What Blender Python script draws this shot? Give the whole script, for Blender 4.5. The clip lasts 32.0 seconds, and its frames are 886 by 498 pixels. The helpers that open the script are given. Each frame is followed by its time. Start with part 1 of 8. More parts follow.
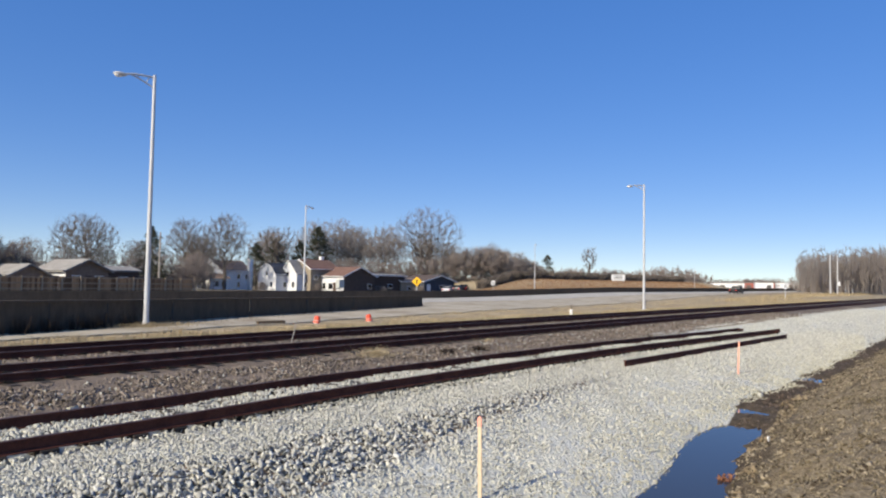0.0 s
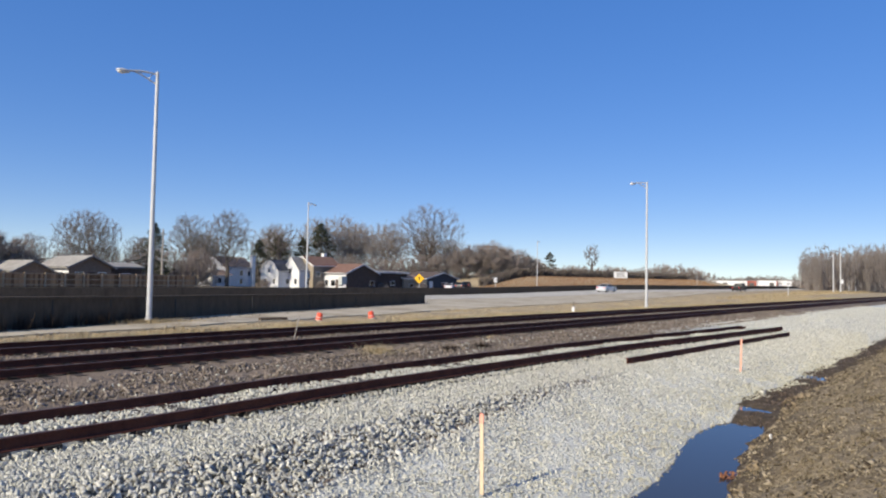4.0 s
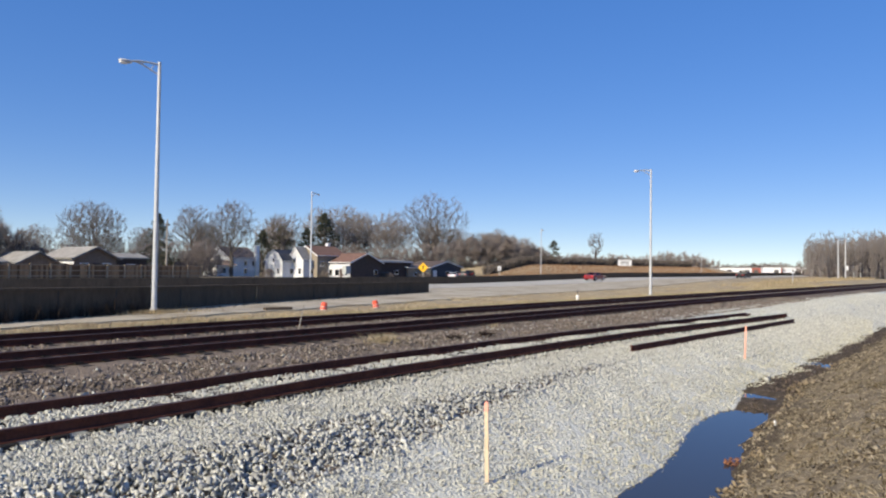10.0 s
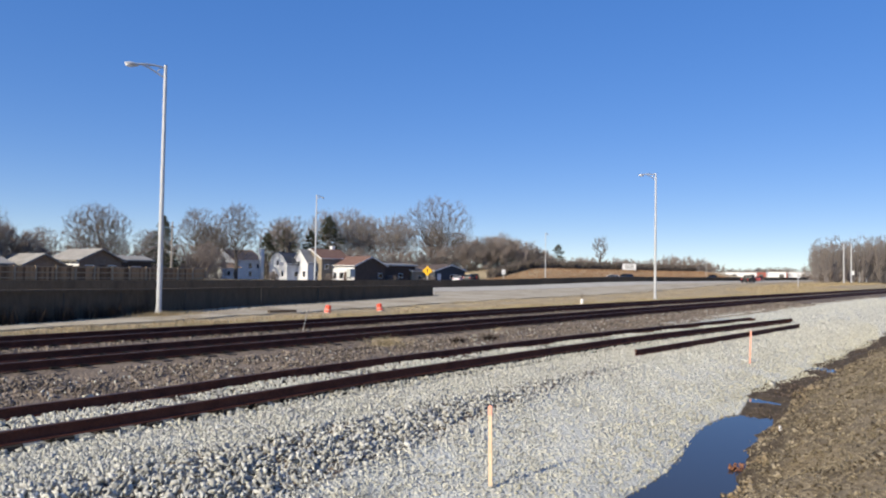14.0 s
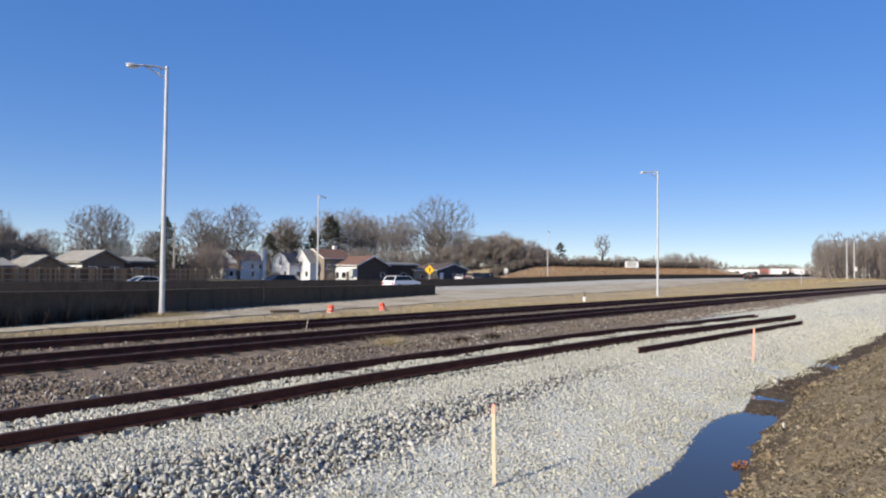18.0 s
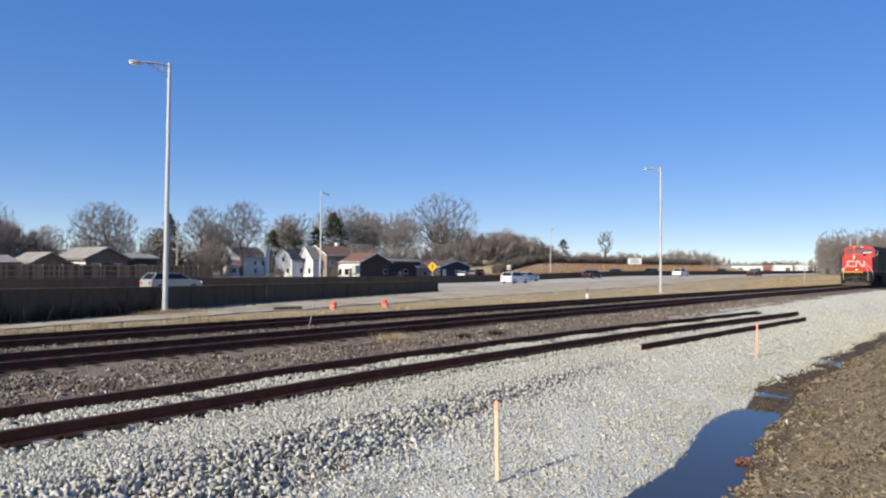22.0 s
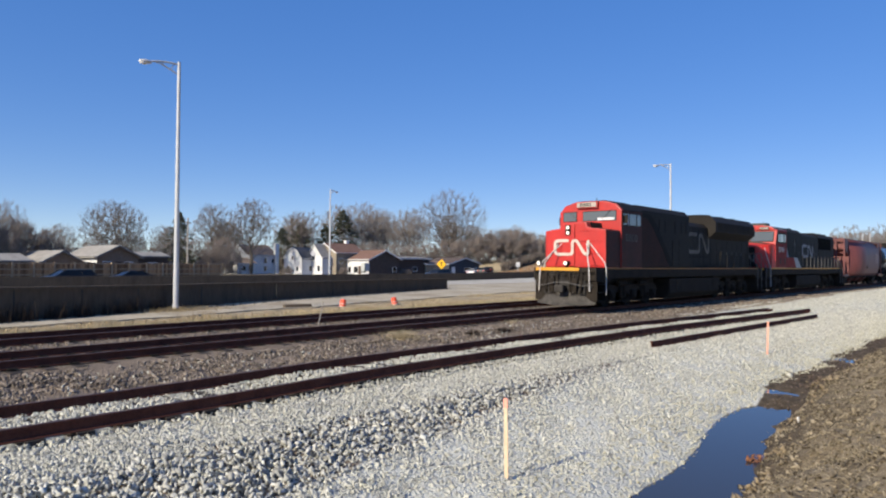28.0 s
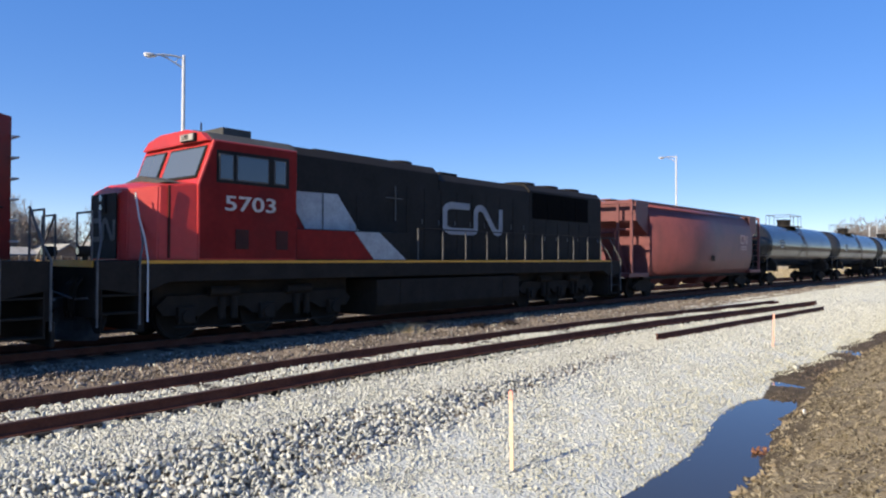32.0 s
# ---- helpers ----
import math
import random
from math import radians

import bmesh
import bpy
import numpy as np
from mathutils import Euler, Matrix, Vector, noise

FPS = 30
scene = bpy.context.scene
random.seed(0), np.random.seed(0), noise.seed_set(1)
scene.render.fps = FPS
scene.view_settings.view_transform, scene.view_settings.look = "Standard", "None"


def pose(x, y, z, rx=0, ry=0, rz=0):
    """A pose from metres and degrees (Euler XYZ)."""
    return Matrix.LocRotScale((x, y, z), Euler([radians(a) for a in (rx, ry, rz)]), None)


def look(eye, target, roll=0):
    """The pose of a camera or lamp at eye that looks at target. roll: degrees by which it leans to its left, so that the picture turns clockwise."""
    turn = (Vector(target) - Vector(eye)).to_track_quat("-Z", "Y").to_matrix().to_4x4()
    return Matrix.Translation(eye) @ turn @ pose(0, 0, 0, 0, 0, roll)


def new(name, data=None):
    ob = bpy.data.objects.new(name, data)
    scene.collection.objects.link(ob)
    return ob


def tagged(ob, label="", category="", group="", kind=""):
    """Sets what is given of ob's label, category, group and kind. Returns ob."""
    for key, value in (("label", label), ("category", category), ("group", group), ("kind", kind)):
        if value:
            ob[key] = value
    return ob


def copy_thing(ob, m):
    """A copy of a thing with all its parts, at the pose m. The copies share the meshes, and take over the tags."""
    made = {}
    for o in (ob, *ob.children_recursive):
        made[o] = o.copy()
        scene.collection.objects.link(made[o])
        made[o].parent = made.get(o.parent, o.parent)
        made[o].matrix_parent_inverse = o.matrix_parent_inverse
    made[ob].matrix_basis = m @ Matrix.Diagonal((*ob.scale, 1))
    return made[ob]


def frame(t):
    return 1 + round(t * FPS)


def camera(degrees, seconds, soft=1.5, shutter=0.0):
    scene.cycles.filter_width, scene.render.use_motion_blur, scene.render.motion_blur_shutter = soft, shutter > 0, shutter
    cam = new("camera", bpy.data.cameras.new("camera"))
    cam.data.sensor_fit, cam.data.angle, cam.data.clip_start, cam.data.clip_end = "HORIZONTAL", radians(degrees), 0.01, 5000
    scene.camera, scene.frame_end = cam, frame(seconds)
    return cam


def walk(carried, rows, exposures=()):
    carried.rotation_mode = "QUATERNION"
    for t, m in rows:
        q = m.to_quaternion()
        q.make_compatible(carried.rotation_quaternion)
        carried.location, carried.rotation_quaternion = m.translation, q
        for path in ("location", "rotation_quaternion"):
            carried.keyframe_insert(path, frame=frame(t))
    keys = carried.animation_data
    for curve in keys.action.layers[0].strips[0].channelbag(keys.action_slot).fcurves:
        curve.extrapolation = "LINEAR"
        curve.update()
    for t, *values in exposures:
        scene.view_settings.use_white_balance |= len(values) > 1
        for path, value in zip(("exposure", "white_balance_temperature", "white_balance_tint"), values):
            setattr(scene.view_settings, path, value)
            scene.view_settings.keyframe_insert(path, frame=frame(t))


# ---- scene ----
cam = camera(64.62, 32.0, soft=2.15)
EYE = (0.0, 0.0, 1.84)


def aim(turn, tilt, lean):
    """The camera standing at EYE, turned from the track line, tilted and leaning, in degrees."""
    a, b = radians(turn), radians(tilt)
    way = Vector((math.cos(a) * math.cos(b), math.sin(a) * math.cos(b), math.sin(b)))
    return look(EYE, Vector(EYE) + 10 * way, lean)


walk(cam, [
    (0, aim(37.862, 2.722, 0.927)),
    (0.5, aim(37.932, 2.725, 0.885)),
    (1, aim(38.037, 2.781, 0.898)),
    (1.5, aim(38.105, 2.855, 0.972)),
    (2, aim(38.186, 2.892, 1.252)),
    (2.5, aim(38.107, 2.870, 1.528)),
    (3, aim(38.130, 2.772, 1.144)),
    (3.5, aim(38.097, 2.602, 1.069)),
    (5.5, aim(37.979, 2.158, 0.904)),
    (6, aim(37.965, 2.019, 1.015)),
    (6.5, aim(37.920, 1.934, 0.854)),
    (7, aim(37.952, 1.791, 0.988)),
    (7.5, aim(38.019, 1.733, 0.836)),
    (8, aim(38.159, 1.737, 0.765)),
    (8.5, aim(38.236, 1.758, 0.852)),
    (9, aim(38.298, 1.703, 0.834)),
    (9.5, aim(38.358, 1.593, 0.784)),
    (10, aim(38.350, 1.564, 0.690)),
    (10.5, aim(38.386, 1.570, 0.649)),
    (11, aim(38.415, 1.587, 0.465)),
    (11.5, aim(38.452, 1.644, 0.243)),
    (12, aim(38.542, 1.665, 0.139)),
    (12.5, aim(38.562, 1.760, 0.426)),
    (13, aim(38.592, 1.847, 0.687)),
    (13.5, aim(38.683, 1.819, 0.819)),
    (14, aim(38.705, 1.836, 0.904)),
    (14.5, aim(38.755, 1.807, 0.816)),
    (16.5, aim(38.880, 1.797, 0.781)),
    (17, aim(38.838, 1.729, 0.649)),
    (17.5, aim(38.865, 1.737, 0.631)),
    (18, aim(38.883, 1.753, 0.511)),
    (18.5, aim(38.894, 1.696, 0.567)),
    (19, aim(38.930, 1.633, 0.703)),
    (19.5, aim(38.943, 1.607, 0.638)),
    (20, aim(39.011, 1.568, 0.423)),
    (20.5, aim(39.073, 1.549, 0.543)),
    (21, aim(39.128, 1.506, 0.529)),
    (21.5, aim(39.090, 1.489, 0.412)),
    (22, aim(39.105, 1.482, 0.486)),
    (22.5, aim(39.084, 1.507, 0.467)),
    (23, aim(39.038, 1.496, 0.466)),
    (23.5, aim(39.021, 1.497, 0.441)),
    (24, aim(39.004, 1.514, 0.655)),
    (24.5, aim(39.063, 1.508, 0.624)),
    (25, aim(39.164, 1.493, 0.625)),
    (25.5, aim(39.216, 1.563, 0.641)),
    (27.5, aim(39.680, 1.365, 0.473)),
    (28, aim(39.839, 1.269, 0.371)),
    (28.5, aim(39.982, 1.170, 0.255)),
    (29, aim(40.119, 1.091, 0.247)),
    (29.5, aim(40.288, 0.912, 0.208)),
    (30, aim(40.313, 0.873, 0.272)),
    (30.5, aim(40.377, 0.917, 0.318)),
    (31, aim(40.396, 0.878, 0.231)),
    (31.5, aim(40.332, 0.743, 0.233)),
    (32, aim(40.243, 0.677, 0.264)),
], exposures=[(0, 0.35), (30.0, 0.36), (30.5, 0.49), (31.0, 0.67), (32.0, 0.66)])

# ---- light ----
SUN = Vector((-1.8, 0.16, 1.0)).normalized()
world = bpy.data.worlds.new("world")
scene.world = world
world.use_nodes = True
wt = world.node_tree
sky = wt.nodes.new("ShaderNodeTexSky")
sky.sky_type, sky.sun_disc = "NISHITA", False
sky.sun_elevation = math.asin(SUN.z)
sky.sun_rotation = math.atan2(SUN.x, SUN.y)
sky.altitude, sky.air_density, sky.dust_density, sky.ozone_density = 4000, 1.0, 0.0, 2.5
even = wt.nodes.new("ShaderNodeGamma")
even.inputs[1].default_value = 0.42
rich = wt.nodes.new("ShaderNodeHueSaturation")
rich.inputs["Hue"].default_value, rich.inputs["Saturation"].default_value = 0.521, 2.10
wt.links.new(sky.outputs[0], even.inputs[0])
wt.links.new(even.outputs[0], rich.inputs["Color"])
wt.links.new(rich.outputs[0], wt.nodes["Background"].inputs[0])
wt.nodes["Background"].inputs[1].default_value = 0.295
sun = new("sun", bpy.data.lights.new("sun", "SUN"))
sun.data.energy, sun.data.angle, sun.data.color = 4.9, radians(0.53), (1.0, 0.89, 0.71)
sun.matrix_world = look((0, 0, 60), Vector((0, 0, 60)) - SUN)


# ---- materials ----
def mat(name, dark, light, scale=4.0, rough=0.7, metal=0.0, bump=0.0, bump_scale=30.0, fine=0.35, per_object=0.0, per_island=0.0, spec=0.5, stain=None, stain_amount=0.0, stain_scale=0.6, stretch=None):
    """Two colours mixed by noise at two scales, with relief, a spread from piece to piece and larger stains."""
    m = bpy.data.materials.new(name)
    m.use_nodes = True
    nt = m.node_tree
    b = nt.nodes["Principled BSDF"]

    def node(kind, **values):
        n = nt.nodes.new(kind)
        for k, v in values.items():
            n.inputs[k].default_value = v
        return n

    where = nt.nodes.new("ShaderNodeNewGeometry") if per_object == -1 else nt.nodes.new("ShaderNodeTexCoord")
    at = where.outputs["Position"] if per_object == -1 else where.outputs["Object"]
    if stretch:
        squeeze = nt.nodes.new("ShaderNodeMapping")
        squeeze.inputs["Scale"].default_value = stretch
        nt.links.new(at, squeeze.inputs["Vector"])
        at = squeeze.outputs[0]
    big = node("ShaderNodeTexNoise", Scale=scale, Detail=3.0, Roughness=0.6)
    small = node("ShaderNodeTexNoise", Scale=scale * 9, Detail=2.0)
    for n in (big, small):
        nt.links.new(at, n.inputs["Vector"])
    add = nt.nodes.new("ShaderNodeMix")
    add.data_type = "FLOAT"
    add.inputs[0].default_value = fine
    nt.links.new(big.outputs["Fac"], add.inputs[2])
    nt.links.new(small.outputs["Fac"], add.inputs[3])
    fac = add.outputs[0]
    spread = per_island or max(per_object, 0)
    if spread:
        src = nt.nodes.new("ShaderNodeNewGeometry").outputs["Random Per Island"] if per_island else nt.nodes.new("ShaderNodeObjectInfo").outputs["Random"]
        mx = nt.nodes.new("ShaderNodeMix")
        mx.data_type = "FLOAT"
        mx.inputs[0].default_value = spread
        nt.links.new(fac, mx.inputs[2])
        nt.links.new(src, mx.inputs[3])
        fac = mx.outputs[0]
    span = node("ShaderNodeMapRange")
    span.inputs[1].default_value, span.inputs[2].default_value = (0.28, 0.72) if not spread else (0.15, 0.85)
    nt.links.new(fac, span.inputs[0])
    col = nt.nodes.new("ShaderNodeMix")
    col.data_type = "RGBA"
    col.inputs[6].default_value, col.inputs[7].default_value = (*dark, 1), (*light, 1)
    nt.links.new(span.outputs[0], col.inputs[0])
    out = col.outputs[2]
    if stain:
        sn = node("ShaderNodeTexNoise", Scale=stain_scale, Detail=4.0, Roughness=0.65)
        nt.links.new(at, sn.inputs["Vector"])
        sr = node("ShaderNodeMapRange")
        sr.inputs[1].default_value, sr.inputs[2].default_value, sr.inputs[4].default_value = 0.45, 0.7, stain_amount
        nt.links.new(sn.outputs["Fac"], sr.inputs[0])
        sm = nt.nodes.new("ShaderNodeMix")
        sm.data_type = "RGBA"
        sm.inputs[7].default_value = (*stain, 1)
        nt.links.new(sr.outputs[0], sm.inputs[0])
        nt.links.new(out, sm.inputs[6])
        out = sm.outputs[2]
    nt.links.new(out, b.inputs["Base Color"])
    b.inputs["Roughness"].default_value, b.inputs["Metallic"].default_value = rough, metal
    b.inputs["Specular IOR Level"].default_value = spec
    if bump:
        bn = node("ShaderNodeTexNoise", Scale=bump_scale, Detail=4.0)
        nt.links.new(at, bn.inputs["Vector"])
        bp = nt.nodes.new("ShaderNodeBump")
        bp.inputs["Strength"].default_value, bp.inputs["Distance"].default_value = min(1.0, bump * 20), bump
        nt.links.new(bn.outputs["Fac"], bp.inputs["Height"])
        nt.links.new(bp.outputs[0], b.inputs["Normal"])
    return m


def glow(name, colour, power):
    m = bpy.data.materials.new(name)
    m.use_nodes = True
    b = m.node_tree.nodes["Principled BSDF"]
    b.inputs["Base Color"].default_value = (*colour, 1)
    b.inputs["Emission Color"].default_value = (*colour, 1)
    b.inputs["Emission Strength"].default_value = power
    return m


def glass_mat(name, tint, rough=0.05):
    m = bpy.data.materials.new(name)
    m.use_nodes = True
    b = m.node_tree.nodes["Principled BSDF"]
    b.inputs["Base Color"].default_value = (*tint, 1)
    b.inputs["Roughness"].default_value = rough
    b.inputs["Specular IOR Level"].default_value = 0.8
    b.inputs["Coat Weight"].default_value = 0.6
    return m


M = {
    "rust": mat("rusted rail steel", (0.060, 0.020, 0.013), (0.15, 0.055, 0.035), 3, 0.85, 0.0, 0.004, 60, spec=0.2),
    "rail_top": mat("worn rail head", (0.075, 0.040, 0.030), (0.17, 0.11, 0.09), 2, 0.6, 0.4),
    "tie": mat("creosoted timber", (0.018, 0.013, 0.01), (0.06, 0.045, 0.035), 5, 0.9, 0, 0.006, 40, per_object=0.5),
    "stone": mat("crushed pale limestone", (0.31, 0.307, 0.275), (0.60, 0.592, 0.532), 6, 0.9, 0, 0.004, 60, per_island=0.75),
    "stone_small": mat("fine pale limestone", (0.36, 0.352, 0.30), (0.64, 0.63, 0.545), 6, 0.92, 0, 0.004, 60, per_island=0.7),
    "fines": mat("yellowish limestone fines", (0.36, 0.345, 0.255), (0.63, 0.605, 0.475), 6, 0.94, 0, 0.004, 60, per_island=0.7),
    "old_stone": mat("weathered brown ballast", (0.085, 0.068, 0.053), (0.31, 0.258, 0.208), 6, 0.92, 0, 0.004, 50, per_island=0.8),
    "mud_clod": mat("dry soil clods", (0.12, 0.088, 0.052), (0.30, 0.235, 0.145), 6, 0.95, 0, 0.01, 30, per_island=0.7),
    "wet_mud": mat("dark wet mud", (0.040, 0.029, 0.021), (0.16, 0.115, 0.082), 6, 0.6, 0, 0.008, 30, per_island=0.8, spec=0.4),
    "dry_grass": mat("dry winter grass", (0.21, 0.16, 0.088), (0.46, 0.375, 0.23), 8, 0.9, per_island=0.8, spec=0.2),
    "straw": mat("flattened dull straw", (0.24, 0.19, 0.115), (0.54, 0.45, 0.29), 8, 0.95, per_island=0.8, spec=0.1),
    "post_grey": mat("bleached grey wood", (0.26, 0.23, 0.19), (0.42, 0.38, 0.33), 5, 0.9),
    "debris": mat("dead weed stems", (0.05, 0.035, 0.024), (0.34, 0.26, 0.16), 8, 0.9, per_island=0.9, spec=0.1),
    "crumb": mat("crumbled dry soil", (0.056, 0.042, 0.028), (0.37, 0.312, 0.218), 6, 0.95, 0, 0.006, 30, per_island=0.8, spec=0.1, stain=(0.085, 0.068, 0.036), stain_amount=0.75, stain_scale=0.9),
    "leaf": mat("orange fallen leaves", (0.16, 0.06, 0.025), (0.34, 0.15, 0.065), 6, 0.8, per_island=0.7),
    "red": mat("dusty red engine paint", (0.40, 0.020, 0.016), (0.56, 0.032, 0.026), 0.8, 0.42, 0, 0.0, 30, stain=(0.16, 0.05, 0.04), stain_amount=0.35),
    # darker copy of the red, for sides turned away from the sun
    "red_shaded": mat("red engine side with shade put in its colour", (0.14, 0.0095, 0.0085), (0.25, 0.018, 0.015), 0.8, 0.6, 0, spec=0.1, stain=(0.09, 0.018, 0.016), stain_amount=0.5),
    # sooty reds for the lead engine's flank, its shade mixed into the colour
    "sooty_red_shade": mat("sooty red engine paint darkened for shade", (0.030, 0.0078, 0.0060), (0.082, 0.0155, 0.0110), 0.5, 0.6, 0, 0.0, 30, spec=0.2, stain=(0.016, 0.009, 0.009), stain_amount=0.7, stain_scale=0.4),
    "sooty_brown_shade": mat("soot-caked brown-red paint darkened for shade", (0.020, 0.0085, 0.0066), (0.060, 0.0180, 0.0120), 0.6, 0.7, 0, spec=0.15, stain=(0.017, 0.0125, 0.0105), stain_amount=0.85, stain_scale=0.55),
    "black": mat("sooty black engine paint", (0.0128, 0.0113, 0.0100), (0.0280, 0.0247, 0.0218), 0.9, 0.65, 0, spec=0.10, stain=(0.024, 0.020, 0.017), stain_amount=0.5, stain_scale=0.7),
    "under": mat("greasy underframe steel", (0.018, 0.0148, 0.0120), (0.036, 0.0292, 0.0235), 2, 0.9, 0, spec=0.12, stain=(0.040, 0.032, 0.025), stain_amount=0.35),
    "plow": mat("scraped plough steel", (0.07, 0.063, 0.057), (0.19, 0.172, 0.155), 2.5, 0.7, 0.1, 0.003, 30, stain=(0.035, 0.03, 0.027), stain_amount=0.7, stain_scale=2),
    "pilot": mat("grimy pilot steel", (0.012, 0.011, 0.010), (0.055, 0.05, 0.046), 3, 0.75, 0, 0.003, 30, spec=0.2, stain=(0.09, 0.08, 0.07), stain_amount=0.4, stain_scale=2.5),
    "board_dull": mat("yellowed number glass", (0.30, 0.27, 0.23), (0.44, 0.40, 0.35), 3, 0.5),
    "yellow": mat("yellow sill stripe", (0.55, 0.24, 0.015), (0.75, 0.36, 0.03), 2, 0.55),
    "stripe_dirty": mat("soiled amber sill stripe", (0.17, 0.065, 0.012), (0.36, 0.15, 0.02), 1.5, 0.65),
    "white": mat("white vinyl lettering", (0.55, 0.56, 0.57), (0.74, 0.74, 0.74), 3, 0.6),
    "white_worn": mat("worn cream-white lettering", (0.42, 0.34, 0.29), (0.68, 0.60, 0.53), 5, 0.6),
    "white_dull": mat("dulled white lettering", (0.17, 0.17, 0.18), (0.33, 0.33, 0.34), 2, 0.7),
    # the glass is tinted pale to stand in for a reflection
    "screen_pale": glass_mat("windscreen glass with a pale reflection in its colour", (0.10, 0.112, 0.112), 0.08),
    "white_dirty": mat("soot-stained white lettering", (0.075, 0.067, 0.058), (0.20, 0.180, 0.155), 1.3, 0.8, spec=0.2),
    "bare": mat("grab iron white paint", (0.45, 0.42, 0.40), (0.68, 0.66, 0.63), 3, 0.6),
    "rail_grey": mat("grimy handrail", (0.045, 0.042, 0.04), (0.14, 0.132, 0.125), 3, 0.6),
    "cab_glass": glass_mat("cab glass", (0.028, 0.034, 0.040)),
    "dark_glass": glass_mat("dark window glass", (0.012, 0.014, 0.018)),
    "hopper": mat("faded oxide-red hopper paint", (0.12, 0.031, 0.029), (0.19, 0.054, 0.049), 0.7, 0.55, 0, stain=(0.06, 0.026, 0.025), stain_amount=0.5),
    "tank": mat("glossy black tank paint", (0.010, 0.011, 0.012), (0.024, 0.025, 0.026), 0.8, 0.2, 0, spec=0.5, stain=(0.05, 0.043, 0.036), stain_amount=0.25),
    "steel": mat("galvanised lamp pole", (0.42, 0.43, 0.44), (0.58, 0.59, 0.60), 2, 0.55, 0.15),
    "concrete": mat("weathered concrete", (0.40, 0.37, 0.30), (0.56, 0.53, 0.45), 0.7, 0.9, 0, 0.004, 30, stain=(0.27, 0.24, 0.18), stain_amount=0.6, stain_scale=0.15),
    "wall": mat("dark stained retaining wall", (0.076, 0.056, 0.039), (0.144, 0.113, 0.083), 0.8, 0.95, 0, 0.006, 20, spec=0.1, stain=(0.036, 0.026, 0.020), stain_amount=0.65, stain_scale=0.8, stretch=(1, 1, 0.3)),
    "stalk": mat("dead weed stalks", (0.020, 0.014, 0.011), (0.055, 0.040, 0.031), 3, 0.95, per_island=0.7, spec=0.1),
    "concrete_old": mat("weathered pale concrete apron", (0.36, 0.305, 0.205), (0.56, 0.495, 0.37), 0.5, 0.92, 0, 0.004, 30, stain=(0.25, 0.19, 0.115), stain_amount=0.85, stain_scale=0.3),
    "lath": mat("pale survey lath", (0.60, 0.43, 0.27), (0.79, 0.62, 0.43), 3, 0.8),
    "stake_pink": mat("faded fluorescent pink paint", (0.78, 0.33, 0.22), (0.88, 0.46, 0.34), 5, 0.75),
    "pink": mat("faded orange-pink marking paint", (0.84, 0.30, 0.20), (0.92, 0.45, 0.33), 6, 0.7),
    "drum": mat("red-orange plastic drum", (0.70, 0.078, 0.036), (0.82, 0.125, 0.062), 3, 0.6),
    "drum_white": mat("white reflective band", (0.72, 0.70, 0.68), (0.85, 0.83, 0.80), 3, 0.5),
    "drum_band": mat("faded pinkish band", (0.55, 0.36, 0.30), (0.74, 0.58, 0.52), 5, 0.6),
    "sign_yellow": mat("yellow warning sign", (0.85, 0.45, 0.01), (0.95, 0.55, 0.02), 3, 0.5),
    "sign_black": mat("black sign print", (0.01, 0.01, 0.01), (0.02, 0.02, 0.02), 3, 0.6),
}


# ---- mesh helpers ----
def part(name, bm, material, parent=None, label=""):
    """Links a bmesh as one mesh object under a thing or a part."""
    me = bpy.data.meshes.new(name)
    bm.normal_update()
    bm.to_mesh(me)
    bm.free()
    me.materials.append(M[material] if isinstance(material, str) else material)
    ob = new(name, me)
    if parent:
        ob.parent = parent
    if label:
        ob["label"] = label
    return ob


def piece(name, mesh, parent, m):
    """An object of its own on a shared mesh."""
    ob = new(name, mesh)
    ob.parent = parent
    ob.matrix_basis = m
    return ob


def smooth(ob):
    for p in ob.data.polygons:
        p.use_smooth = True
    return ob


def box(bm, x0, x1, y0, y1, z0, z1, bevel=0.0):
    r = bmesh.ops.create_cube(bm, size=1.0, matrix=Matrix.Translation(((x0 + x1) / 2, (y0 + y1) / 2, (z0 + z1) / 2)) @ Matrix.Diagonal((x1 - x0, y1 - y0, z1 - z0, 1)))
    if bevel:
        es = list({e for v in r["verts"] for e in v.link_edges})
        bmesh.ops.bevel(bm, geom=es, offset=bevel, segments=2, affect="EDGES", profile=0.6)
    return bm


def boxed(x0, x1, y0, y1, z0, z1, bevel=0.0):
    return box(bmesh.new(), x0, x1, y0, y1, z0, z1, bevel)


def rod(bm, a, b, r, n=8, r2=None):
    a, b = Vector(a), Vector(b)
    d = b - a
    m = Matrix.Translation((a + b) / 2) @ d.to_track_quat("Z", "Y").to_matrix().to_4x4()
    bmesh.ops.create_cone(bm, cap_ends=True, segments=n, radius1=r, radius2=r if r2 is None else r2, depth=d.length, matrix=m)
    return bm


def pipe(bm, pts, r, n=8):
    for a, b in zip(pts, pts[1:]):
        rod(bm, a, b, r, n)
    return bm


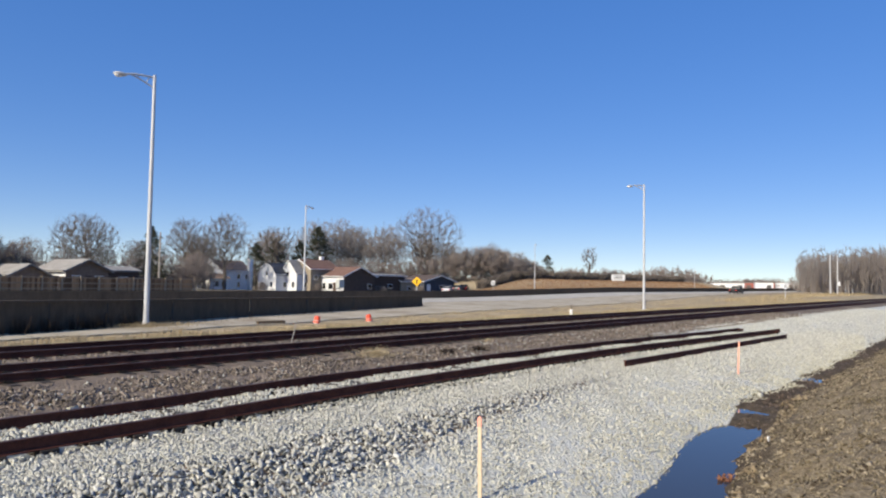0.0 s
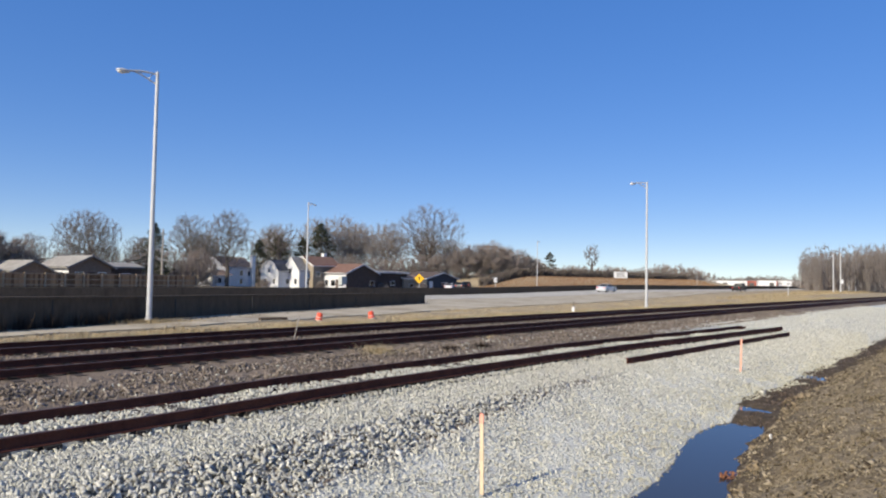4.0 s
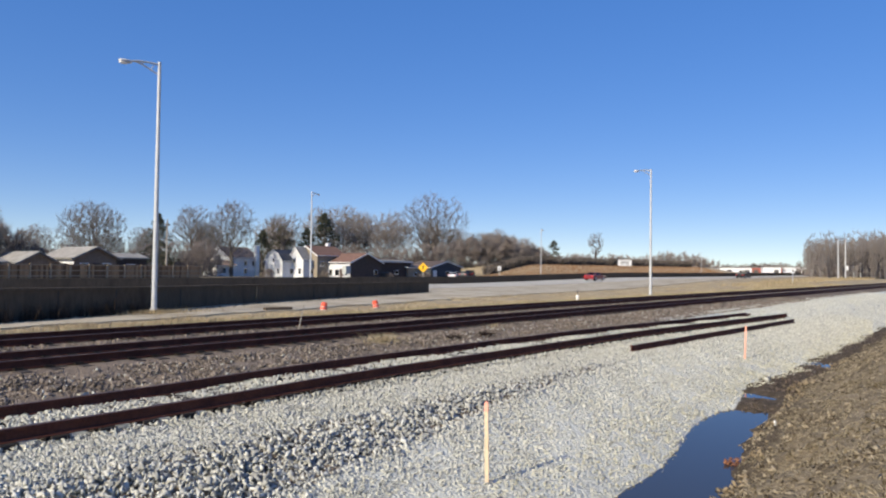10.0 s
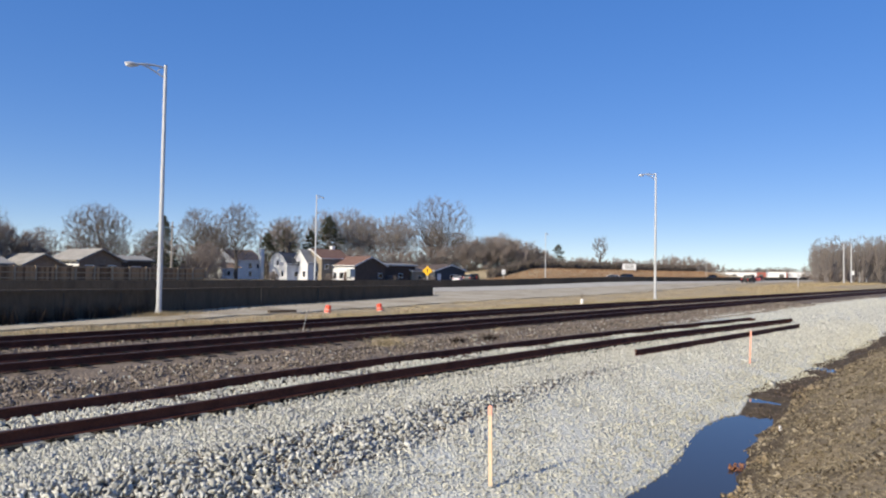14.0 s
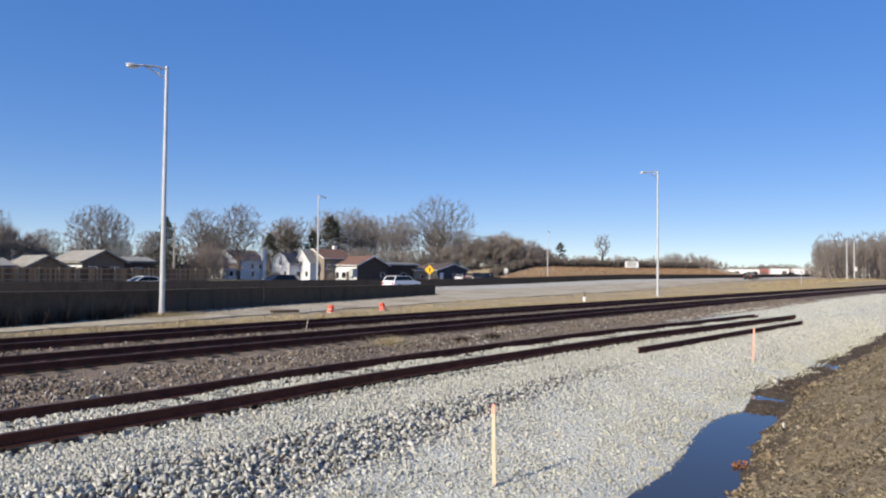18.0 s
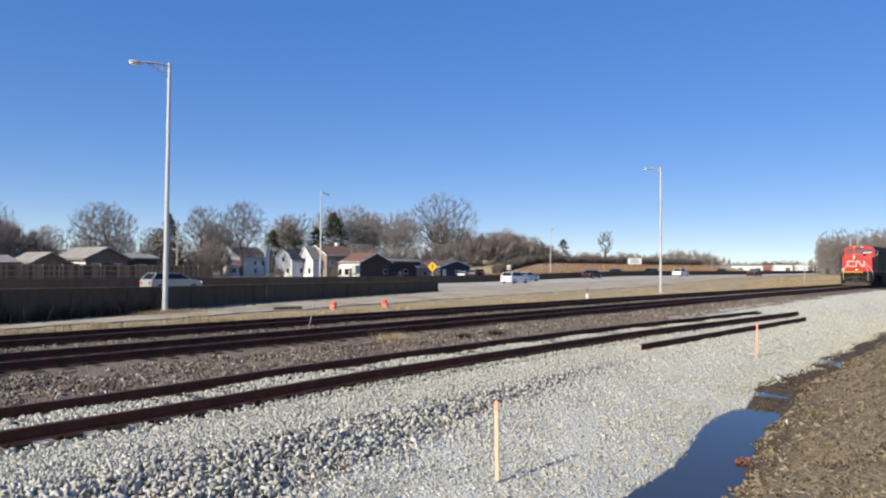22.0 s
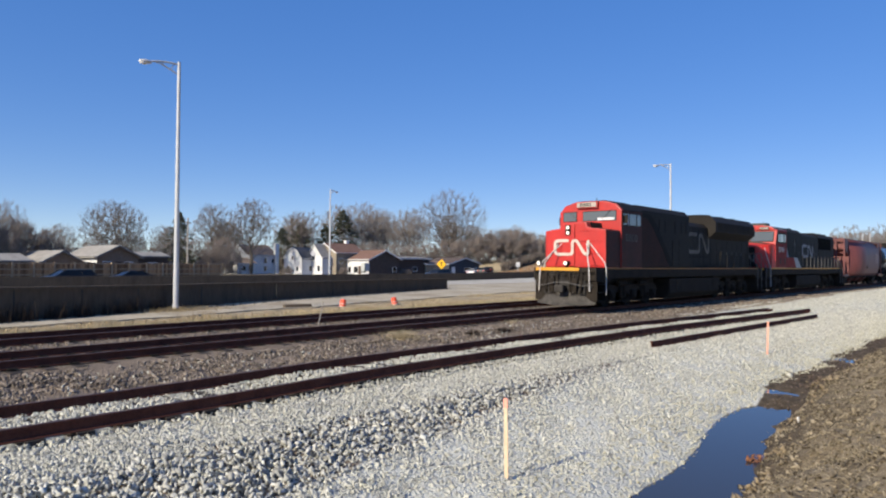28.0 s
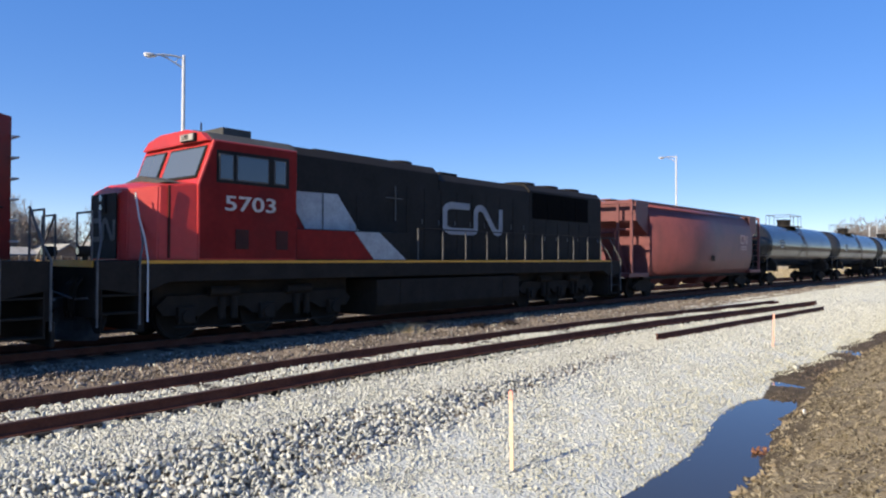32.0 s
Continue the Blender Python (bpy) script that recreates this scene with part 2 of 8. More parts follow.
def slab(pts, depth0, depth1, axis="y", bevel=0.0, bm=None):
    """A polygon in the xz, xy or yz plane given thickness along the axis that is left."""
    bm = bm or bmesh.new()
    rings = []
    for d in (depth0, depth1):
        ring = []
        for a, b in pts:
            ring.append(bm.verts.new((a, d, b) if axis == "y" else (a, b, d) if axis == "z" else (d, a, b)))
        rings.append(ring)
    n = len(pts)
    faces = [bm.faces.new(rings[0]), bm.faces.new(rings[1][::-1])]
    for i in range(n):
        faces.append(bm.faces.new((rings[0][i], rings[1][i], rings[1][(i + 1) % n], rings[0][(i + 1) % n])))
    bmesh.ops.recalc_face_normals(bm, faces=faces)
    if bevel:
        es = list({e for f in faces for e in f.edges})
        bmesh.ops.bevel(bm, geom=es, offset=bevel, segments=2, affect="EDGES", profile=0.6)
    return bm


def lathe(bm, profile, n=20, m=Matrix.Identity(4), caps=True):
    """Turns pairs of radius and height round the z axis."""
    rings = []
    for r, z in profile:
        rings.append([bm.verts.new(m @ Vector((r * math.cos(2 * math.pi * i / n), r * math.sin(2 * math.pi * i / n), z))) for i in range(n)])
    fs = []
    for a, b in zip(rings, rings[1:]):
        for i in range(n):
            fs.append(bm.faces.new((a[i], a[(i + 1) % n], b[(i + 1) % n], b[i])))
    if caps:
        fs += [bm.faces.new(rings[0][::-1]), bm.faces.new(rings[-1])]
    bmesh.ops.recalc_face_normals(bm, faces=fs)
    return bm


def thing(name, x, y, z, label, category, group="", kind="", turn=0.0):
    ob = new(name)
    ob.matrix_basis = pose(x, y, z, 0, 0, turn)
    ob.empty_display_size = 0.1
    return tagged(ob, label, category, group, kind)


def writing(name, text, size, material, parent, m, stretch=1.0, label=""):
    """Raised lettering in the built-in font, as a mesh."""
    cu = bpy.data.curves.new(name, "FONT")
    cu.body, cu.size, cu.extrude, cu.offset = text, size, 0.006, 0.012 * size
    cu.resolution_u = 3
    tmp = bpy.data.objects.new(name, cu)
    me = bpy.data.meshes.new_from_object(tmp)
    bpy.data.objects.remove(tmp)
    me.transform(Matrix.Diagonal((stretch, 1, 1, 1)))
    me.materials.clear()
    me.materials.append(M[material])
    ob = new(name, me)
    ob.parent = parent
    ob.matrix_basis = m
    if label:
        ob["label"] = label
    return ob


def cloud_mesh(name, verts, faces, material):
    """A mesh from numpy arrays of corners and of triangles or quads."""
    me = bpy.data.meshes.new(name)
    me.vertices.add(len(verts))
    me.vertices.foreach_set("co", np.ascontiguousarray(verts, dtype=np.float32).ravel())
    k = faces.shape[1]
    me.loops.add(faces.size)
    me.loops.foreach_set("vertex_index", np.ascontiguousarray(faces, dtype=np.int32).ravel())
    me.polygons.add(len(faces))
    me.polygons.foreach_set("loop_start", np.arange(0, faces.size, k, dtype=np.int32))
    me.update(calc_edges=True)
    if material:
        me.materials.append(M[material] if isinstance(material, str) else material)
    return me


# ---- the lie of the land ----
def sstep(a, b, v):
    t = np.clip((v - a) / (b - a), 0, 1)
    return t * t * (3 - 2 * t)


def track_y(x, y):
    """The main tracks bend slightly towards the viewer in the distance."""
    return y - 0.024 * 8 * np.log1p(np.exp(np.clip((np.asarray(x, float) - 28) / 8, -30, 60)))


def road_z(x):
    return -0.40 + 0.75 * sstep(72, 145, x) + 0.5 * sstep(145, 420, x)


def ditch_y(x):
    """The line of the ditch at the foot of the bank."""
    return np.clip(3.30 + 0.115 * (np.asarray(x, float) - 9.0), 2.5, 4.25) + 0.1 * np.sin(np.asarray(x, float) * 1.1)


def height(x, y):
    x, y = np.asarray(x, float), np.asarray(y, float)
    yc = y - track_y(x, 0.0)                     # distance across, straightened along the main tracks
    u = y - ditch_y(x)
    dry = 0.165 * sstep(14.3, 15.6, x) - 0.105 * np.exp(-((x - 16.9) / 0.5) ** 2) - 0.088 * np.exp(-((x - 24.2) / 1.0) ** 2)
    lip = np.exp(-((u / 0.6) ** 2))
    bank = np.interp(u, [-300, -15, -6, -3.3, -2.2, -1.2, -0.56, -0.3, 0.3, 0.55, 0.9, 1.5], [0.3, 0.3, 0.28, 0.2, -0.05, -0.62, -0.93, -1.06, -1.06, -0.955, -0.88, -0.81]) + dry * lip
    ks = np.array([4.0, 5.3, 6.2, 7.0, 7.7, 8.3, 8.9, 11.2, 11.5, 12.0, 13.6, 14.2, 20.6, 21.3, 23.5, 26.0, 30.0])
    heap = np.array([-0.81, -0.80, -0.72, -0.58, -0.42, -0.39, -0.41, -0.41, -0.35, -0.34, -0.24, -0.19, -0.19, -0.26, -0.44, -0.48, -0.50])
    flat = np.array([-0.81, -0.77, -0.66, -0.55, -0.46, -0.41, -0.40, -0.40, -0.35, -0.34, -0.24, -0.19, -0.19, -0.26, -0.44, -0.48, -0.50])
    w = sstep(0.6, 1.6, u)
    across = y + (yc - y) * sstep(6, 12, y)
    spread = sstep(14.5, 18, x)
    bed = bank * (1 - w) + w * (np.interp(across, ks, heap) * (1 - spread) + np.interp(across, ks, flat) * spread)
    yard = -0.04 - 0.45 * sstep(60, 110, x)
    yard = yard + (road_z(x) + 0.5 - yard) * sstep(122, 155, x)
    far = road_z(x) + (yard - road_z(x)) * sstep(74.4, 78, y)
    z = np.where(yc < 26, bed + np.clip((yc - 21) / 5, 0, 1) * (road_z(x) + 0.40), -0.08 + far)
    berm = 2.3 * sstep(84, 97, y) * sstep(140, 165, x) * (1 - sstep(300, 340, x))
    return z + np.where(y > 80, berm, 0)


EYE_Z = EYE[2]


# ---- ground ----
def ground_material():
    m = bpy.data.materials.new("soil, ballast, gravel and dry grass")
    m.use_nodes = True
    nt = m.node_tree
    b = nt.nodes["Principled BSDF"]
    b.inputs["Roughness"].default_value = 0.95
    b.inputs["Specular IOR Level"].default_value = 0.15
    geo = nt.nodes.new("ShaderNodeNewGeometry")
    zone = nt.nodes.new("ShaderNodeVertexColor")
    zone.layer_name = "zone"
    sep = nt.nodes.new("ShaderNodeSeparateColor")
    nt.links.new(zone.outputs[0], sep.inputs[0])

    def noise_of(scale, detail=4.0):
        n = nt.nodes.new("ShaderNodeTexNoise")
        n.inputs["Scale"].default_value, n.inputs["Detail"].default_value = scale, detail
        nt.links.new(geo.outputs["Position"], n.inputs["Vector"])
        return n.outputs["Fac"]

    def cells(scale):
        n = nt.nodes.new("ShaderNodeTexVoronoi")
        n.inputs["Scale"].default_value = scale
        nt.links.new(geo.outputs["Position"], n.inputs["Vector"])
        return n

    def ramp(fac, stops):
        r = nt.nodes.new("ShaderNodeValToRGB")
        e = r.color_ramp.elements
        e[0].position, e[0].color = stops[0][0], (*stops[0][1], 1)
        e[1].position, e[1].color = stops[-1][0], (*stops[-1][1], 1)
        for p, c in stops[1:-1]:
            n = e.new(p)
            n.color = (*c, 1)
        nt.links.new(fac, r.inputs[0])
        return r.outputs[0]

    def mix(fac, a, c):
        n = nt.nodes.new("ShaderNodeMix")
        n.data_type = "RGBA"
        nt.links.new(fac, n.inputs[0])
        nt.links.new(a, n.inputs[6])
        nt.links.new(c, n.inputs[7])
        return n.outputs[2]

    def ragged(channel, scale=1.3):
        """A zone's weight with a frayed border."""
        n = nt.nodes.new("ShaderNodeMath")
        n.operation = "ADD"
        nt.links.new(sep.outputs[channel], n.inputs[0])
        o = nt.nodes.new("ShaderNodeMath")
        o.operation = "MULTIPLY_ADD"
        o.inputs[1].default_value, o.inputs[2].default_value = 1.1, -0.55
        nt.links.new(noise_of(scale, 6.0), o.inputs[0])
        nt.links.new(o.outputs[0], n.inputs[1])
        r = nt.nodes.new("ShaderNodeMapRange")
        r.inputs[1].default_value, r.inputs[2].default_value = 0.42, 0.58
        nt.links.new(n.outputs[0], r.inputs[0])
        return r.outputs[0]

    small, large = cells(22.0), noise_of(0.35)
    dirt = mix(noise_of(2.2, 8.0), ramp(noise_of(9.0, 6.0), [(0.35, (0.072, 0.056, 0.037)), (0.65, (0.325, 0.270, 0.183))]), ramp(noise_of(0.9, 6.0), [(0.35, (0.12, 0.092, 0.056)), (0.65, (0.30, 0.235, 0.145))]))
    gravel = mix(small.outputs["Distance"], ramp(noise_of(30.0, 2.0), [(0.3, (0.50, 0.505, 0.45)), (0.7, (0.68, 0.685, 0.61))]), ramp(large, [(0.3, (0.44, 0.44, 0.39)), (0.7, (0.58, 0.58, 0.52))]))
    old = mix(small.outputs["Distance"], ramp(noise_of(14.0, 5.0), [(0.3, (0.13, 0.10, 0.075)), (0.7, (0.31, 0.25, 0.19))]), ramp(large, [(0.3, (0.085, 0.066, 0.052)), (0.7, (0.25, 0.20, 0.15))]))
    grass = mix(noise_of(5.0, 8.0), ramp(large, [(0.3, (0.33, 0.25, 0.145)), (0.7, (0.47, 0.385, 0.25))]), ramp(noise_of(1.1), [(0.3, (0.27, 0.21, 0.125)), (0.7, (0.50, 0.41, 0.26))]))
    mud = ramp(noise_of(6.0, 5.0), [(0.3, (0.045, 0.034, 0.023)), (0.7, (0.13, 0.10, 0.066))])
    dirt = mix(zone.outputs["Alpha"], dirt, mud)
    c = mix(ragged(0), dirt, gravel)
    c = mix(ragged(1), c, old)
    c = mix(ragged(2, 0.7), c, grass)
    nt.links.new(c, b.inputs["Base Color"])
    bp = nt.nodes.new("ShaderNodeBump")
    bp.inputs["Strength"].default_value, bp.inputs["Distance"].default_value = 0.8, 0.03
    h = nt.nodes.new("ShaderNodeMath")
    nt.links.new(small.outputs["Distance"], h.inputs[0])
    nt.links.new(noise_of(14.0, 3.0), h.inputs[1])
    nt.links.new(h.outputs[0], bp.inputs["Height"])
    nt.links.new(bp.outputs[0], b.inputs["Normal"])
    return m


def axis_lines(*spans):
    out = []
    for a, b, n in spans:
        out.append(np.linspace(a, b, n, endpoint=False))
    return np.concatenate(out + [np.array([spans[-1][1]])])


GX = axis_lines((-3500, -400, 6), (-400, -60, 12), (-60, -8, 20), (-8, 30, 170), (30, 60, 70), (60, 160, 60), (160, 500, 50), (500, 4500, 14))
GY = axis_lines((-3500, -300, 5), (-300, -20, 12), (-20, -2, 14), (-2, 24, 120), (24, 80, 60), (80, 140, 30), (140, 400, 14), (400, 4500, 10))
gx, gy = np.meshgrid(GX, GY, indexing="ij")
rough_z = np.array([[noise.fractal(Vector((x * 0.9, y * 0.9, 0)), 0.8, 2.0, 4) for y in GY] for x in GX])
du = gy - ditch_y(gx)
bank = 1 - sstep(-0.9, 0.0, du)
lumps_z = np.array([[noise.fractal(Vector((x * 2.3, y * 2.9, 4)), 0.7, 2.1, 3) if -8 < x < 60 and -2 < y < 24 else 0.0 for y in GY] for x in GX])
amount = 0.022 + 0.085 * bank * (1 - sstep(60, 200, np.abs(gx))) + 0.02 * sstep(20.6, 23, gy - track_y(gx, 0.0)) * (1 - sstep(30, 40, gy))
between = sstep(11.5, 12.0, gy - track_y(gx, 0.0)) * (1 - sstep(13.6, 14.0, gy - track_y(gx, 0.0)))
gz = height(gx, gy) + rough_z * amount + lumps_z * (0.10 * bank + 0.05 * between) + 0.05 * bank * np.sin(gx * 2.1 + 1.5 * np.sin(gy * 1.7)) * np.sin(gy * 2.6 + gx * 0.7) * (1 - sstep(60, 200, np.abs(gx)))
yc_all = gy - track_y(gx, 0.0)
gravel_w = sstep(0.22, 0.5, du + 0.12 * rough_z - 0.05 * sstep(15, 17, gx)) * (1 - sstep(11.3, 11.9, yc_all))
right_fine = sstep(15, 40, gx) * sstep(11.0, 11.6, yc_all) * (1 - sstep(12.2, 12.8, yc_all))
gravel_w = np.maximum(gravel_w, right_fine)
strip = sstep(16.1, 16.5, yc_all) * (1 - sstep(18.0, 18.4, yc_all))
gravel_w = np.maximum(gravel_w, 0.6 * strip)
old_w = sstep(11.2, 11.9, yc_all) * (1 - sstep(20.9, 21.5, yc_all)) * (1 - 0.8 * right_fine)
grass_w = sstep(20.9, 21.6, yc_all) * (1 - 0.75 * sstep(74, 77, gy) * (1 - sstep(130, 160, gx)))
# brown ground under the heap, darkened for the shaded gaps between stones
heap_w = sstep(0.0, 0.5, gy - np.minimum(6.0 + 0.125 * (gx - 5), 7.05)) * (1 - sstep(7.6, 8.0, gy)) * (1 - sstep(15, 17, gx)) * sstep(-12, -8, gx)
old_w = np.maximum(old_w, 0.9 * heap_w)
damp = sstep(-1.25, -0.55, du + 0.2 * rough_z) * (1 - sstep(0.35, 0.7, du))
verts = np.stack([gx, gy, gz], -1).reshape(-1, 3)
nx, ny = gx.shape
ii = np.arange(nx * ny).reshape(nx, ny)
quads = np.stack([ii[:-1, :-1], ii[1:, :-1], ii[1:, 1:], ii[:-1, 1:]], -1).reshape(-1, 4)
ground_mesh = cloud_mesh("ground", verts, quads, ground_material())
att = ground_mesh.color_attributes.new("zone", "FLOAT_COLOR", "POINT")
att.data.foreach_set("color", np.stack([gravel_w, old_w, grass_w, damp], -1).astype(np.float32).ravel())
ground = smooth(tagged(new("ground", ground_mesh), "bare winter ground of gravel, ballast, mud and dry grass", "ground", kind="structure"))


def relief(x, y):
    """The relief of the bank over the plain lie of the land."""
    i = np.clip(np.searchsorted(GX, x) - 1, 0, len(GX) - 2)
    j = np.clip(np.searchsorted(GY, y) - 1, 0, len(GY) - 2)
    a, b = (x - GX[i]) / (GX[i + 1] - GX[i]), (y - GY[j]) / (GY[j + 1] - GY[j])
    z = gz[i, j] * (1 - a) * (1 - b) + gz[i + 1, j] * a * (1 - b) + gz[i, j + 1] * (1 - a) * b + gz[i + 1, j + 1] * a * b
    return z - height(x, y)


def lay(x, y):
    return float(height(x, y))


# water standing in the ditch
wm = bpy.data.materials.new("still ditch water")
wm.use_nodes = True
wb = wm.node_tree.nodes["Principled BSDF"]
wb.inputs["Base Color"].default_value = (0.040, 0.038, 0.036, 1)
wb.inputs["Roughness"].default_value = 0.03
wb.inputs["IOR"].default_value = 1.33
wn = wm.node_tree.nodes.new("ShaderNodeTexNoise")
wn.inputs["Scale"].default_value = 2.5
wbp = wm.node_tree.nodes.new("ShaderNodeBump")
wbp.inputs["Strength"].default_value, wbp.inputs["Distance"].default_value = 0.15, 0.01
wm.node_tree.links.new(wn.outputs["Fac"], wbp.inputs["Height"])
wm.node_tree.links.new(wbp.outputs[0], wb.inputs["Normal"])
M["water"] = wm
water = tagged(part("water", slab([(-14, 1.3), (30, 1.3), (30, 5.2), (-14, 5.2)], -1.03, -0.975, "z"), "water"), "shallow puddle of still water along the ditch", "puddle", kind="structure")


# ---- tracks ----
def rail_profile():
    return [(-0.075, -0.17), (0.075, -0.17), (0.075, -0.155), (0.015, -0.135), (0.012, -0.045), (0.036, -0.035), (0.036, -0.006), (0.028, 0.0), (-0.028, 0.0), (-0.036, -0.006), (-0.036, -0.035), (-0.012, -0.045), (-0.015, -0.135), (-0.075, -0.155)]


def swept_rail(name, parent, line, z_of, tilt=0.0, label=""):
    """A rail along a line of x and y."""
    bm = bmesh.new()
    rings = []
    prof = rail_profile()
    for i, (x, y) in enumerate(line):
        a, b = line[max(i - 1, 0)], line[min(i + 1, len(line) - 1)]
        d = Vector((b[0] - a[0], b[1] - a[1], 0)).normalized()
        side = Vector((-d.y, d.x, 0))
        rings.append([bm.verts.new(Vector((x, y, z_of(x) + pz)) + side * py) for py, pz in prof])
    n = len(prof)
    for a, b in zip(rings, rings[1:]):
        for i in range(n):
            f = bm.faces.new((a[i], a[(i + 1) % n], b[(i + 1) % n], b[i]))
            f.material_index = 1 if i in (6, 7, 8) else 0
    bm.faces.new(rings[0][::-1])
    bm.faces.new(rings[-1])
    bmesh.ops.recalc_face_normals(bm, faces=bm.faces)
    ob = part(name, bm, "rust", parent, label)
    ob.data.materials.append(M["rail_top"])
    return ob


def xs(a, b, step):
    return list(np.arange(a, b + step / 2, step))


tie_bm = box(bmesh.new(), -0.115, 0.115, -1.2, 1.2, -0.18, 0.0, 0.012)
tie_mesh = bpy.data.meshes.new("sleeper")
tie_bm.to_mesh(tie_mesh)
tie_bm.free()
tie_mesh.materials.append(M["tie"])


def main_track(yc, label):
    track = thing("railway_track", 0, 0, 0, label, "railway track", "main line tracks")
    line = xs(-60, 20, 8) + xs(24, 120, 4) + xs(140, 900, 40)
    for side in (-0.75, 0.75):
        swept_rail("rail", track, [(x, float(track_y(x, yc + side))) for x in line], lambda x: 0.0)
    rnd = random.Random(int(yc))
    for i in range(110):
        x = 0.5 + i * 0.55
        piece("sleeper", tie_mesh, track, pose(x + rnd.uniform(-0.03, 0.03), float(track_y(x, yc)), -0.178 + rnd.uniform(-0.012, 0.006), 0, 0, rnd.uniform(-1.2, 1.2)))
    # rail chairs and spikes on the nearest sleepers
    bm = bmesh.new()
    for i in range(60):
        x = 0.5 + i * 0.55
        for side in (-0.75, 0.75):
            y = float(track_y(x, yc + side))
            box(bm, x - 0.09, x + 0.09, y - 0.17, y + 0.17, -0.16, -0.146)
            for s in (-0.1, 0.1):
                box(bm, x - 0.05, x - 0.03, y + s - 0.012, y + s + 0.012, -0.15, -0.125)
    tagged(part("tie_plate", bm, "under", track), kind="stuff")
    return track


TRACK_NEAR, TRACK_FAR = 15.35, 19.4
main_track(TRACK_NEAR, "rusty steel railway track on weathered ballast, in use")
main_track(TRACK_FAR, "rusty steel railway track beside dry verge grass")


def siding_y(x):
    """The short siding bows a little and closes on the main line."""
    return 9.36 - 0.0016 * np.clip(np.asarray(x, float) - 8, 0, None) ** 2


def siding_z(x):
    """The rails ride a little higher over the middle of the heap."""
    return -0.15 + 0.05 * float(sstep(5, 10, x) * (1 - sstep(20, 31, x)))


siding = thing("siding_track", 0, 0, 0, "rusty disused siding track ending in loose pale gravel", "railway track")
for off, end in ((0.0, 37.0), (1.5, 36.5)):
    ln = xs(-30, 0, 6) + xs(2, end, 1.0)
    swept_rail("rail", siding, [(x, float(siding_y(x)) + off) for x in ln], siding_z)
stub_bm = box(bmesh.new(), -0.115, 0.115, -0.86, 0.86, -0.18, 0.0, 0.012)
stub_mesh = bpy.data.meshes.new("sleeper")
stub_bm.to_mesh(stub_mesh)
stub_bm.free()
stub_mesh.materials.append(M["tie"])
for i in range(60):
    x = 1.0 + i * 0.6
    piece("sleeper", stub_mesh, siding, pose(x, float(siding_y(x)) + 0.75, siding_z(x) - 0.172, 0, 0, 0))
for off, end in ((0.0, 37.0), (1.5, 36.5)):
    bm = bmesh.new()
    y = float(siding_y(end)) + off
    box(bm, end - 0.9, end - 0.1, y - 0.05, y - 0.02, -0.29, -0.20, 0.006)
    for k in range(4):
        rod(bm, (end - 0.8 + k * 0.2, y - 0.05, -0.245), (end - 0.8 + k * 0.2, y - 0.08, -0.245), 0.014, 6)
    part("joint_bar", bm, "rust", siding)

loose = thing("loose_rail", 0, 0, 0, "old rusty rail lying loose on pale gravel beside the siding", "rail")
swept_rail("rail", loose, [(x, 8.0 - 0.038 * (x - 18.6)) for x in xs(18.6, 35.4, 0.8)], lambda x: float(height(x, 8.0 - 0.038 * (x - 18.6))) + 0.19)


# ---- loose stones, clods and dry grass ----
rng = np.random.default_rng(7)


def stone_forms(count=14):
    """Angular broken stones: boxes with every corner knocked out of place."""
    v = np.array([(i, j, k) for i in (-1, 1) for j in (-1, 1) for k in (-1, 1)], float) * 0.62
    f = np.array([(0, 1, 3), (0, 3, 2), (4, 6, 7), (4, 7, 5), (0, 4, 5), (0, 5, 1), (2, 3, 7), (2, 7, 6), (0, 2, 6), (0, 6, 4), (1, 5, 7), (1, 7, 3)])
    return [(v * rng.uniform(0.35, 1.3, (8, 1)) + rng.normal(0, 0.15, (8, 3))) * np.array([rng.uniform(1.2, 1.75), rng.uniform(0.55, 0.95), rng.uniform(0.38, 0.75)]) for _ in range(count)], f


FORMS, STONE_FACES = stone_forms()


def scatter(name, x, y, size, material, label, category, sink=0.15, z=None, lying=False):
    """Stones of the given sizes lying on the ground, joined into one heap."""
    n = len(x)
    q = rng.normal(size=(n, 4))
    q /= np.linalg.norm(q, axis=1, keepdims=True)
    if lying:
        q[:] = (1, 0, 0, 0.3)
        q /= np.linalg.norm(q, axis=1, keepdims=True)
    w, a, b, c = q.T
    R = np.stack([1 - 2 * (b * b + c * c), 2 * (a * b - c * w), 2 * (a * c + b * w), 2 * (a * b + c * w), 1 - 2 * (a * a + c * c), 2 * (b * c - a * w), 2 * (a * c - b * w), 2 * (b * c + a * w), 1 - 2 * (a * a + b * b)], -1).reshape(n, 3, 3)
    forms = np.stack(FORMS)[rng.integers(0, len(FORMS), n)]
    v = np.einsum("nij,nkj->nki", R, forms) * (size / 2)[:, None, None]
    base = np.stack([x, y, (height(x, y) if z is None else z) + size * (0.5 - sink) * 0.6], -1)
    v = v + base[:, None, :]
    f = STONE_FACES[None] + (np.arange(n) * 8)[:, None, None]
    return tagged(new(name, cloud_mesh(name, v.reshape(-1, 3), f.reshape(-1, 3), material)), label, category, kind="stuff")


def coarse_line(x):
    return np.minimum(6.0 + 0.125 * (x - 5), 7.05)


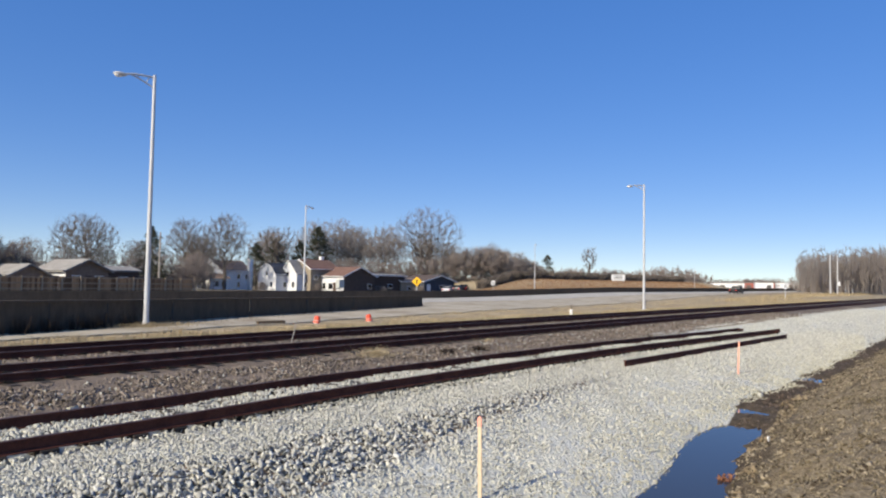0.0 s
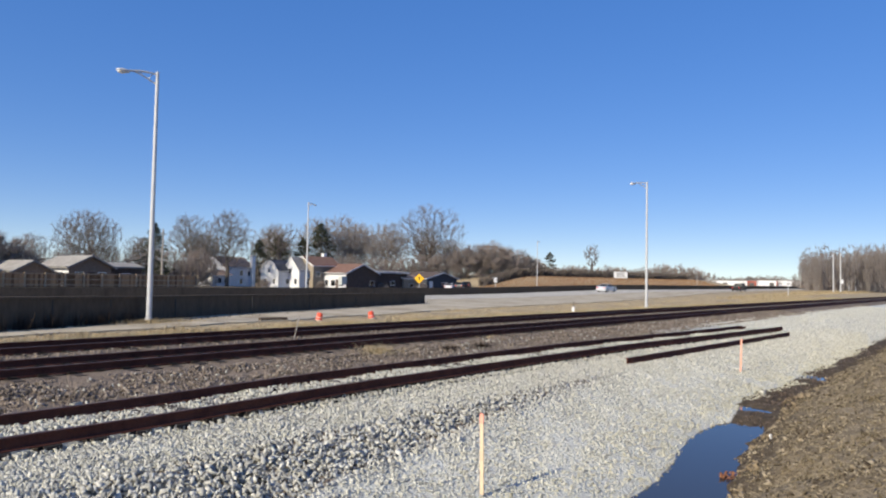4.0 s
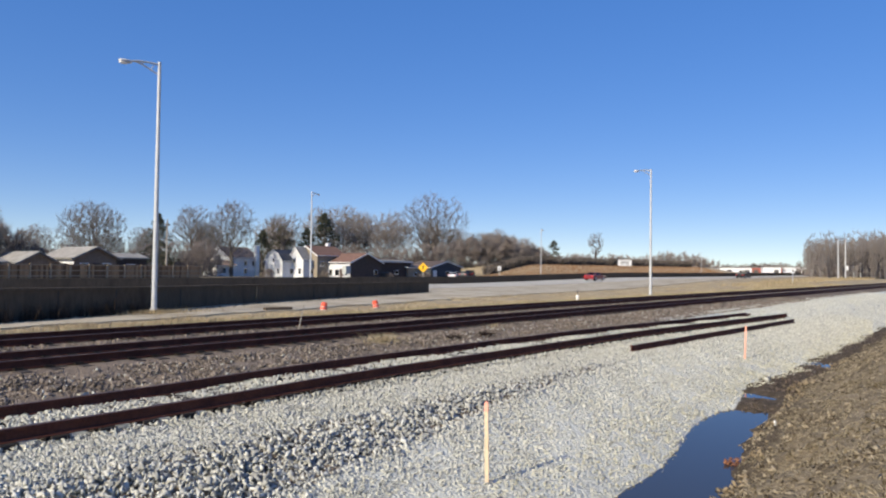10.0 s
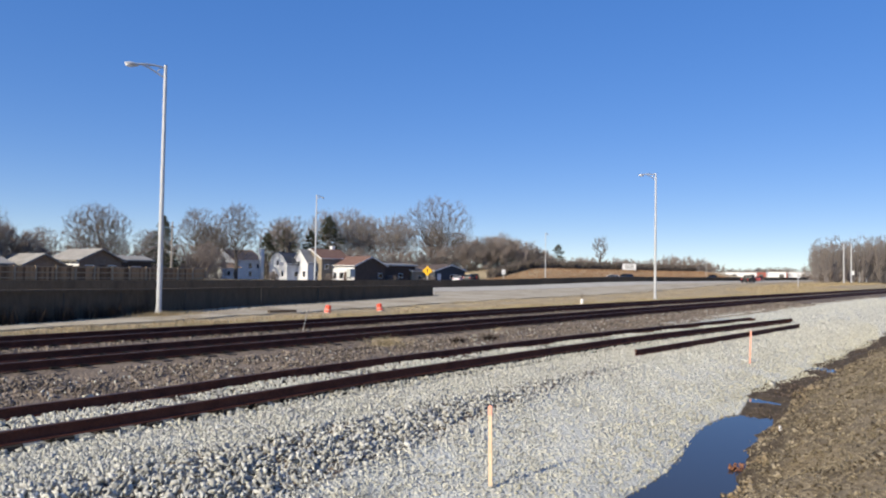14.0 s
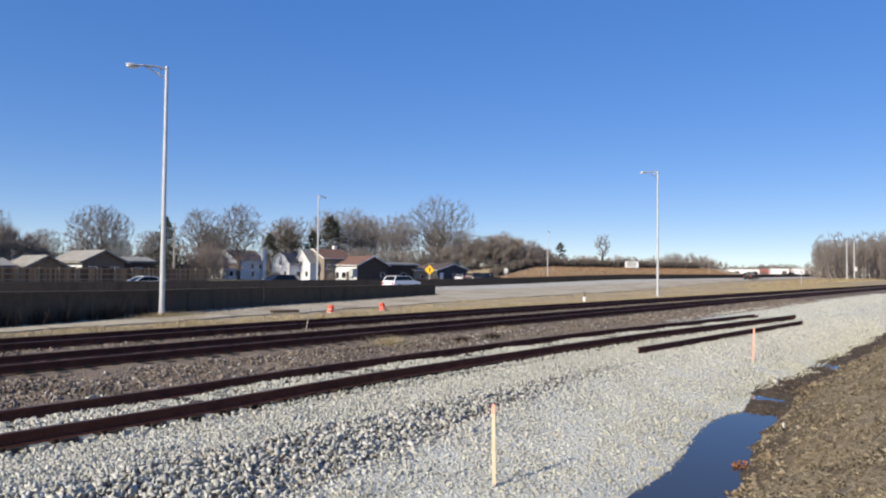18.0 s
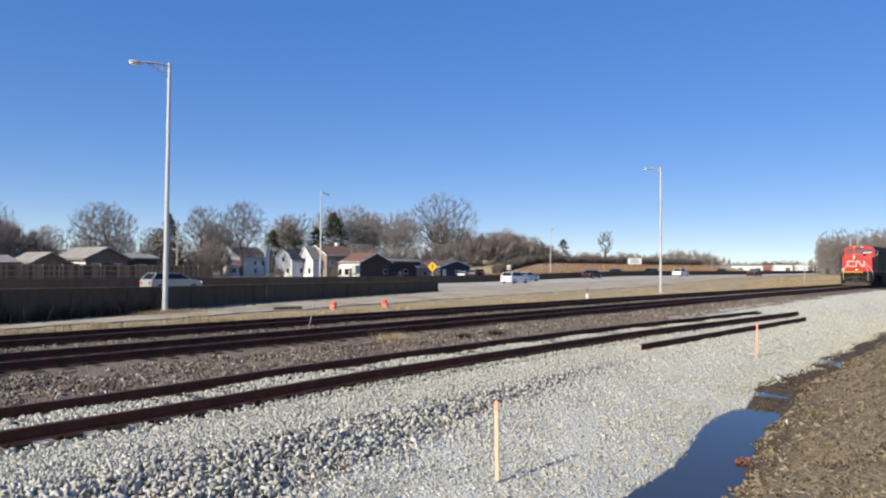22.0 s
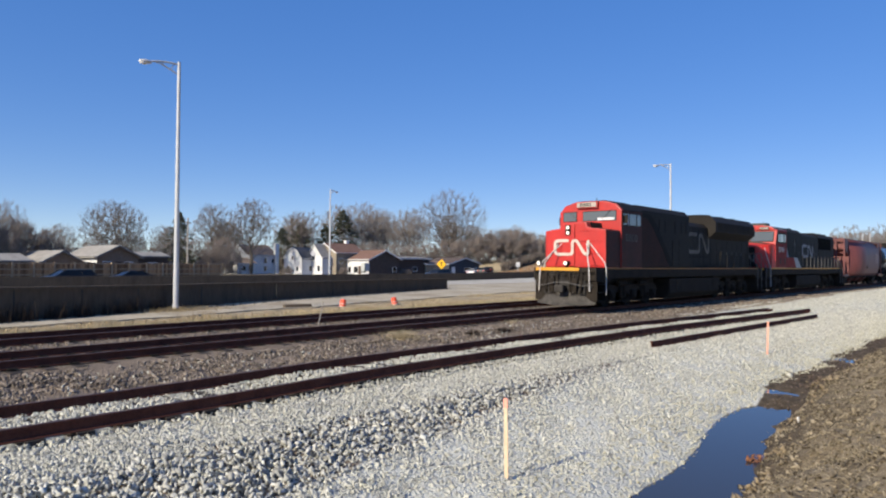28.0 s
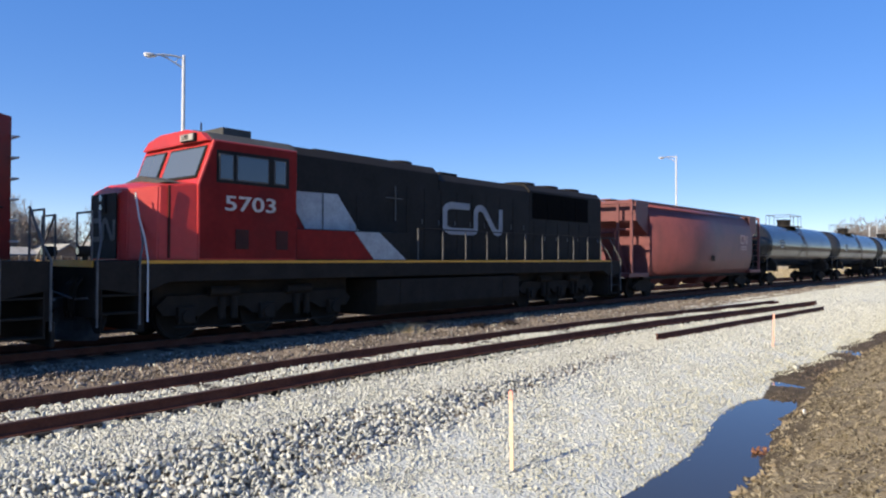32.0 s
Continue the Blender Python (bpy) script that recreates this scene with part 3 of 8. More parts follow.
# coarse heap beside the siding, thrown up several stones deep
n = 102000
x = -1.5 + 24 * rng.random(n) ** 1.3
y = 4.2 + 5.1 * rng.random(n)
mixed = coarse_line(x) + rng.normal(0, 0.35, n)
keep = (y > mixed) & (y < siding_y(x) - 0.08) & (y > 0.17 * x) & (x < 17.8 - 1.6 * rng.random(n) - 0.8 * np.abs(y - 7.6))
x, y = x[keep], y[keep]
deep = sstep(0.0, 0.5, siding_y(x) - y) * sstep(-0.3, 0.9, y - coarse_line(x))
wave = np.array([0.05 * noise.fractal(Vector((p * 1.3, q * 1.7, 2)), 0.8, 2.0, 2) for p, q in zip(x, y)])
shoulder = sstep(7.2, 7.9, y)
size = rng.uniform(0.042, 0.092, len(x)) * rng.choice([0.7, 1.0, 1.0, 1.2], len(x)) * (1 - 0.30 * shoulder)
scatter("ballast", x, y, size, "stone", "heap of coarse broken grey limestone beside the siding", "ballast", z=height(x, y) - 0.05 + deep * (0.15 * rng.random(len(x)) ** 1.3 * (1 - 0.55 * shoulder) + wave))
# smaller stone over the flat shoulder
n = 26000
x = -0.5 + 20 * rng.random(n) ** 1.2
y = siding_y(x) - 0.25 - 1.5 * rng.random(n)
scatter("gravel", x, y, rng.uniform(0.022, 0.05, n), "stone_small", "pale broken stone on the shoulder of the heap", "gravel", z=height(x, y) + 0.02 * rng.random(n))
# stones kicked up against the siding's near rail
n = 7000
x = 0.3 + 36 * rng.random(n) ** 1.2
y = siding_y(x) - 0.06 - 0.5 * rng.random(n)
rise = np.array([siding_z(p) for p in np.linspace(0, 40, 401)])[np.clip(x * 10, 0, 400).astype(int)]
scatter("ballast", x, y, rng.uniform(0.03, 0.065, n), "stone_small", "pale stones banked against the siding rail", "ballast", z=rise - 0.25 + 0.03 * rng.random(n) - 0.07 * sstep(0.15, 0.56, siding_y(x) - y))
# finer stone towards the ditch
n = 88000
x = 3 + 42 * rng.random(n) ** 1.45
y = 3.6 + 5.4 * rng.random(n)
u = y - ditch_y(x)
ragged = 0.34 * sstep(11, 16, x) * np.array([noise.noise(Vector((p * 0.9, 4.0, 1.0))) + 0.6 * noise.noise(Vector((p * 2.6, 1.0, 7.0))) for p in x])
keep = (y < np.where(x > 17, 9.0, coarse_line(x) + 0.3)) & (u > 0.40 - 0.2 * sstep(16, 19, x) + ragged + rng.normal(0, 0.07, n)) & (y < siding_y(x) - 0.05) & (y > 0.12 * x)
x, y = x[keep], y[keep]
size = rng.uniform(0.014, 0.036, len(x)) * rng.choice([0.8, 1.0, 1.6], len(x)) * (1 + 0.02 * x)
low = y - ditch_y(x) < rng.uniform(0.3, 2.1, len(x))
scatter("gravel", x[~low], y[~low], size[~low], "stone_small", "spread of fine pale crushed limestone", "gravel")
scatter("gravel", x[low], y[low], size[low] * 0.85, "fines", "yellowish limestone fines beside the ditch", "gravel")
# stone strewn thinly over the far end of the spread
n = 26000
x = 28 + 62 * rng.random(n) ** 1.3
y = 4.5 + 8.2 * rng.random(n)
keep = (y > 0.055 * x) & (y < track_y(x, 12.6) + rng.normal(0, 0.25, n)) & ((x > 37.5) | (y < siding_y(x) - 0.05))
x, y = x[keep], y[keep]
scatter("gravel", x, y, rng.uniform(0.035, 0.085, len(x)), "stone_small", "pale crushed stone strewn beyond the siding's end", "gravel")
# stone packed in and beside the siding
n = 26000
x = 0.5 + 36 * rng.random(n) ** 1.3
y = siding_y(x) + 0.06 + 2.0 * rng.random(n)
keep = np.abs(y - siding_y(x) - 1.5) > 0.06
x, y = x[keep], y[keep]
rise = np.array([siding_z(p) for p in np.linspace(0, 40, 401)])[np.clip(x * 10, 0, 400).astype(int)]
sunk = 0.15 + rise + np.where(y < siding_y(x) + 1.5, 0.045 + 0.02 * np.sin(x * 1.7), 0.03)
scatter("gravel", x, y, rng.uniform(0.03, 0.07, len(x)), "stone_small", "pale stone packed between the siding rails", "gravel", z=-0.375 + sunk)
# old ballast between the tracks, in low ridges with bare soil showing
n = 46000
x = 1.0 + 60 * rng.random(n) ** 1.35
y = 11.3 + 2.6 * rng.random(n)
y = np.where(rng.random(n) < 0.2, track_y(x, 16.25) + 2.2 * rng.random(n), y)
patchy = np.array([noise.noise(Vector((p * 0.7, q * 1.9, 7.0))) + 0.6 * noise.noise(Vector((p * 2.2, q * 4.0, 1.0))) for p, q in zip(x, y)])
keep = (y > siding_y(x) + 1.75) & (patchy > rng.uniform(-0.55, 0.25, n))
x, y, patchy = x[keep], y[keep], patchy[keep]
scatter("old_ballast", x, y, rng.uniform(0.03, 0.075, len(x)) * rng.choice([0.6, 1.0, 1.3], len(x)), "old_stone", "weathered brown ballast stones between the tracks", "ballast", z=height(x, y) + relief(x, y) + 0.05 * np.clip(patchy, 0, 0.8))
n = 420
x = 2.0 + 40 * rng.random(n) ** 1.2
y = 11.5 + 2.3 * rng.random(n)
scatter("ballast", x, y, rng.uniform(0.03, 0.08, n), "stone_small", "stray pale stones on the old brown ballast", "ballast", z=height(x, y) + relief(x, y) + 0.02)
# dead twigs and weed stems caught in the old ballast
n = 2600
x = 3.0 + 45 * rng.random(n) ** 1.3
y = np.where(rng.random(n) < 0.8, 11.2 + 2.6 * rng.random(n), track_y(x, 16.4) + 2.0 * rng.random(n))
DEBRIS = (x, y, rng.uniform(0.03, 0.07, n), rng.uniform(0.006, 0.016, n))
WEEDS = [(14.36, 13.46, 700, 0.24, 0.3, "straw", "clump of bent pale dead weeds in the ballast"), (13.06, 13.25, 160, 0.2, 0.12, "stalk", "dark dead weed tuft in the ballast"), (16.76, 12.8, 300, 0.10, 0.22, "stalk", "dark weed tuft against the siding rail"), (18.3, 12.71, 340, 0.14, 0.22, "stalk", "dark weed tuft against the siding rail"), (20.47, 13.9, 120, 0.14, 0.2, "straw", "small clump of pale dead weeds in the ballast")]
# clods on the bank
n = 64000
x = 5 + 34 * rng.random(n) ** 1.4
y = ditch_y(x) - 0.5 - 3.7 * rng.random(n)
lumps = np.array([noise.noise(Vector((p * 1.1, q * 1.6, 5.0))) + 0.5 * noise.noise(Vector((p * 4.0, q * 5.0, 2.0))) for p, q in zip(x, y)])
keep = (y > 0.075 * x - 0.3) & (lumps > rng.uniform(-0.6, 0.4, n))
x, y = x[keep], y[keep]
near_ground = height(x, y)
scatter("soil", x, y, rng.uniform(0.012, 0.036, len(x)) * rng.choice([0.5, 0.8, 1.0, 1.9], len(x)) * (1 + 0.015 * x), "crumb", "crumbled brown soil and straw on the bank", "soil", sink=0.5, z=near_ground + 0.012 + relief(x, y))
wet = 260
x = 8 + 18 * rng.random(wet)
y = ditch_y(x) - 0.66 + rng.normal(0, 0.14, wet)
scatter("soil", x, y, rng.uniform(0.04, 0.13, wet), "mud_clod", "wet clods at the edge of the puddle", "soil", sink=0.4)

n = 2200
x = 14.5 + 24 * rng.random(n) ** 1.2
y = ditch_y(x) - 0.75 + 0.95 * rng.random(n)
scatter("soil", x, y, rng.uniform(0.015, 0.06, n) * rng.choice([0.6, 1.0, 1.5], n), "wet_mud", "lumps of dark wet mud in the ditch", "soil", sink=0.5)
pebble = scatter("pale_stone", np.array([13.1]), np.array([3.02]), np.array([0.085]), "drum_white", "small white stone lying on the bank", "stone", sink=0.0)
pebble["kind"] = ""
rock = scatter("pale_rock", np.array([5.38]), np.array([11.75]), np.array([0.24]), "stone_small", "pale rock lying beside the siding rail", "rock", sink=0.25, lying=True)
rock["kind"] = ""
rock2 = scatter("pale_rock", np.array([19.0]), np.array([4.55]), np.array([0.16]), "stone_small", "small pale stone in the dry ditch", "rock", sink=0.0)
rock2["kind"] = ""


def blades(name, x, y, tall, wide, material, label, lie=0.35):
    """Single dry grass blades, each leaning its own way."""
    n = len(x)
    z = height(x, y) + relief(x, y) - 0.02
    a = rng.uniform(0, 2 * math.pi, n)
    lean = rng.normal(0, lie, (n, 2)) * tall[:, None]
    p = np.stack([x, y, z], -1)
    side = np.stack([np.cos(a), np.sin(a), np.zeros(n)], -1) * (wide / 2)[:, None]
    tip = p + np.stack([lean[:, 0], lean[:, 1], tall], -1)
    v = np.stack([p - side, p + side, tip], 1).reshape(-1, 3)
    f = np.arange(3 * n).reshape(-1, 3)
    return tagged(new(name, cloud_mesh(name, v, f, material)), label, "grass", kind="stuff")


n = 60000
x = 2 + 130 * rng.random(n) ** 1.5
yy = 20.85 + 5.6 * rng.random(n)
clump = np.array([noise.noise(Vector((a * 0.35, b * 0.5, 3.0))) for a, b in zip(x, yy)])
keep = clump > rng.uniform(-0.45, 0.35, n)
x, yy, clump = x[keep], yy[keep], clump[keep]
y = track_y(x, yy)
blades("verge_grass", x, y, rng.uniform(0.06, 0.26, len(x)) * (1 + 1.2 * np.clip(clump, 0, 1)), rng.uniform(0.015, 0.04, len(x)), "dry_grass", "straw-coloured dry grass along the track verge")
x, y, tall, wide = DEBRIS
blades("dead_twigs", x, y, tall, wide, "debris", "dead twigs and weed stems lying in the ballast", 3.5)
# dead weed clumps beside the siding: a bent pale one and darker tufts
for wx, wy, n, spread, tall, kind, label in WEEDS:
    a = rng.uniform(0, 2 * math.pi, n)
    r = np.abs(rng.normal(0, spread, n))
    blades("dead_weed", wx + 1.8 * r * np.cos(a), wy + r * np.sin(a), rng.uniform(0.4, 1.0, n) * tall, rng.uniform(0.008, 0.02, n), kind, label, 1.1)
n = 46000
x = 4 + 110 * rng.random(n) ** 1.4
y = track_y(x, 25.5) + (26.0 + 0.149 * np.minimum(x, 51) + 0.085 * np.clip(x - 51, 0, None) - track_y(x, 25.5)) * rng.random(n)
clump = np.array([noise.noise(Vector((a * 0.3, b * 0.4, 9.0))) for a, b in zip(x, y)])
keep = clump > rng.uniform(-0.3, 0.5, n)
x, y, clump = x[keep], y[keep], clump[keep]
blades("verge_grass", x, y, rng.uniform(0.03, 0.13, len(x)) * (1 + 2.0 * np.clip(clump, 0, 1)), rng.uniform(0.015, 0.04, len(x)), "straw", "thin dry grass and dirt beside the concrete apron")
n = 2600
a = rng.uniform(0, 2 * math.pi, n)
r = np.abs(rng.normal(0, 0.8, n))
blades("verge_grass", 17.3 + 2.0 * r * np.cos(a), 30.6 + 0.7 * r * np.sin(a), rng.uniform(0.08, 0.34, n), rng.uniform(0.012, 0.03, n), "dry_grass", "dry grass round the lamp post")
n = 85000
x = 6 + 34 * rng.random(n) ** 1.4
y = ditch_y(x) - 0.7 - 3.6 * rng.random(n)
tufts = np.array([noise.noise(Vector((p * 1.4, q * 2.6, 8.0))) for p, q in zip(x, y)])
keep = (y > 0.075 * x - 0.3) & (tufts > rng.uniform(-0.35, 0.35, n))
x, y = x[keep], y[keep]
blades("bank_straw", x, y, 0.015 + rng.uniform(0.005, 0.03, len(x)), rng.uniform(0.006, 0.018, len(x)), "straw", "flattened straw on the muddy bank", 2.6)
n = 16000
x = 100 + 130 * rng.random(n)
y = 24 + 20 * rng.random(n)
keep = (y < 28.5 + 0.02 * x) & (y > 20)
blades("verge_grass", x[keep], y[keep], rng.uniform(0.2, 0.7, keep.sum()), rng.uniform(0.03, 0.08, keep.sum()), "dry_grass", "dry grass beside the far pavement")


# ---- small things by the tracks ----
# fallen leaves at the puddle's edge
n = 60
a = rng.uniform(0, 2 * math.pi, n)
r = 0.16 * np.sqrt(rng.random(n))
scatter("fallen_leaves", 10.8 + 1.6 * r * np.cos(a), 3.05 + 0.8 * r * np.sin(a), rng.uniform(0.02, 0.05, n), "leaf", "small patch of orange fallen leaves at the puddle's edge", "leaves", z=np.full(n, -0.955))


def survey_stake(x, y, z, tall, lean, label):
    st = thing("survey_stake", x, y, z, label, "stake", "survey stakes", turn=105)
    st.matrix_basis = pose(x, y, z, 0, lean, 105)
    part("shaft", boxed(-0.024, 0.024, -0.009, 0.009, -0.2, tall - 0.12, 0.002), "lath", st)
    part("painted_top", slab([(-0.025, tall - 0.12), (0.025, tall - 0.12), (0.025, tall - 0.01), (0, tall + 0.01), (-0.025, tall - 0.01)], -0.01, 0.01), "pink", st, "fluorescent orange painted top")
    return st


survey_stake(7.17, 4.94, lay(7.17, 4.94), 1.0, 1.0, "pale wooden survey stake with orange top in gravel")
s2 = survey_stake(21.69, 5.82, lay(21.69, 5.82), 0.95, -1.5, "survey stake painted orange all over, standing in pale gravel")
for c in s2.children:
    c.data.materials[0] = M["stake_pink"]

stick = tagged(part("marker_rod", rod(bmesh.new(), (14.62, 17.4, -0.3), (14.95, 17.5, 0.6), 0.016, 8), "post_grey"), "thin bleached wooden rod leaning between the main tracks", "rod")


def traffic_drum(x, y, z, lean, label):
    d = thing("traffic_drum", x, y, z, label, "traffic drum", "traffic drums")
    d.matrix_basis = pose(x, y, z - 0.04, lean, lean * 0.7, 20) @ Matrix.Scale(0.84, 4)
    part("body", lathe(bmesh.new(), [(0.22, 0), (0.215, 0.18), (0.20, 0.20), (0.20, 0.34), (0.185, 0.36), (0.18, 0.52), (0.14, 0.56), (0.03, 0.57)], 18), "drum", d)
    part("band", lathe(bmesh.new(), [(0.222, 0.06), (0.22, 0.13)], 18, caps=False), "drum_band", d)
    part("band", lathe(bmesh.new(), [(0.204, 0.25), (0.203, 0.30)], 18, caps=False), "drum_band", d)
    part("foot", lathe(bmesh.new(), [(0.33, -0.02), (0.33, 0.03), (0.24, 0.06)], 18), "sign_black", d)
    return d


traffic_drum(25.36, 28.16, lay(25.36, 28.16), 8, "orange and white traffic drum tilted in the dry verge")
traffic_drum(29.13, 27.86, lay(29.13, 27.86), -9, "orange and white traffic drum leaning on the verge")
kerb = tagged(part("kerb_block", box(bmesh.new(), -0.75, 0.75, -0.15, 0.15, -0.2, 0.2, 0.03), "wall"), "short dark concrete kerb block in the grass", "kerb")
kerb.matrix_basis = pose(23.2, 29.2, lay(23.2, 29.2), 0, 0, -14)
post = thing("marker_post", 46.2, 24.0, lay(46.2, 24.0), "short white plastic marker post in the verge", "marker post")
part("tube", rod(bmesh.new(), (0, 0, -0.2), (0, 0, 0.42), 0.11, 12), "drum_white", post)
part("cap", lathe(bmesh.new(), [(0.115, 0.40), (0.115, 0.44), (0.05, 0.47), (0.01, 0.475)], 12), "drum_white", post)
part("stem", rod(bmesh.new(), (0.02, 0, 0.44), (0.02, 0, 0.85), 0.02, 6), "tie", post)


# ---- the train: x runs back from the front of each car, the rail heads are at z = 0 ----
def ribbon(path, width, plane, depth, thick=0.008):
    """A flat band along a bent path in the xz or yz plane, mitred at its corners."""
    left, right = [], []
    pts = [Vector(p) for p in path]
    for i, p in enumerate(pts):
        d0 = (p - pts[i - 1]).normalized() if i else (pts[1] - p).normalized()
        d1 = (pts[i + 1] - p).normalized() if i + 1 < len(pts) else d0
        n0, n1 = Vector((-d0.y, d0.x)), Vector((-d1.y, d1.x))
        mitre = (n0 + n1).normalized()
        k = width / 2 / max(0.45, mitre.dot(n0))
        left.append(p + mitre * k)
        right.append(p - mitre * k)
    bm = bmesh.new()
    rows = []
    for l, r in zip(left, right):
        row = []
        for q, d in ((l, depth), (r, depth), (r, depth + thick), (l, depth + thick)):
            row.append(bm.verts.new((q.x, d, q.y) if plane == "xz" else (d, q.x, q.y)))
        rows.append(row)
    for a, b in zip(rows, rows[1:]):
        for i in range(4):
            bm.faces.new((a[i], b[i], b[(i + 1) % 4], a[(i + 1) % 4]))
    bm.faces.new(rows[0])
    bm.faces.new(rows[-1][::-1])
    bmesh.ops.recalc_face_normals(bm, faces=bm.faces)
    return bm


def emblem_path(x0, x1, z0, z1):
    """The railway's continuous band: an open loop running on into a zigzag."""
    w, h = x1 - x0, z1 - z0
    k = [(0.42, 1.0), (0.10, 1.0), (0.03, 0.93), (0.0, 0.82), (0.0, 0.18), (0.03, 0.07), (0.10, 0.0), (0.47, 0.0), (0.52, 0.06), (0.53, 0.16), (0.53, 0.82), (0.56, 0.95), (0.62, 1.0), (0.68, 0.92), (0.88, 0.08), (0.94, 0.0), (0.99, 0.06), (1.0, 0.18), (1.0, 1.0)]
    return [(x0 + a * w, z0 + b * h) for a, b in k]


WHEELSETS = []


def wheelset(truck, x, r, keyed=True):
    bm = rod(bmesh.new(), (0, -0.95, 0), (0, 0.95, 0), 0.085, 10)
    for s in (-1, 1):
        m = Matrix.Translation((0, s * 0.75, 0)) @ Matrix.Rotation(math.pi / 2 * -s, 4, "X")
        lathe(bm, [(0.11, 0.08), (0.16, 0.07), (r - 0.09, 0.03), (r - 0.06, 0.075), (r, 0.07), (r, -0.035), (r + 0.026, -0.04), (r + 0.026, -0.07), (r - 0.07, -0.07), (0.14, -0.05), (0.11, -0.05)], 24, m)
    ob = part("wheelset", bm, "under", truck)
    ob.location = (x, 0, r)
    if keyed:
        WHEELSETS.append((ob, x, r))
    return ob


def engine_truck(parent, xc):
    bm = bmesh.new()
    for s in (-1, 1):
        y0, y1 = sorted((s * 0.93, s * 1.08))
        slab([(xc - 2.75, 0.75), (xc - 2.5, 0.98), (xc + 2.5, 0.98), (xc + 2.75, 0.75), (xc + 2.6, 0.55), (xc + 1.75, 0.5), (xc + 1.4, 0.68), (xc + 0.6, 0.68), (xc + 0.35, 0.5), (xc - 0.35, 0.5), (xc - 0.6, 0.68), (xc - 1.4, 0.68), (xc - 1.75, 0.5), (xc - 2.6, 0.55)], y0, y1, "y", 0.02, bm)
        for a in (-2.1, 0, 2.1):
            box(bm, xc + a - 0.2, xc + a + 0.2, min(s * 1.06, s * 1.2), max(s * 1.06, s * 1.2), 0.36, 0.74, 0.03)
            rod(bm, (xc + a, s * 1.1, 0.53), (xc + a, s * 1.26, 0.53), 0.14, 12)
        for a in (-1.05, 1.05):
            for c in (-0.16, 0.16):
                rod(bm, (xc + a + c, s * 1.12, 0.42), (xc + a + c, s * 1.12, 0.92), 0.09, 10)
            rod(bm, (xc + a - 0.5, s * 1.15, 1.05), (xc + a + 0.25, s * 1.15, 1.05), 0.11, 10)
        pipe(bm, [(xc - 2.4, s * 1.2, 0.3), (xc - 1.2, s * 1.2, 0.26), (xc + 1.2, s * 1.2, 0.26), (xc + 2.4, s * 1.2, 0.3)], 0.025)
    # added filler blocks, keeping sunlit ground from showing between wheels and frame
    box(bm, xc - 2.75, xc + 2.75, -0.9, 0.9, 0.74, 1.28)
    box(bm, xc - 2.4, xc + 2.4, -0.45, 0.45, 0.2, 0.74)
    truck = part("truck", bm, "under", parent)
    for a in (-2.1, 0, 2.1):
        wheelset(truck, xc + a, 0.53)
    return truck


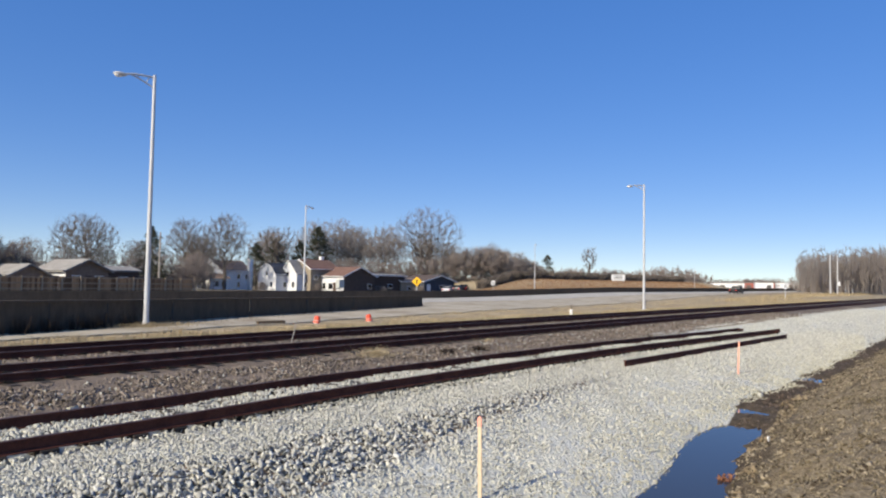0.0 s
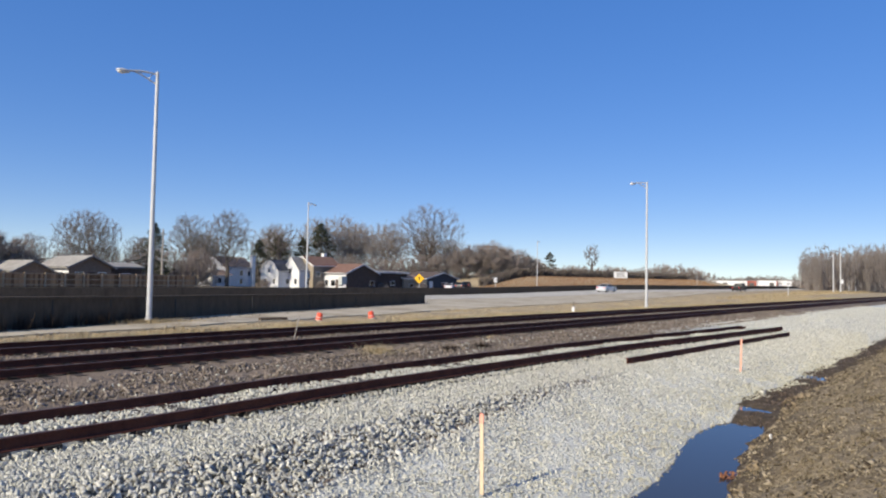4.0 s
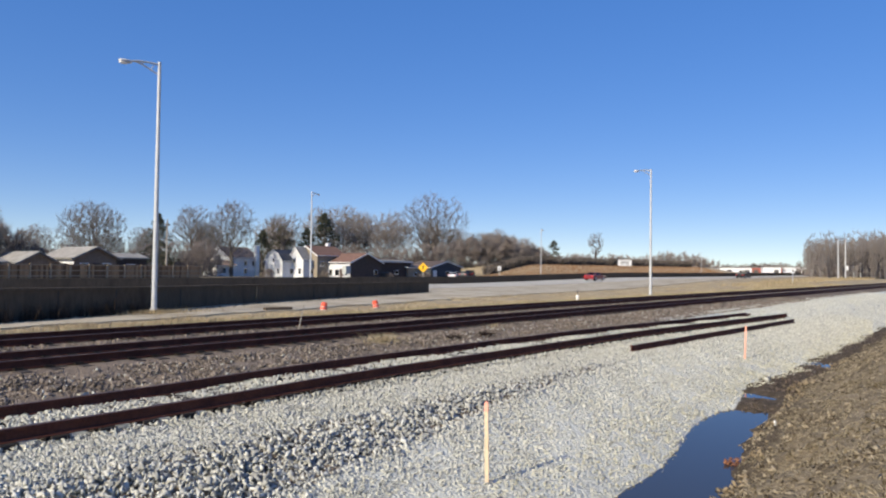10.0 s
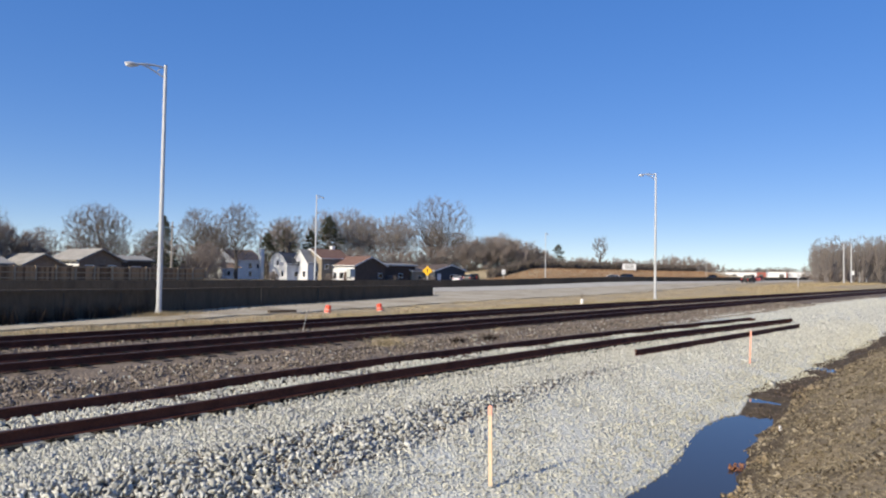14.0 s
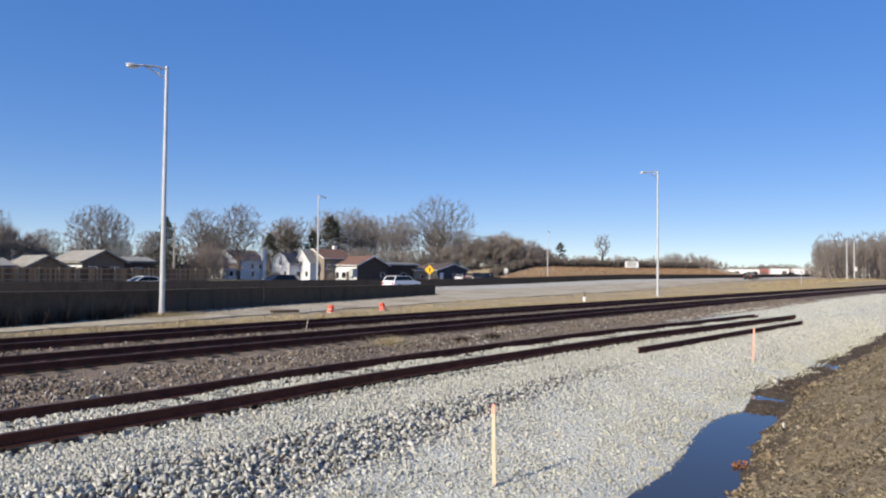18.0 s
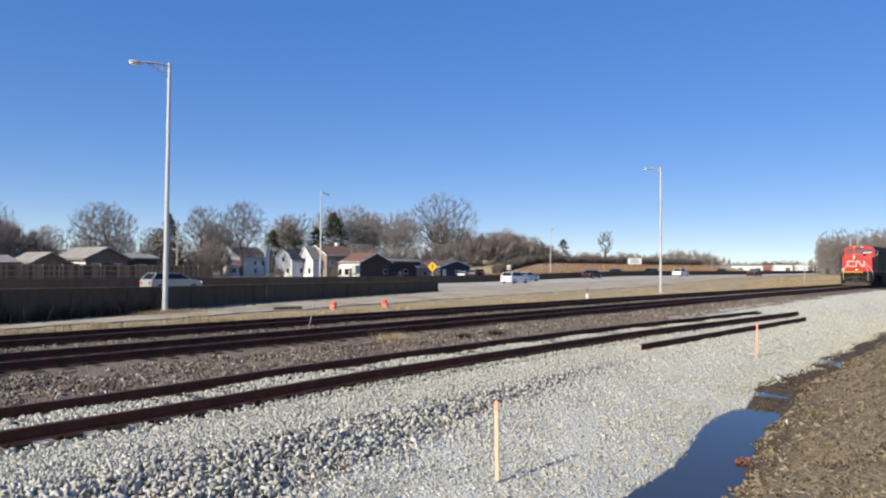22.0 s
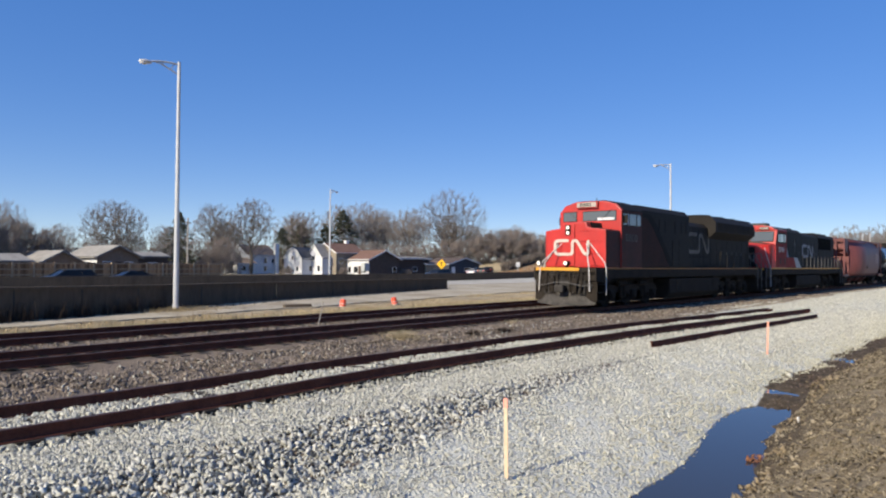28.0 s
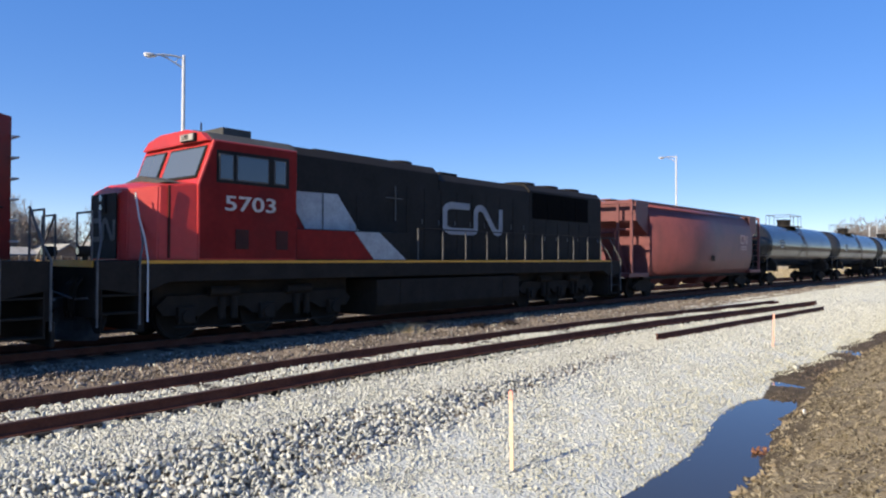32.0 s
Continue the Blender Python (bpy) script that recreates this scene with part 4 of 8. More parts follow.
def engine_base(loco, stripe, pilot, rails_from, door_lamps, slanted=False, lens="cab_glass"):
    """Frame, trucks, tank, pilots, steps and handrails of a six-axle engine."""
    part("frame", slab([(-0.9, 1.2), (0.0, 1.05), (0.6, 1.3), (19.7, 1.3), (20.3, 1.05), (21.2, 1.2), (21.2, 1.74), (-0.9, 1.74)], -1.53, 1.53, "y", 0.015), "under", loco)
    for s in (-1, 1):
        part("sill_stripe", boxed(-0.02, 20.35, min(s * 1.532, s * 1.548), max(s * 1.532, s * 1.548), 1.685, 1.747, 0.0), stripe, loco)
    for xc in (3.3, 16.9):
        engine_truck(loco, xc)
    tank = part("fuel_tank", slab([(-1.2, 0.22), (1.2, 0.22), (1.46, 0.5), (1.46, 1.22), (-1.46, 1.22), (-1.46, 0.5)], 6.7, 13.6, "x", 0.04), "under", loco, "black fuel tank under the frame")
    for x in (7.6, 12.6):
        part("strap", boxed(x, x + 0.1, -1.475, 1.475, 0.5, 1.2), "under", tank)
    part("air_tank", rod(bmesh.new(), (6.9, -1.3, 1.42), (12.5, -1.3, 1.42), 0.15, 14), "under", loco)
    for end, sign, xe in (("front", -1, -0.9), ("rear", 1, 21.2)):
        a, b = sorted((xe, xe - sign * 0.1))
        half = 1.02 if slanted and sign < 0 else 1.5
        part("end_plate", boxed(a, b, -half, half, 0.62, 1.6, 0.02), pilot if sign < 0 else "under", loco)
        if half < 1.5:
            part("end_beam", boxed(a, b, -1.5, 1.5, 1.42, 1.6, 0.02), "under", loco)
            for y in (-0.86, -0.3, 0.3, 0.86):
                part("pilot_rib", boxed(xe - 0.07, xe, y - 0.04, y + 0.04, 0.7, 1.5, 0.01), "under", loco)
        part("coupler", box(box(bmesh.new(), min(xe, xe + sign * 0.42), max(xe, xe + sign * 0.42), -0.12, 0.12, 0.74, 0.98, 0.03), min(xe + sign * 0.28, xe + sign * 0.5), max(xe + sign * 0.28, xe + sign * 0.5), -0.22, 0.2, 0.7, 1.02, 0.05), "pilot" if sign < 0 else "under", loco)
        for y in (-0.95, -0.7, -0.5, 0.5, 0.7, 0.95):
            part("air_hose", pipe(bmesh.new(), [(xe, y, 1.4), (xe + sign * 0.12, y, 1.25), (xe + sign * 0.16, y * 0.97, 1.0), (xe + sign * 0.14, y * 0.9, 0.75), (xe + sign * 0.1, y * 0.8, 0.6)], 0.026, 6), "under", loco)
        part("cut_lever", pipe(bmesh.new(), [(xe + sign * 0.1, -1.4, 1.02), (xe + sign * 0.14, -0.9, 0.98), (xe + sign * 0.3, -0.3, 1.12), (xe + sign * 0.3, 0.3, 1.12), (xe + sign * 0.14, 0.9, 0.98), (xe + sign * 0.1, 1.4, 1.02)], 0.022, 6), "rail_grey", loco)
        for y in (-0.55, 0.55):
            part("draft_casting", boxed(min(xe, xe + sign * 0.14), max(xe, xe + sign * 0.14), y - 0.12, y + 0.12, 0.72, 1.3, 0.03), "under", loco)
        if sign < 0:
            # snow plough bent out of one sheet
            rows = [(-0.02, 0.70), (-0.05, 0.52), (-0.13, 0.33), (-0.26, 0.14)]
            bm = bmesh.new()
            across = [-1.42 + 2.84 * i / 16 for i in range(17)]
            ring = []
            for k, (dx, z) in enumerate(rows):
                ring.append([bm.verts.new((xe + dx * (1.15 - 0.25 * abs(y)) + 0.30 * (abs(y) / 1.42) ** 2, y, z + (0.10 * math.cos(y * 1.1) if k == 0 else 0.05 * (abs(y) / 1.42) ** 2))) for y in across])
            for p, q in zip(ring, ring[1:]):
                for i in range(16):
                    bm.faces.new((p[i], p[i + 1], q[i + 1], q[i]))
            bmesh.ops.solidify(bm, geom=bm.faces[:], thickness=0.04)
            part("plow", bm, "plow", loco, "scraped grey snow plough below the coupler")
        else:
            part("plow", boxed(min(xe, xe + 0.08), max(xe, xe + 0.08), -1.5, 1.5, 0.14, 0.62, 0.02), "under", loco)
        # added dark panel that blocks the bright view through behind the steps
        a, b = sorted((xe - sign * 0.9, xe - sign * 1.0))
        part("step_well", boxed(a, b, -1.46, 1.46, 0.3, 1.3), "under", loco)
        for s in (-1, 1):
            x0, x1 = sorted((xe - sign * 0.1, xe - sign * 0.88))
            for z in (0.32, 0.68, 1.04, 1.40):
                part("step", boxed(x0, x1, min(s * 1.52, s * 1.1), max(s * 1.52, s * 1.1), z, z + 0.035), "under", loco)
            for xs0 in (x1 - 0.03, x0):
                part("step_side", boxed(xs0, xs0 + 0.03, min(s * 1.52, s * 1.0), max(s * 1.52, s * 1.0), 0.32, 1.5), "under", loco)
            rail = "bare" if sign < 0 and slanted else "rail_grey"
            if sign < 0 and slanted:
                # rails run from the nose outwards and down to the steps
                part("handrail", pipe(bmesh.new(), [(-0.06, s * 0.62, 2.80), (-0.45, s * 0.86, 2.42), (-0.86, s * 1.12, 2.0), (-0.92, s * 1.2, 1.75), (-0.95, s * 1.24, 0.75)], 0.024), rail, loco)
                part("handrail", pipe(bmesh.new(), [(-0.06, s * 0.78, 2.80), (-0.07, s * 1.15, 2.35), (-0.09, s * 1.5, 1.95), (-0.09, s * 1.56, 1.7), (-0.09, s * 1.56, 0.6)], 0.024), rail, loco)
                continue
            for dx, top in ((0.02, 2.75), (0.86, 2.55)):
                x = xe - sign * dx
                part("handrail", pipe(bmesh.new(), [(x, s * 1.55, 0.45), (x, s * 1.55, 1.75), (x - sign * 0.12, s * 1.42, 2.1), (x - sign * 0.22, s * 1.1, top)], 0.024), rail, loco)
        for s in (-1, 1) if sign > 0 or not slanted else ():
            part("end_railing", pipe(bmesh.new(), [(xe - sign * 0.04, s * 0.55, 1.74), (xe - sign * 0.04, s * 0.55, 2.7), (xe - sign * 0.04, s * 1.25, 2.7), (xe - sign * 0.04, s * 1.25, 1.74)], 0.022, 6), "rail_grey", loco)
    for s in (-1, 1):
        posts = [x for x in np.arange(rails_from, 20.4, 1.12)]
        for x in posts:
            part("stanchion", rod(bmesh.new(), (x, s * 1.5, 1.74), (x, s * 1.5, 2.68), 0.022, 6), "soot_grey" if slanted else "rail_grey", loco)
        part("side_railing", rod(bmesh.new(), (posts[0], s * 1.5, 2.68), (20.4, s * 1.5, 2.68), 0.018, 6), "black", loco)
    for y in door_lamps:
        lamp = part("ditch_light", rod(bmesh.new(), (-0.98, y, 1.93), (-0.72, y, 1.93), 0.11, 14), "under", loco)
        part("lens", rod(bmesh.new(), (-0.995, y, 1.93), (-0.978, y, 1.93), 0.075, 14), lens, lamp)
        part("bracket", boxed(-0.88, -0.8, y - 0.03, y + 0.03, 1.74, 1.85), "under", lamp)


M["soot_grey"] = mat("soot-dulled grey paint", (0.014, 0.0125, 0.0115), (0.04, 0.036, 0.033), 1.5, 0.8, spec=0.15)
M["lamp_on"] = glow("lit headlamp", (1.0, 0.93, 0.78), 0.7)
M["blind"] = mat("white window blind", (0.62, 0.64, 0.66), (0.78, 0.79, 0.80), 3, 0.7)


def panes(loco, cells, plane, depth, out, frame_mat="black"):
    """Windows set in one plane: a frame with a pane in it, each with its own blind or none."""
    for a0, a1, z0, z1, fill in cells:
        d0, d1 = sorted((depth, depth + out * 0.012))
        e0, e1 = sorted((depth + out * 0.014, depth + out * 0.022))
        if plane == "y":
            win = part("window", boxed(a0, a1, d0, d1, z0, z1), frame_mat, loco)
            part("pane", boxed(a0 + 0.03, a1 - 0.03, e0, e1, z0 + 0.03, z1 - 0.03), fill, win)
        else:
            win = part("window", boxed(d0, d1, a0, a1, z0, z1), frame_mat, loco)
            part("pane", boxed(e0, e1, a0 + 0.03, a1 - 0.03, z0 + 0.03, z1 - 0.03), fill, win)


def hood_doors(loco, x0, x1, n, y, z0, z1, material="black"):
    w = (x1 - x0) / n
    for s in (-1, 1):
        for i in range(n):
            a, b = sorted((s * y, s * (y + 0.014)))
            d = part("hood_door", boxed(x0 + i * w + 0.025, x0 + (i + 1) * w - 0.025, a, b, z0, z1, 0.004), material, loco)
            a, b = sorted((s * (y + 0.014), s * (y + 0.04)))
            part("latch", boxed(x0 + (i + 1) * w - 0.12, x0 + (i + 1) * w - 0.09, a, b, (z0 + z1) / 2 - 0.08, (z0 + z1) / 2 + 0.08), "rail_grey", d)


def roof_fan(loco, x, z, r):
    fan = part("roof_fan", lathe(bmesh.new(), [(r, z - 0.05), (r, z + 0.12), (r - 0.05, z + 0.14), (r - 0.08, z + 0.10), (0.12, z + 0.11), (0.1, z + 0.14), (0.02, z + 0.14)], 20), "black", loco)
    for i in range(20):
        fan.data.polygons[i].use_smooth = True
    fan.location = (x, 0, 0)


def horns(loco, x, z):
    part("horn_bracket", box(rod(bmesh.new(), (x, 0, z), (x, 0, z + 0.25), 0.04, 8), x - 0.1, x + 0.3, -0.16, 0.16, z + 0.22, z + 0.28, 0.02), "black", loco)
    for dx, y, l in ((-0.05, -0.14, 0.42), (-0.05, 0.0, 0.50), (-0.05, 0.14, 0.36)):
        part("horn", rod(bmesh.new(), (x + 0.1, y, z + 0.36), (x + 0.1 - l, y, z + 0.36), 0.03, 8, 0.085), "black", loco)
    for y, l in ((-0.08, 0.4), (0.08, 0.33)):
        part("horn", rod(bmesh.new(), (x + 0.15, y, z + 0.33), (x + 0.15 + l, y, z + 0.33), 0.03, 8, 0.08), "black", loco)


def lead_engine():
    loco = thing("locomotive", 0, 0, 0, "sooty red and black diesel locomotive leading the train", "locomotive", "train")
    engine_base(loco, "stripe_dirty", "pilot", 13.7, (1.25, -0.1), True, "lamp_on")
    part("end_stripe", boxed(-0.925, -0.9, -0.72, 1.42, 1.615, 1.745), "yellow", loco)
    # nose with a raised middle
    prof = [(-1.5, 1.75), (1.5, 1.75), (1.5, 3.38), (0.62, 3.50), (0.55, 3.74), (-0.55, 3.74), (-0.62, 3.50), (-1.5, 3.38)]
    nose = part("nose", slab(prof, -0.02, 1.34, "x", 0.05), "red", loco)
    part("nose_door", boxed(-0.085, -0.02, -0.02, 0.62, 1.80, 3.66, 0.03), "red", nose)
    for y0, y1, z0, z1 in ((-1.38, -0.75, 1.85, 2.2), (-1.35, -0.2, 2.36, 2.39), (-1.35, -0.2, 2.9, 2.93), (-0.7, -0.2, 3.35, 3.38)):
        part("grab_step", boxed(-0.06, -0.02, y0, y1, z0, z0 + 0.028), "red", nose)
    part("glare_panel", slab([(-1.46, 3.388), (-0.64, 3.50), (-0.64, 3.51), (-1.46, 3.398)], 0.05, 1.30, "x"), "under", nose, "dull black anti-glare paint on the nose top")
    part("glare_panel", slab([(-0.635, 3.512), (-0.565, 3.737), (-0.573, 3.74), (-0.643, 3.514)], 0.3, 1.30, "x"), "under", nose, "dull black anti-glare paint beside the raised nose top")
    lampbox = part("headlight", boxed(-0.12, -0.086, 0.16, 0.42, 3.16, 3.62, 0.02), "black", nose)
    for z in (3.27, 3.5):
        part("lens", rod(bmesh.new(), (-0.14, 0.29, z), (-0.121, 0.29, z), 0.066, 14), "lamp_on", lampbox)
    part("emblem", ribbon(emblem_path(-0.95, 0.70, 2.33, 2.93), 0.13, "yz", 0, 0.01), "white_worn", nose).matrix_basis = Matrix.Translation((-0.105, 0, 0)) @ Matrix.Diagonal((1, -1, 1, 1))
    # darker plates on the nose sides: soot plus the flank's shade, in colour
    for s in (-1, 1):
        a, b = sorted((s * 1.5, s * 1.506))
        part("nose_side", boxed(0.0, 1.335, a, b, 1.765, 3.365), "sooty_red_shade", nose, "sooty red nose side with shade in its colour")
    # cab
    prof = [(-1.55, 1.75), (1.55, 1.75), (1.55, 4.28), (1.28, 4.58), (0.7, 4.74), (-0.7, 4.74), (-1.28, 4.58), (-1.55, 4.28)]
    cab = part("cab", slab(prof, 1.32, 3.36, "x", 0.03), "red", loco)
    panes(cab, [(-1.32, 0.36, 3.84, 4.30, "screen_pale"), (0.66, 1.38, 3.84, 4.30, "screen_pale")], "x", 1.32, -1, "black")
    # cab side plates in the same red, darkened for soot and shade
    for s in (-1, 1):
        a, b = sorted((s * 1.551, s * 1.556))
        part("cab_side", boxed(1.335, 3.345, a, b, 1.765, 4.27), "sooty_red_shade", cab, "sooty red cab side with shade in its colour")
    for s in (-1, 1):
        panes(cab, [(1.42, 1.84, 3.62, 4.17, "cab_glass"), (1.86, 2.02, 3.62, 4.17, "blind"), (2.04, 2.74, 3.62, 4.17, "cab_glass"), (2.78, 3.2, 3.62, 4.17, "cab_glass")], "y", s * 1.557, s, "black")
    part("cab_roof", slab([(-1.57, 4.27), (-1.57, 4.31), (-1.29, 4.61), (-0.7, 4.775), (0.7, 4.775), (1.29, 4.61), (1.57, 4.31), (1.57, 4.27), (1.28, 4.585), (0.7, 4.745), (-0.7, 4.745), (-1.28, 4.585)], 1.45, 3.38, "x"), "black", cab)
    board = part("number_board", boxed(1.16, 1.33, -0.46, 0.62, 4.44, 4.73, 0.03), "red", cab)
    part("dash_papers", boxed(1.285, 1.295, -1.22, -0.40, 3.87, 3.985), "white", cab, "pale papers on the dash behind the windscreen")
    part("board_face", boxed(1.14, 1.158, -0.40, 0.56, 4.48, 4.69), "board_dull", board)
    writing("board_number", "8800", 0.22, "sign_black", board, Matrix.Translation((1.136, 0.42, 4.51)) @ Euler((radians(90), 0, radians(-90))).to_matrix().to_4x4(), 1.3)
    for y in (-1.1, 1.1):
        part("wiper", pipe(bmesh.new(), [(1.28, y, 4.34), (1.285, y * 0.7, 4.05), (1.285, y * 0.55, 3.92)], 0.012, 6), "sign_black", cab)
    writing("engine_number", "8800", 0.47, "white_dirty", cab, Matrix.Translation((1.68, -1.564, 2.93)) @ Euler((radians(90), 0, 0)).to_matrix().to_4x4(), 1.28, "dull white engine number")
    for s in (-1, 1):
        part("mirror", boxed(1.55, 1.6, min(s * 1.58, s * 1.74), max(s * 1.58, s * 1.74), 3.72, 4.08, 0.01), "black", cab)
    # tall hood behind the cab, in red and black
    prof = [(-1.47, 1.75), (1.47, 1.75), (1.47, 4.42), (1.2, 4.68), (-1.2, 4.68), (-1.47, 4.42)]
    hood = part("hood", slab(prof, 3.37, 9.2, "x", 0.03), "black", loco)
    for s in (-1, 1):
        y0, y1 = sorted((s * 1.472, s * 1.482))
        # the panel's colour holds both its soot and the shade of the flank
        part("side_panel", slab([(3.38, 1.78), (6.64, 1.78), (5.9, 2.55), (4.62, 3.72), (4.1, 4.05), (3.38, 4.1)], y0, y1), "sooty_brown_shade", hood, "soot-caked brown-red side panel with shade in its colour")
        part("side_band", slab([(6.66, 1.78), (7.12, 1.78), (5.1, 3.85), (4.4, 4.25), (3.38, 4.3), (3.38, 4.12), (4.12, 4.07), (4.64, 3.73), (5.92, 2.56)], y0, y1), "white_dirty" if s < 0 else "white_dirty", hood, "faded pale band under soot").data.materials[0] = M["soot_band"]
        y0, y1 = sorted((s * 1.472, s * 1.49))
        for i, x in enumerate((7.0, 7.82)):
            part("cabinet_door", boxed(x, x + 0.78, y0, y1, 1.85, 3.12, 0.005), "black", hood)
        for x in (5.4, 6.1, 7.3, 8.1, 8.7):
            part("vent", boxed(x, x + 0.1, y0, y1, 3.5, 4.1, 0.004), "soot_grey", hood)
    hood_doors(loco, 9.25, 13.0, 5, 1.05, 1.9, 3.9)
    # low hood and flared radiator
    part("hood", slab([(-1.05, 1.75), (1.05, 1.75), (1.05, 4.0), (0.8, 4.24), (-0.8, 4.24), (-1.05, 4.0)], 9.22, 13.3, "x", 0.03), "black", loco)
    part("hood", slab([(-1.05, 1.75), (1.05, 1.75), (1.05, 3.5), (-1.05, 3.5)], 13.31, 19.85, "x", 0.02), "black", loco)
    rad = part("radiator", slab([(-1.05, 3.4), (1.05, 3.4), (1.52, 3.78), (1.52, 4.34), (1.18, 4.70), (-1.18, 4.70), (-1.52, 4.34), (-1.52, 3.78)], 12.95, 19.87, "x", 0.03), "black", loco)
    for s in (-1, 1):
        for i in range(6):
            a, b = sorted((s * 1.523, s * 1.535))
            part("grille", boxed(13.3 + i * 1.06, 14.3 + i * 1.06, a, b, 3.84, 4.3, 0.004), "under", rad)
    hood_doors(loco, 13.4, 19.6, 7, 1.05, 1.9, 3.3)
    part("rear_hood", slab([(19.88, -1.06), (20.16, -1.06), (20.16, 1.06), (19.88, 1.06)], 1.75, 4.56, "z", 0.02), "black", loco)
    part("rear_end", slab([(20.165, -1.05), (20.84, -0.52), (20.84, 0.52), (20.165, 1.05)], 1.76, 4.48, "z", 0.02), "red_end", loco, "dull dark red chamfered end of the hood")
    for x in (14.2, 16.3, 18.4):
        roof_fan(loco, x, 4.70, 0.72)
    for z in (2.1, 2.5, 2.9, 3.3, 3.7, 4.1):
        part("ladder_rung", pipe(bmesh.new(), [(20.82, -0.53, z), (20.95, -0.58, z), (20.95, -0.2, z), (20.82, -0.2, z)], 0.018, 6), "bare", loco)
    part("exhaust", boxed(9.6, 10.4, -0.35, 0.35, 4.24, 4.42, 0.03), "black", loco)
    horns(loco, 10.9, 4.24)
    part("antenna", rod(bmesh.new(), (2.5, 0.3, 4.76), (2.5, 0.3, 5.0), 0.02, 6), "black", loco)
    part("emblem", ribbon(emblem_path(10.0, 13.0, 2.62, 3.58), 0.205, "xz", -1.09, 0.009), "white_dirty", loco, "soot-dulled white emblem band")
    for i in range(6):
        part("caption_bar", boxed(10.1 + i * 0.5, 10.45 + i * 0.5, -1.088, -1.08, 2.3, 2.42), "soot_band", loco)
    return loco


M["red_end"] = mat("dull dark red paint", (0.09, 0.012, 0.010), (0.20, 0.022, 0.018), 0.8, 0.55, 0, spec=0.2, stain=(0.035, 0.012, 0.011), stain_amount=0.6)
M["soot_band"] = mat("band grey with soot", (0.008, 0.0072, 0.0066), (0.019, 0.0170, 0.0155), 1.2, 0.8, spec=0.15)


def second_engine():
    loco = thing("locomotive", 0, 0, 0, "red, white and black diesel locomotive coupled second in the train", "locomotive", "train")
    engine_base(loco, "yellow", "under", 8.3, (0.9, -0.9))
    part("end_stripe", boxed(-0.925, -0.9, -1.42, 1.42, 1.615, 1.745), "yellow", loco)
    # tapered nose: bottom and top outlines joined by facets
    bm = bmesh.new()
    low = [(-0.09, -0.66), (0.0, -0.88), (0.42, -1.36), (1.22, -1.54)]
    ring = [(x, y) for x, y in low] + [(x, -y) for x, y in reversed(low)]
    lo = [bm.verts.new((x, y, 1.75)) for x, y in ring]
    tops = {0: 3.22, 1: 3.24, 2: 3.32, 3: 3.42}
    hi = [bm.verts.new((x + 0.05, y * 0.97, tops[min(i, 7 - i)])) for i, (x, y) in enumerate(ring)]
    mid0, mid1 = bm.verts.new((0.0, 0, 3.36)), bm.verts.new((1.25, 0, 3.62))
    for i in range(7):
        bm.faces.new((lo[i], lo[i + 1], hi[i + 1], hi[i]))
    bm.faces.new((lo[7], lo[0], hi[0], hi[7]))
    for tri in ((hi[0], hi[1], mid0), (hi[1], hi[2], mid0), (hi[2], hi[3], mid1, mid0), (hi[4], hi[5], mid0, mid1), (hi[5], hi[6], mid0), (hi[6], hi[7], mid0), (hi[7], hi[0], mid0)):
        bm.faces.new(tri)
    bm.faces.new((hi[3], lo[3], lo[4], hi[4], mid1))
    bm.faces.new(lo[::-1])
    bmesh.ops.recalc_face_normals(bm, faces=bm.faces)
    bmesh.ops.bevel(bm, geom=bm.edges[:], offset=0.03, segments=2, affect="EDGES")
    nose = part("nose", bm, "red", loco)
    part("nose_top", slab([(-1.2, 3.425), (1.2, 3.425), (0.02, 3.635), (-0.02, 3.635)], 0.7, 1.2, "x"), "roof_grey", nose, "dark anti-glare paint before the windscreen")
    part("nose_seam", slab([(0.62, 1.8), (0.66, 1.8), (0.66, 3.33), (0.62, 3.33)], -1.445, -1.40), "sooty_red_shade", nose)
    # black plate: soot, and the lead engine's shadow painted over the nose front
    part("nose_front", slab([(-0.62, 1.78), (0.62, 1.78), (0.60, 3.17), (-0.60, 3.17)], -0.108, -0.08, "x", 0.01), "black", nose, "sooty nose front blackened for the lead engine's shadow")
    lampbox = part("headlight", boxed(-0.15, -0.09, -0.16, 0.16, 2.75, 3.16, 0.02), "black", nose)
    for z in (2.87, 3.08):
        part("lens", rod(bmesh.new(), (-0.17, 0, z), (-0.151, 0, z), 0.075, 14), "cab_glass", lampbox)
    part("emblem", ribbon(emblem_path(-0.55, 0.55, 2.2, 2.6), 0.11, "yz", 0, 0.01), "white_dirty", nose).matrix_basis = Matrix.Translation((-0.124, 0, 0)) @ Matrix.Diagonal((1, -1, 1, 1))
    part("handrail", pipe(bmesh.new(), [(0.02, -1.2, 3.15), (0.06, -1.3, 2.6), (0.12, -1.42, 2.2), (0.12, -1.56, 1.75), (0.12, -1.56, 0.5)], 0.018), "bare", loco)
    # cab with raked windscreen
    prof = [(1.22, 1.75), (3.86, 1.75), (3.86, 4.42), (1.60, 4.42), (1.22, 3.38)]
    cab = part("cab", slab(prof, -1.55, 1.55, "y", 0.03), "red", loco)
    part("cab_roof", slab([(-1.5, 4.40), (1.5, 4.40), (1.2, 4.62), (0.6, 4.74), (-0.6, 4.74), (-1.2, 4.62)], 1.63, 3.95, "x", 0.03), "roof_grey", loco, "dusty grey cab roof")
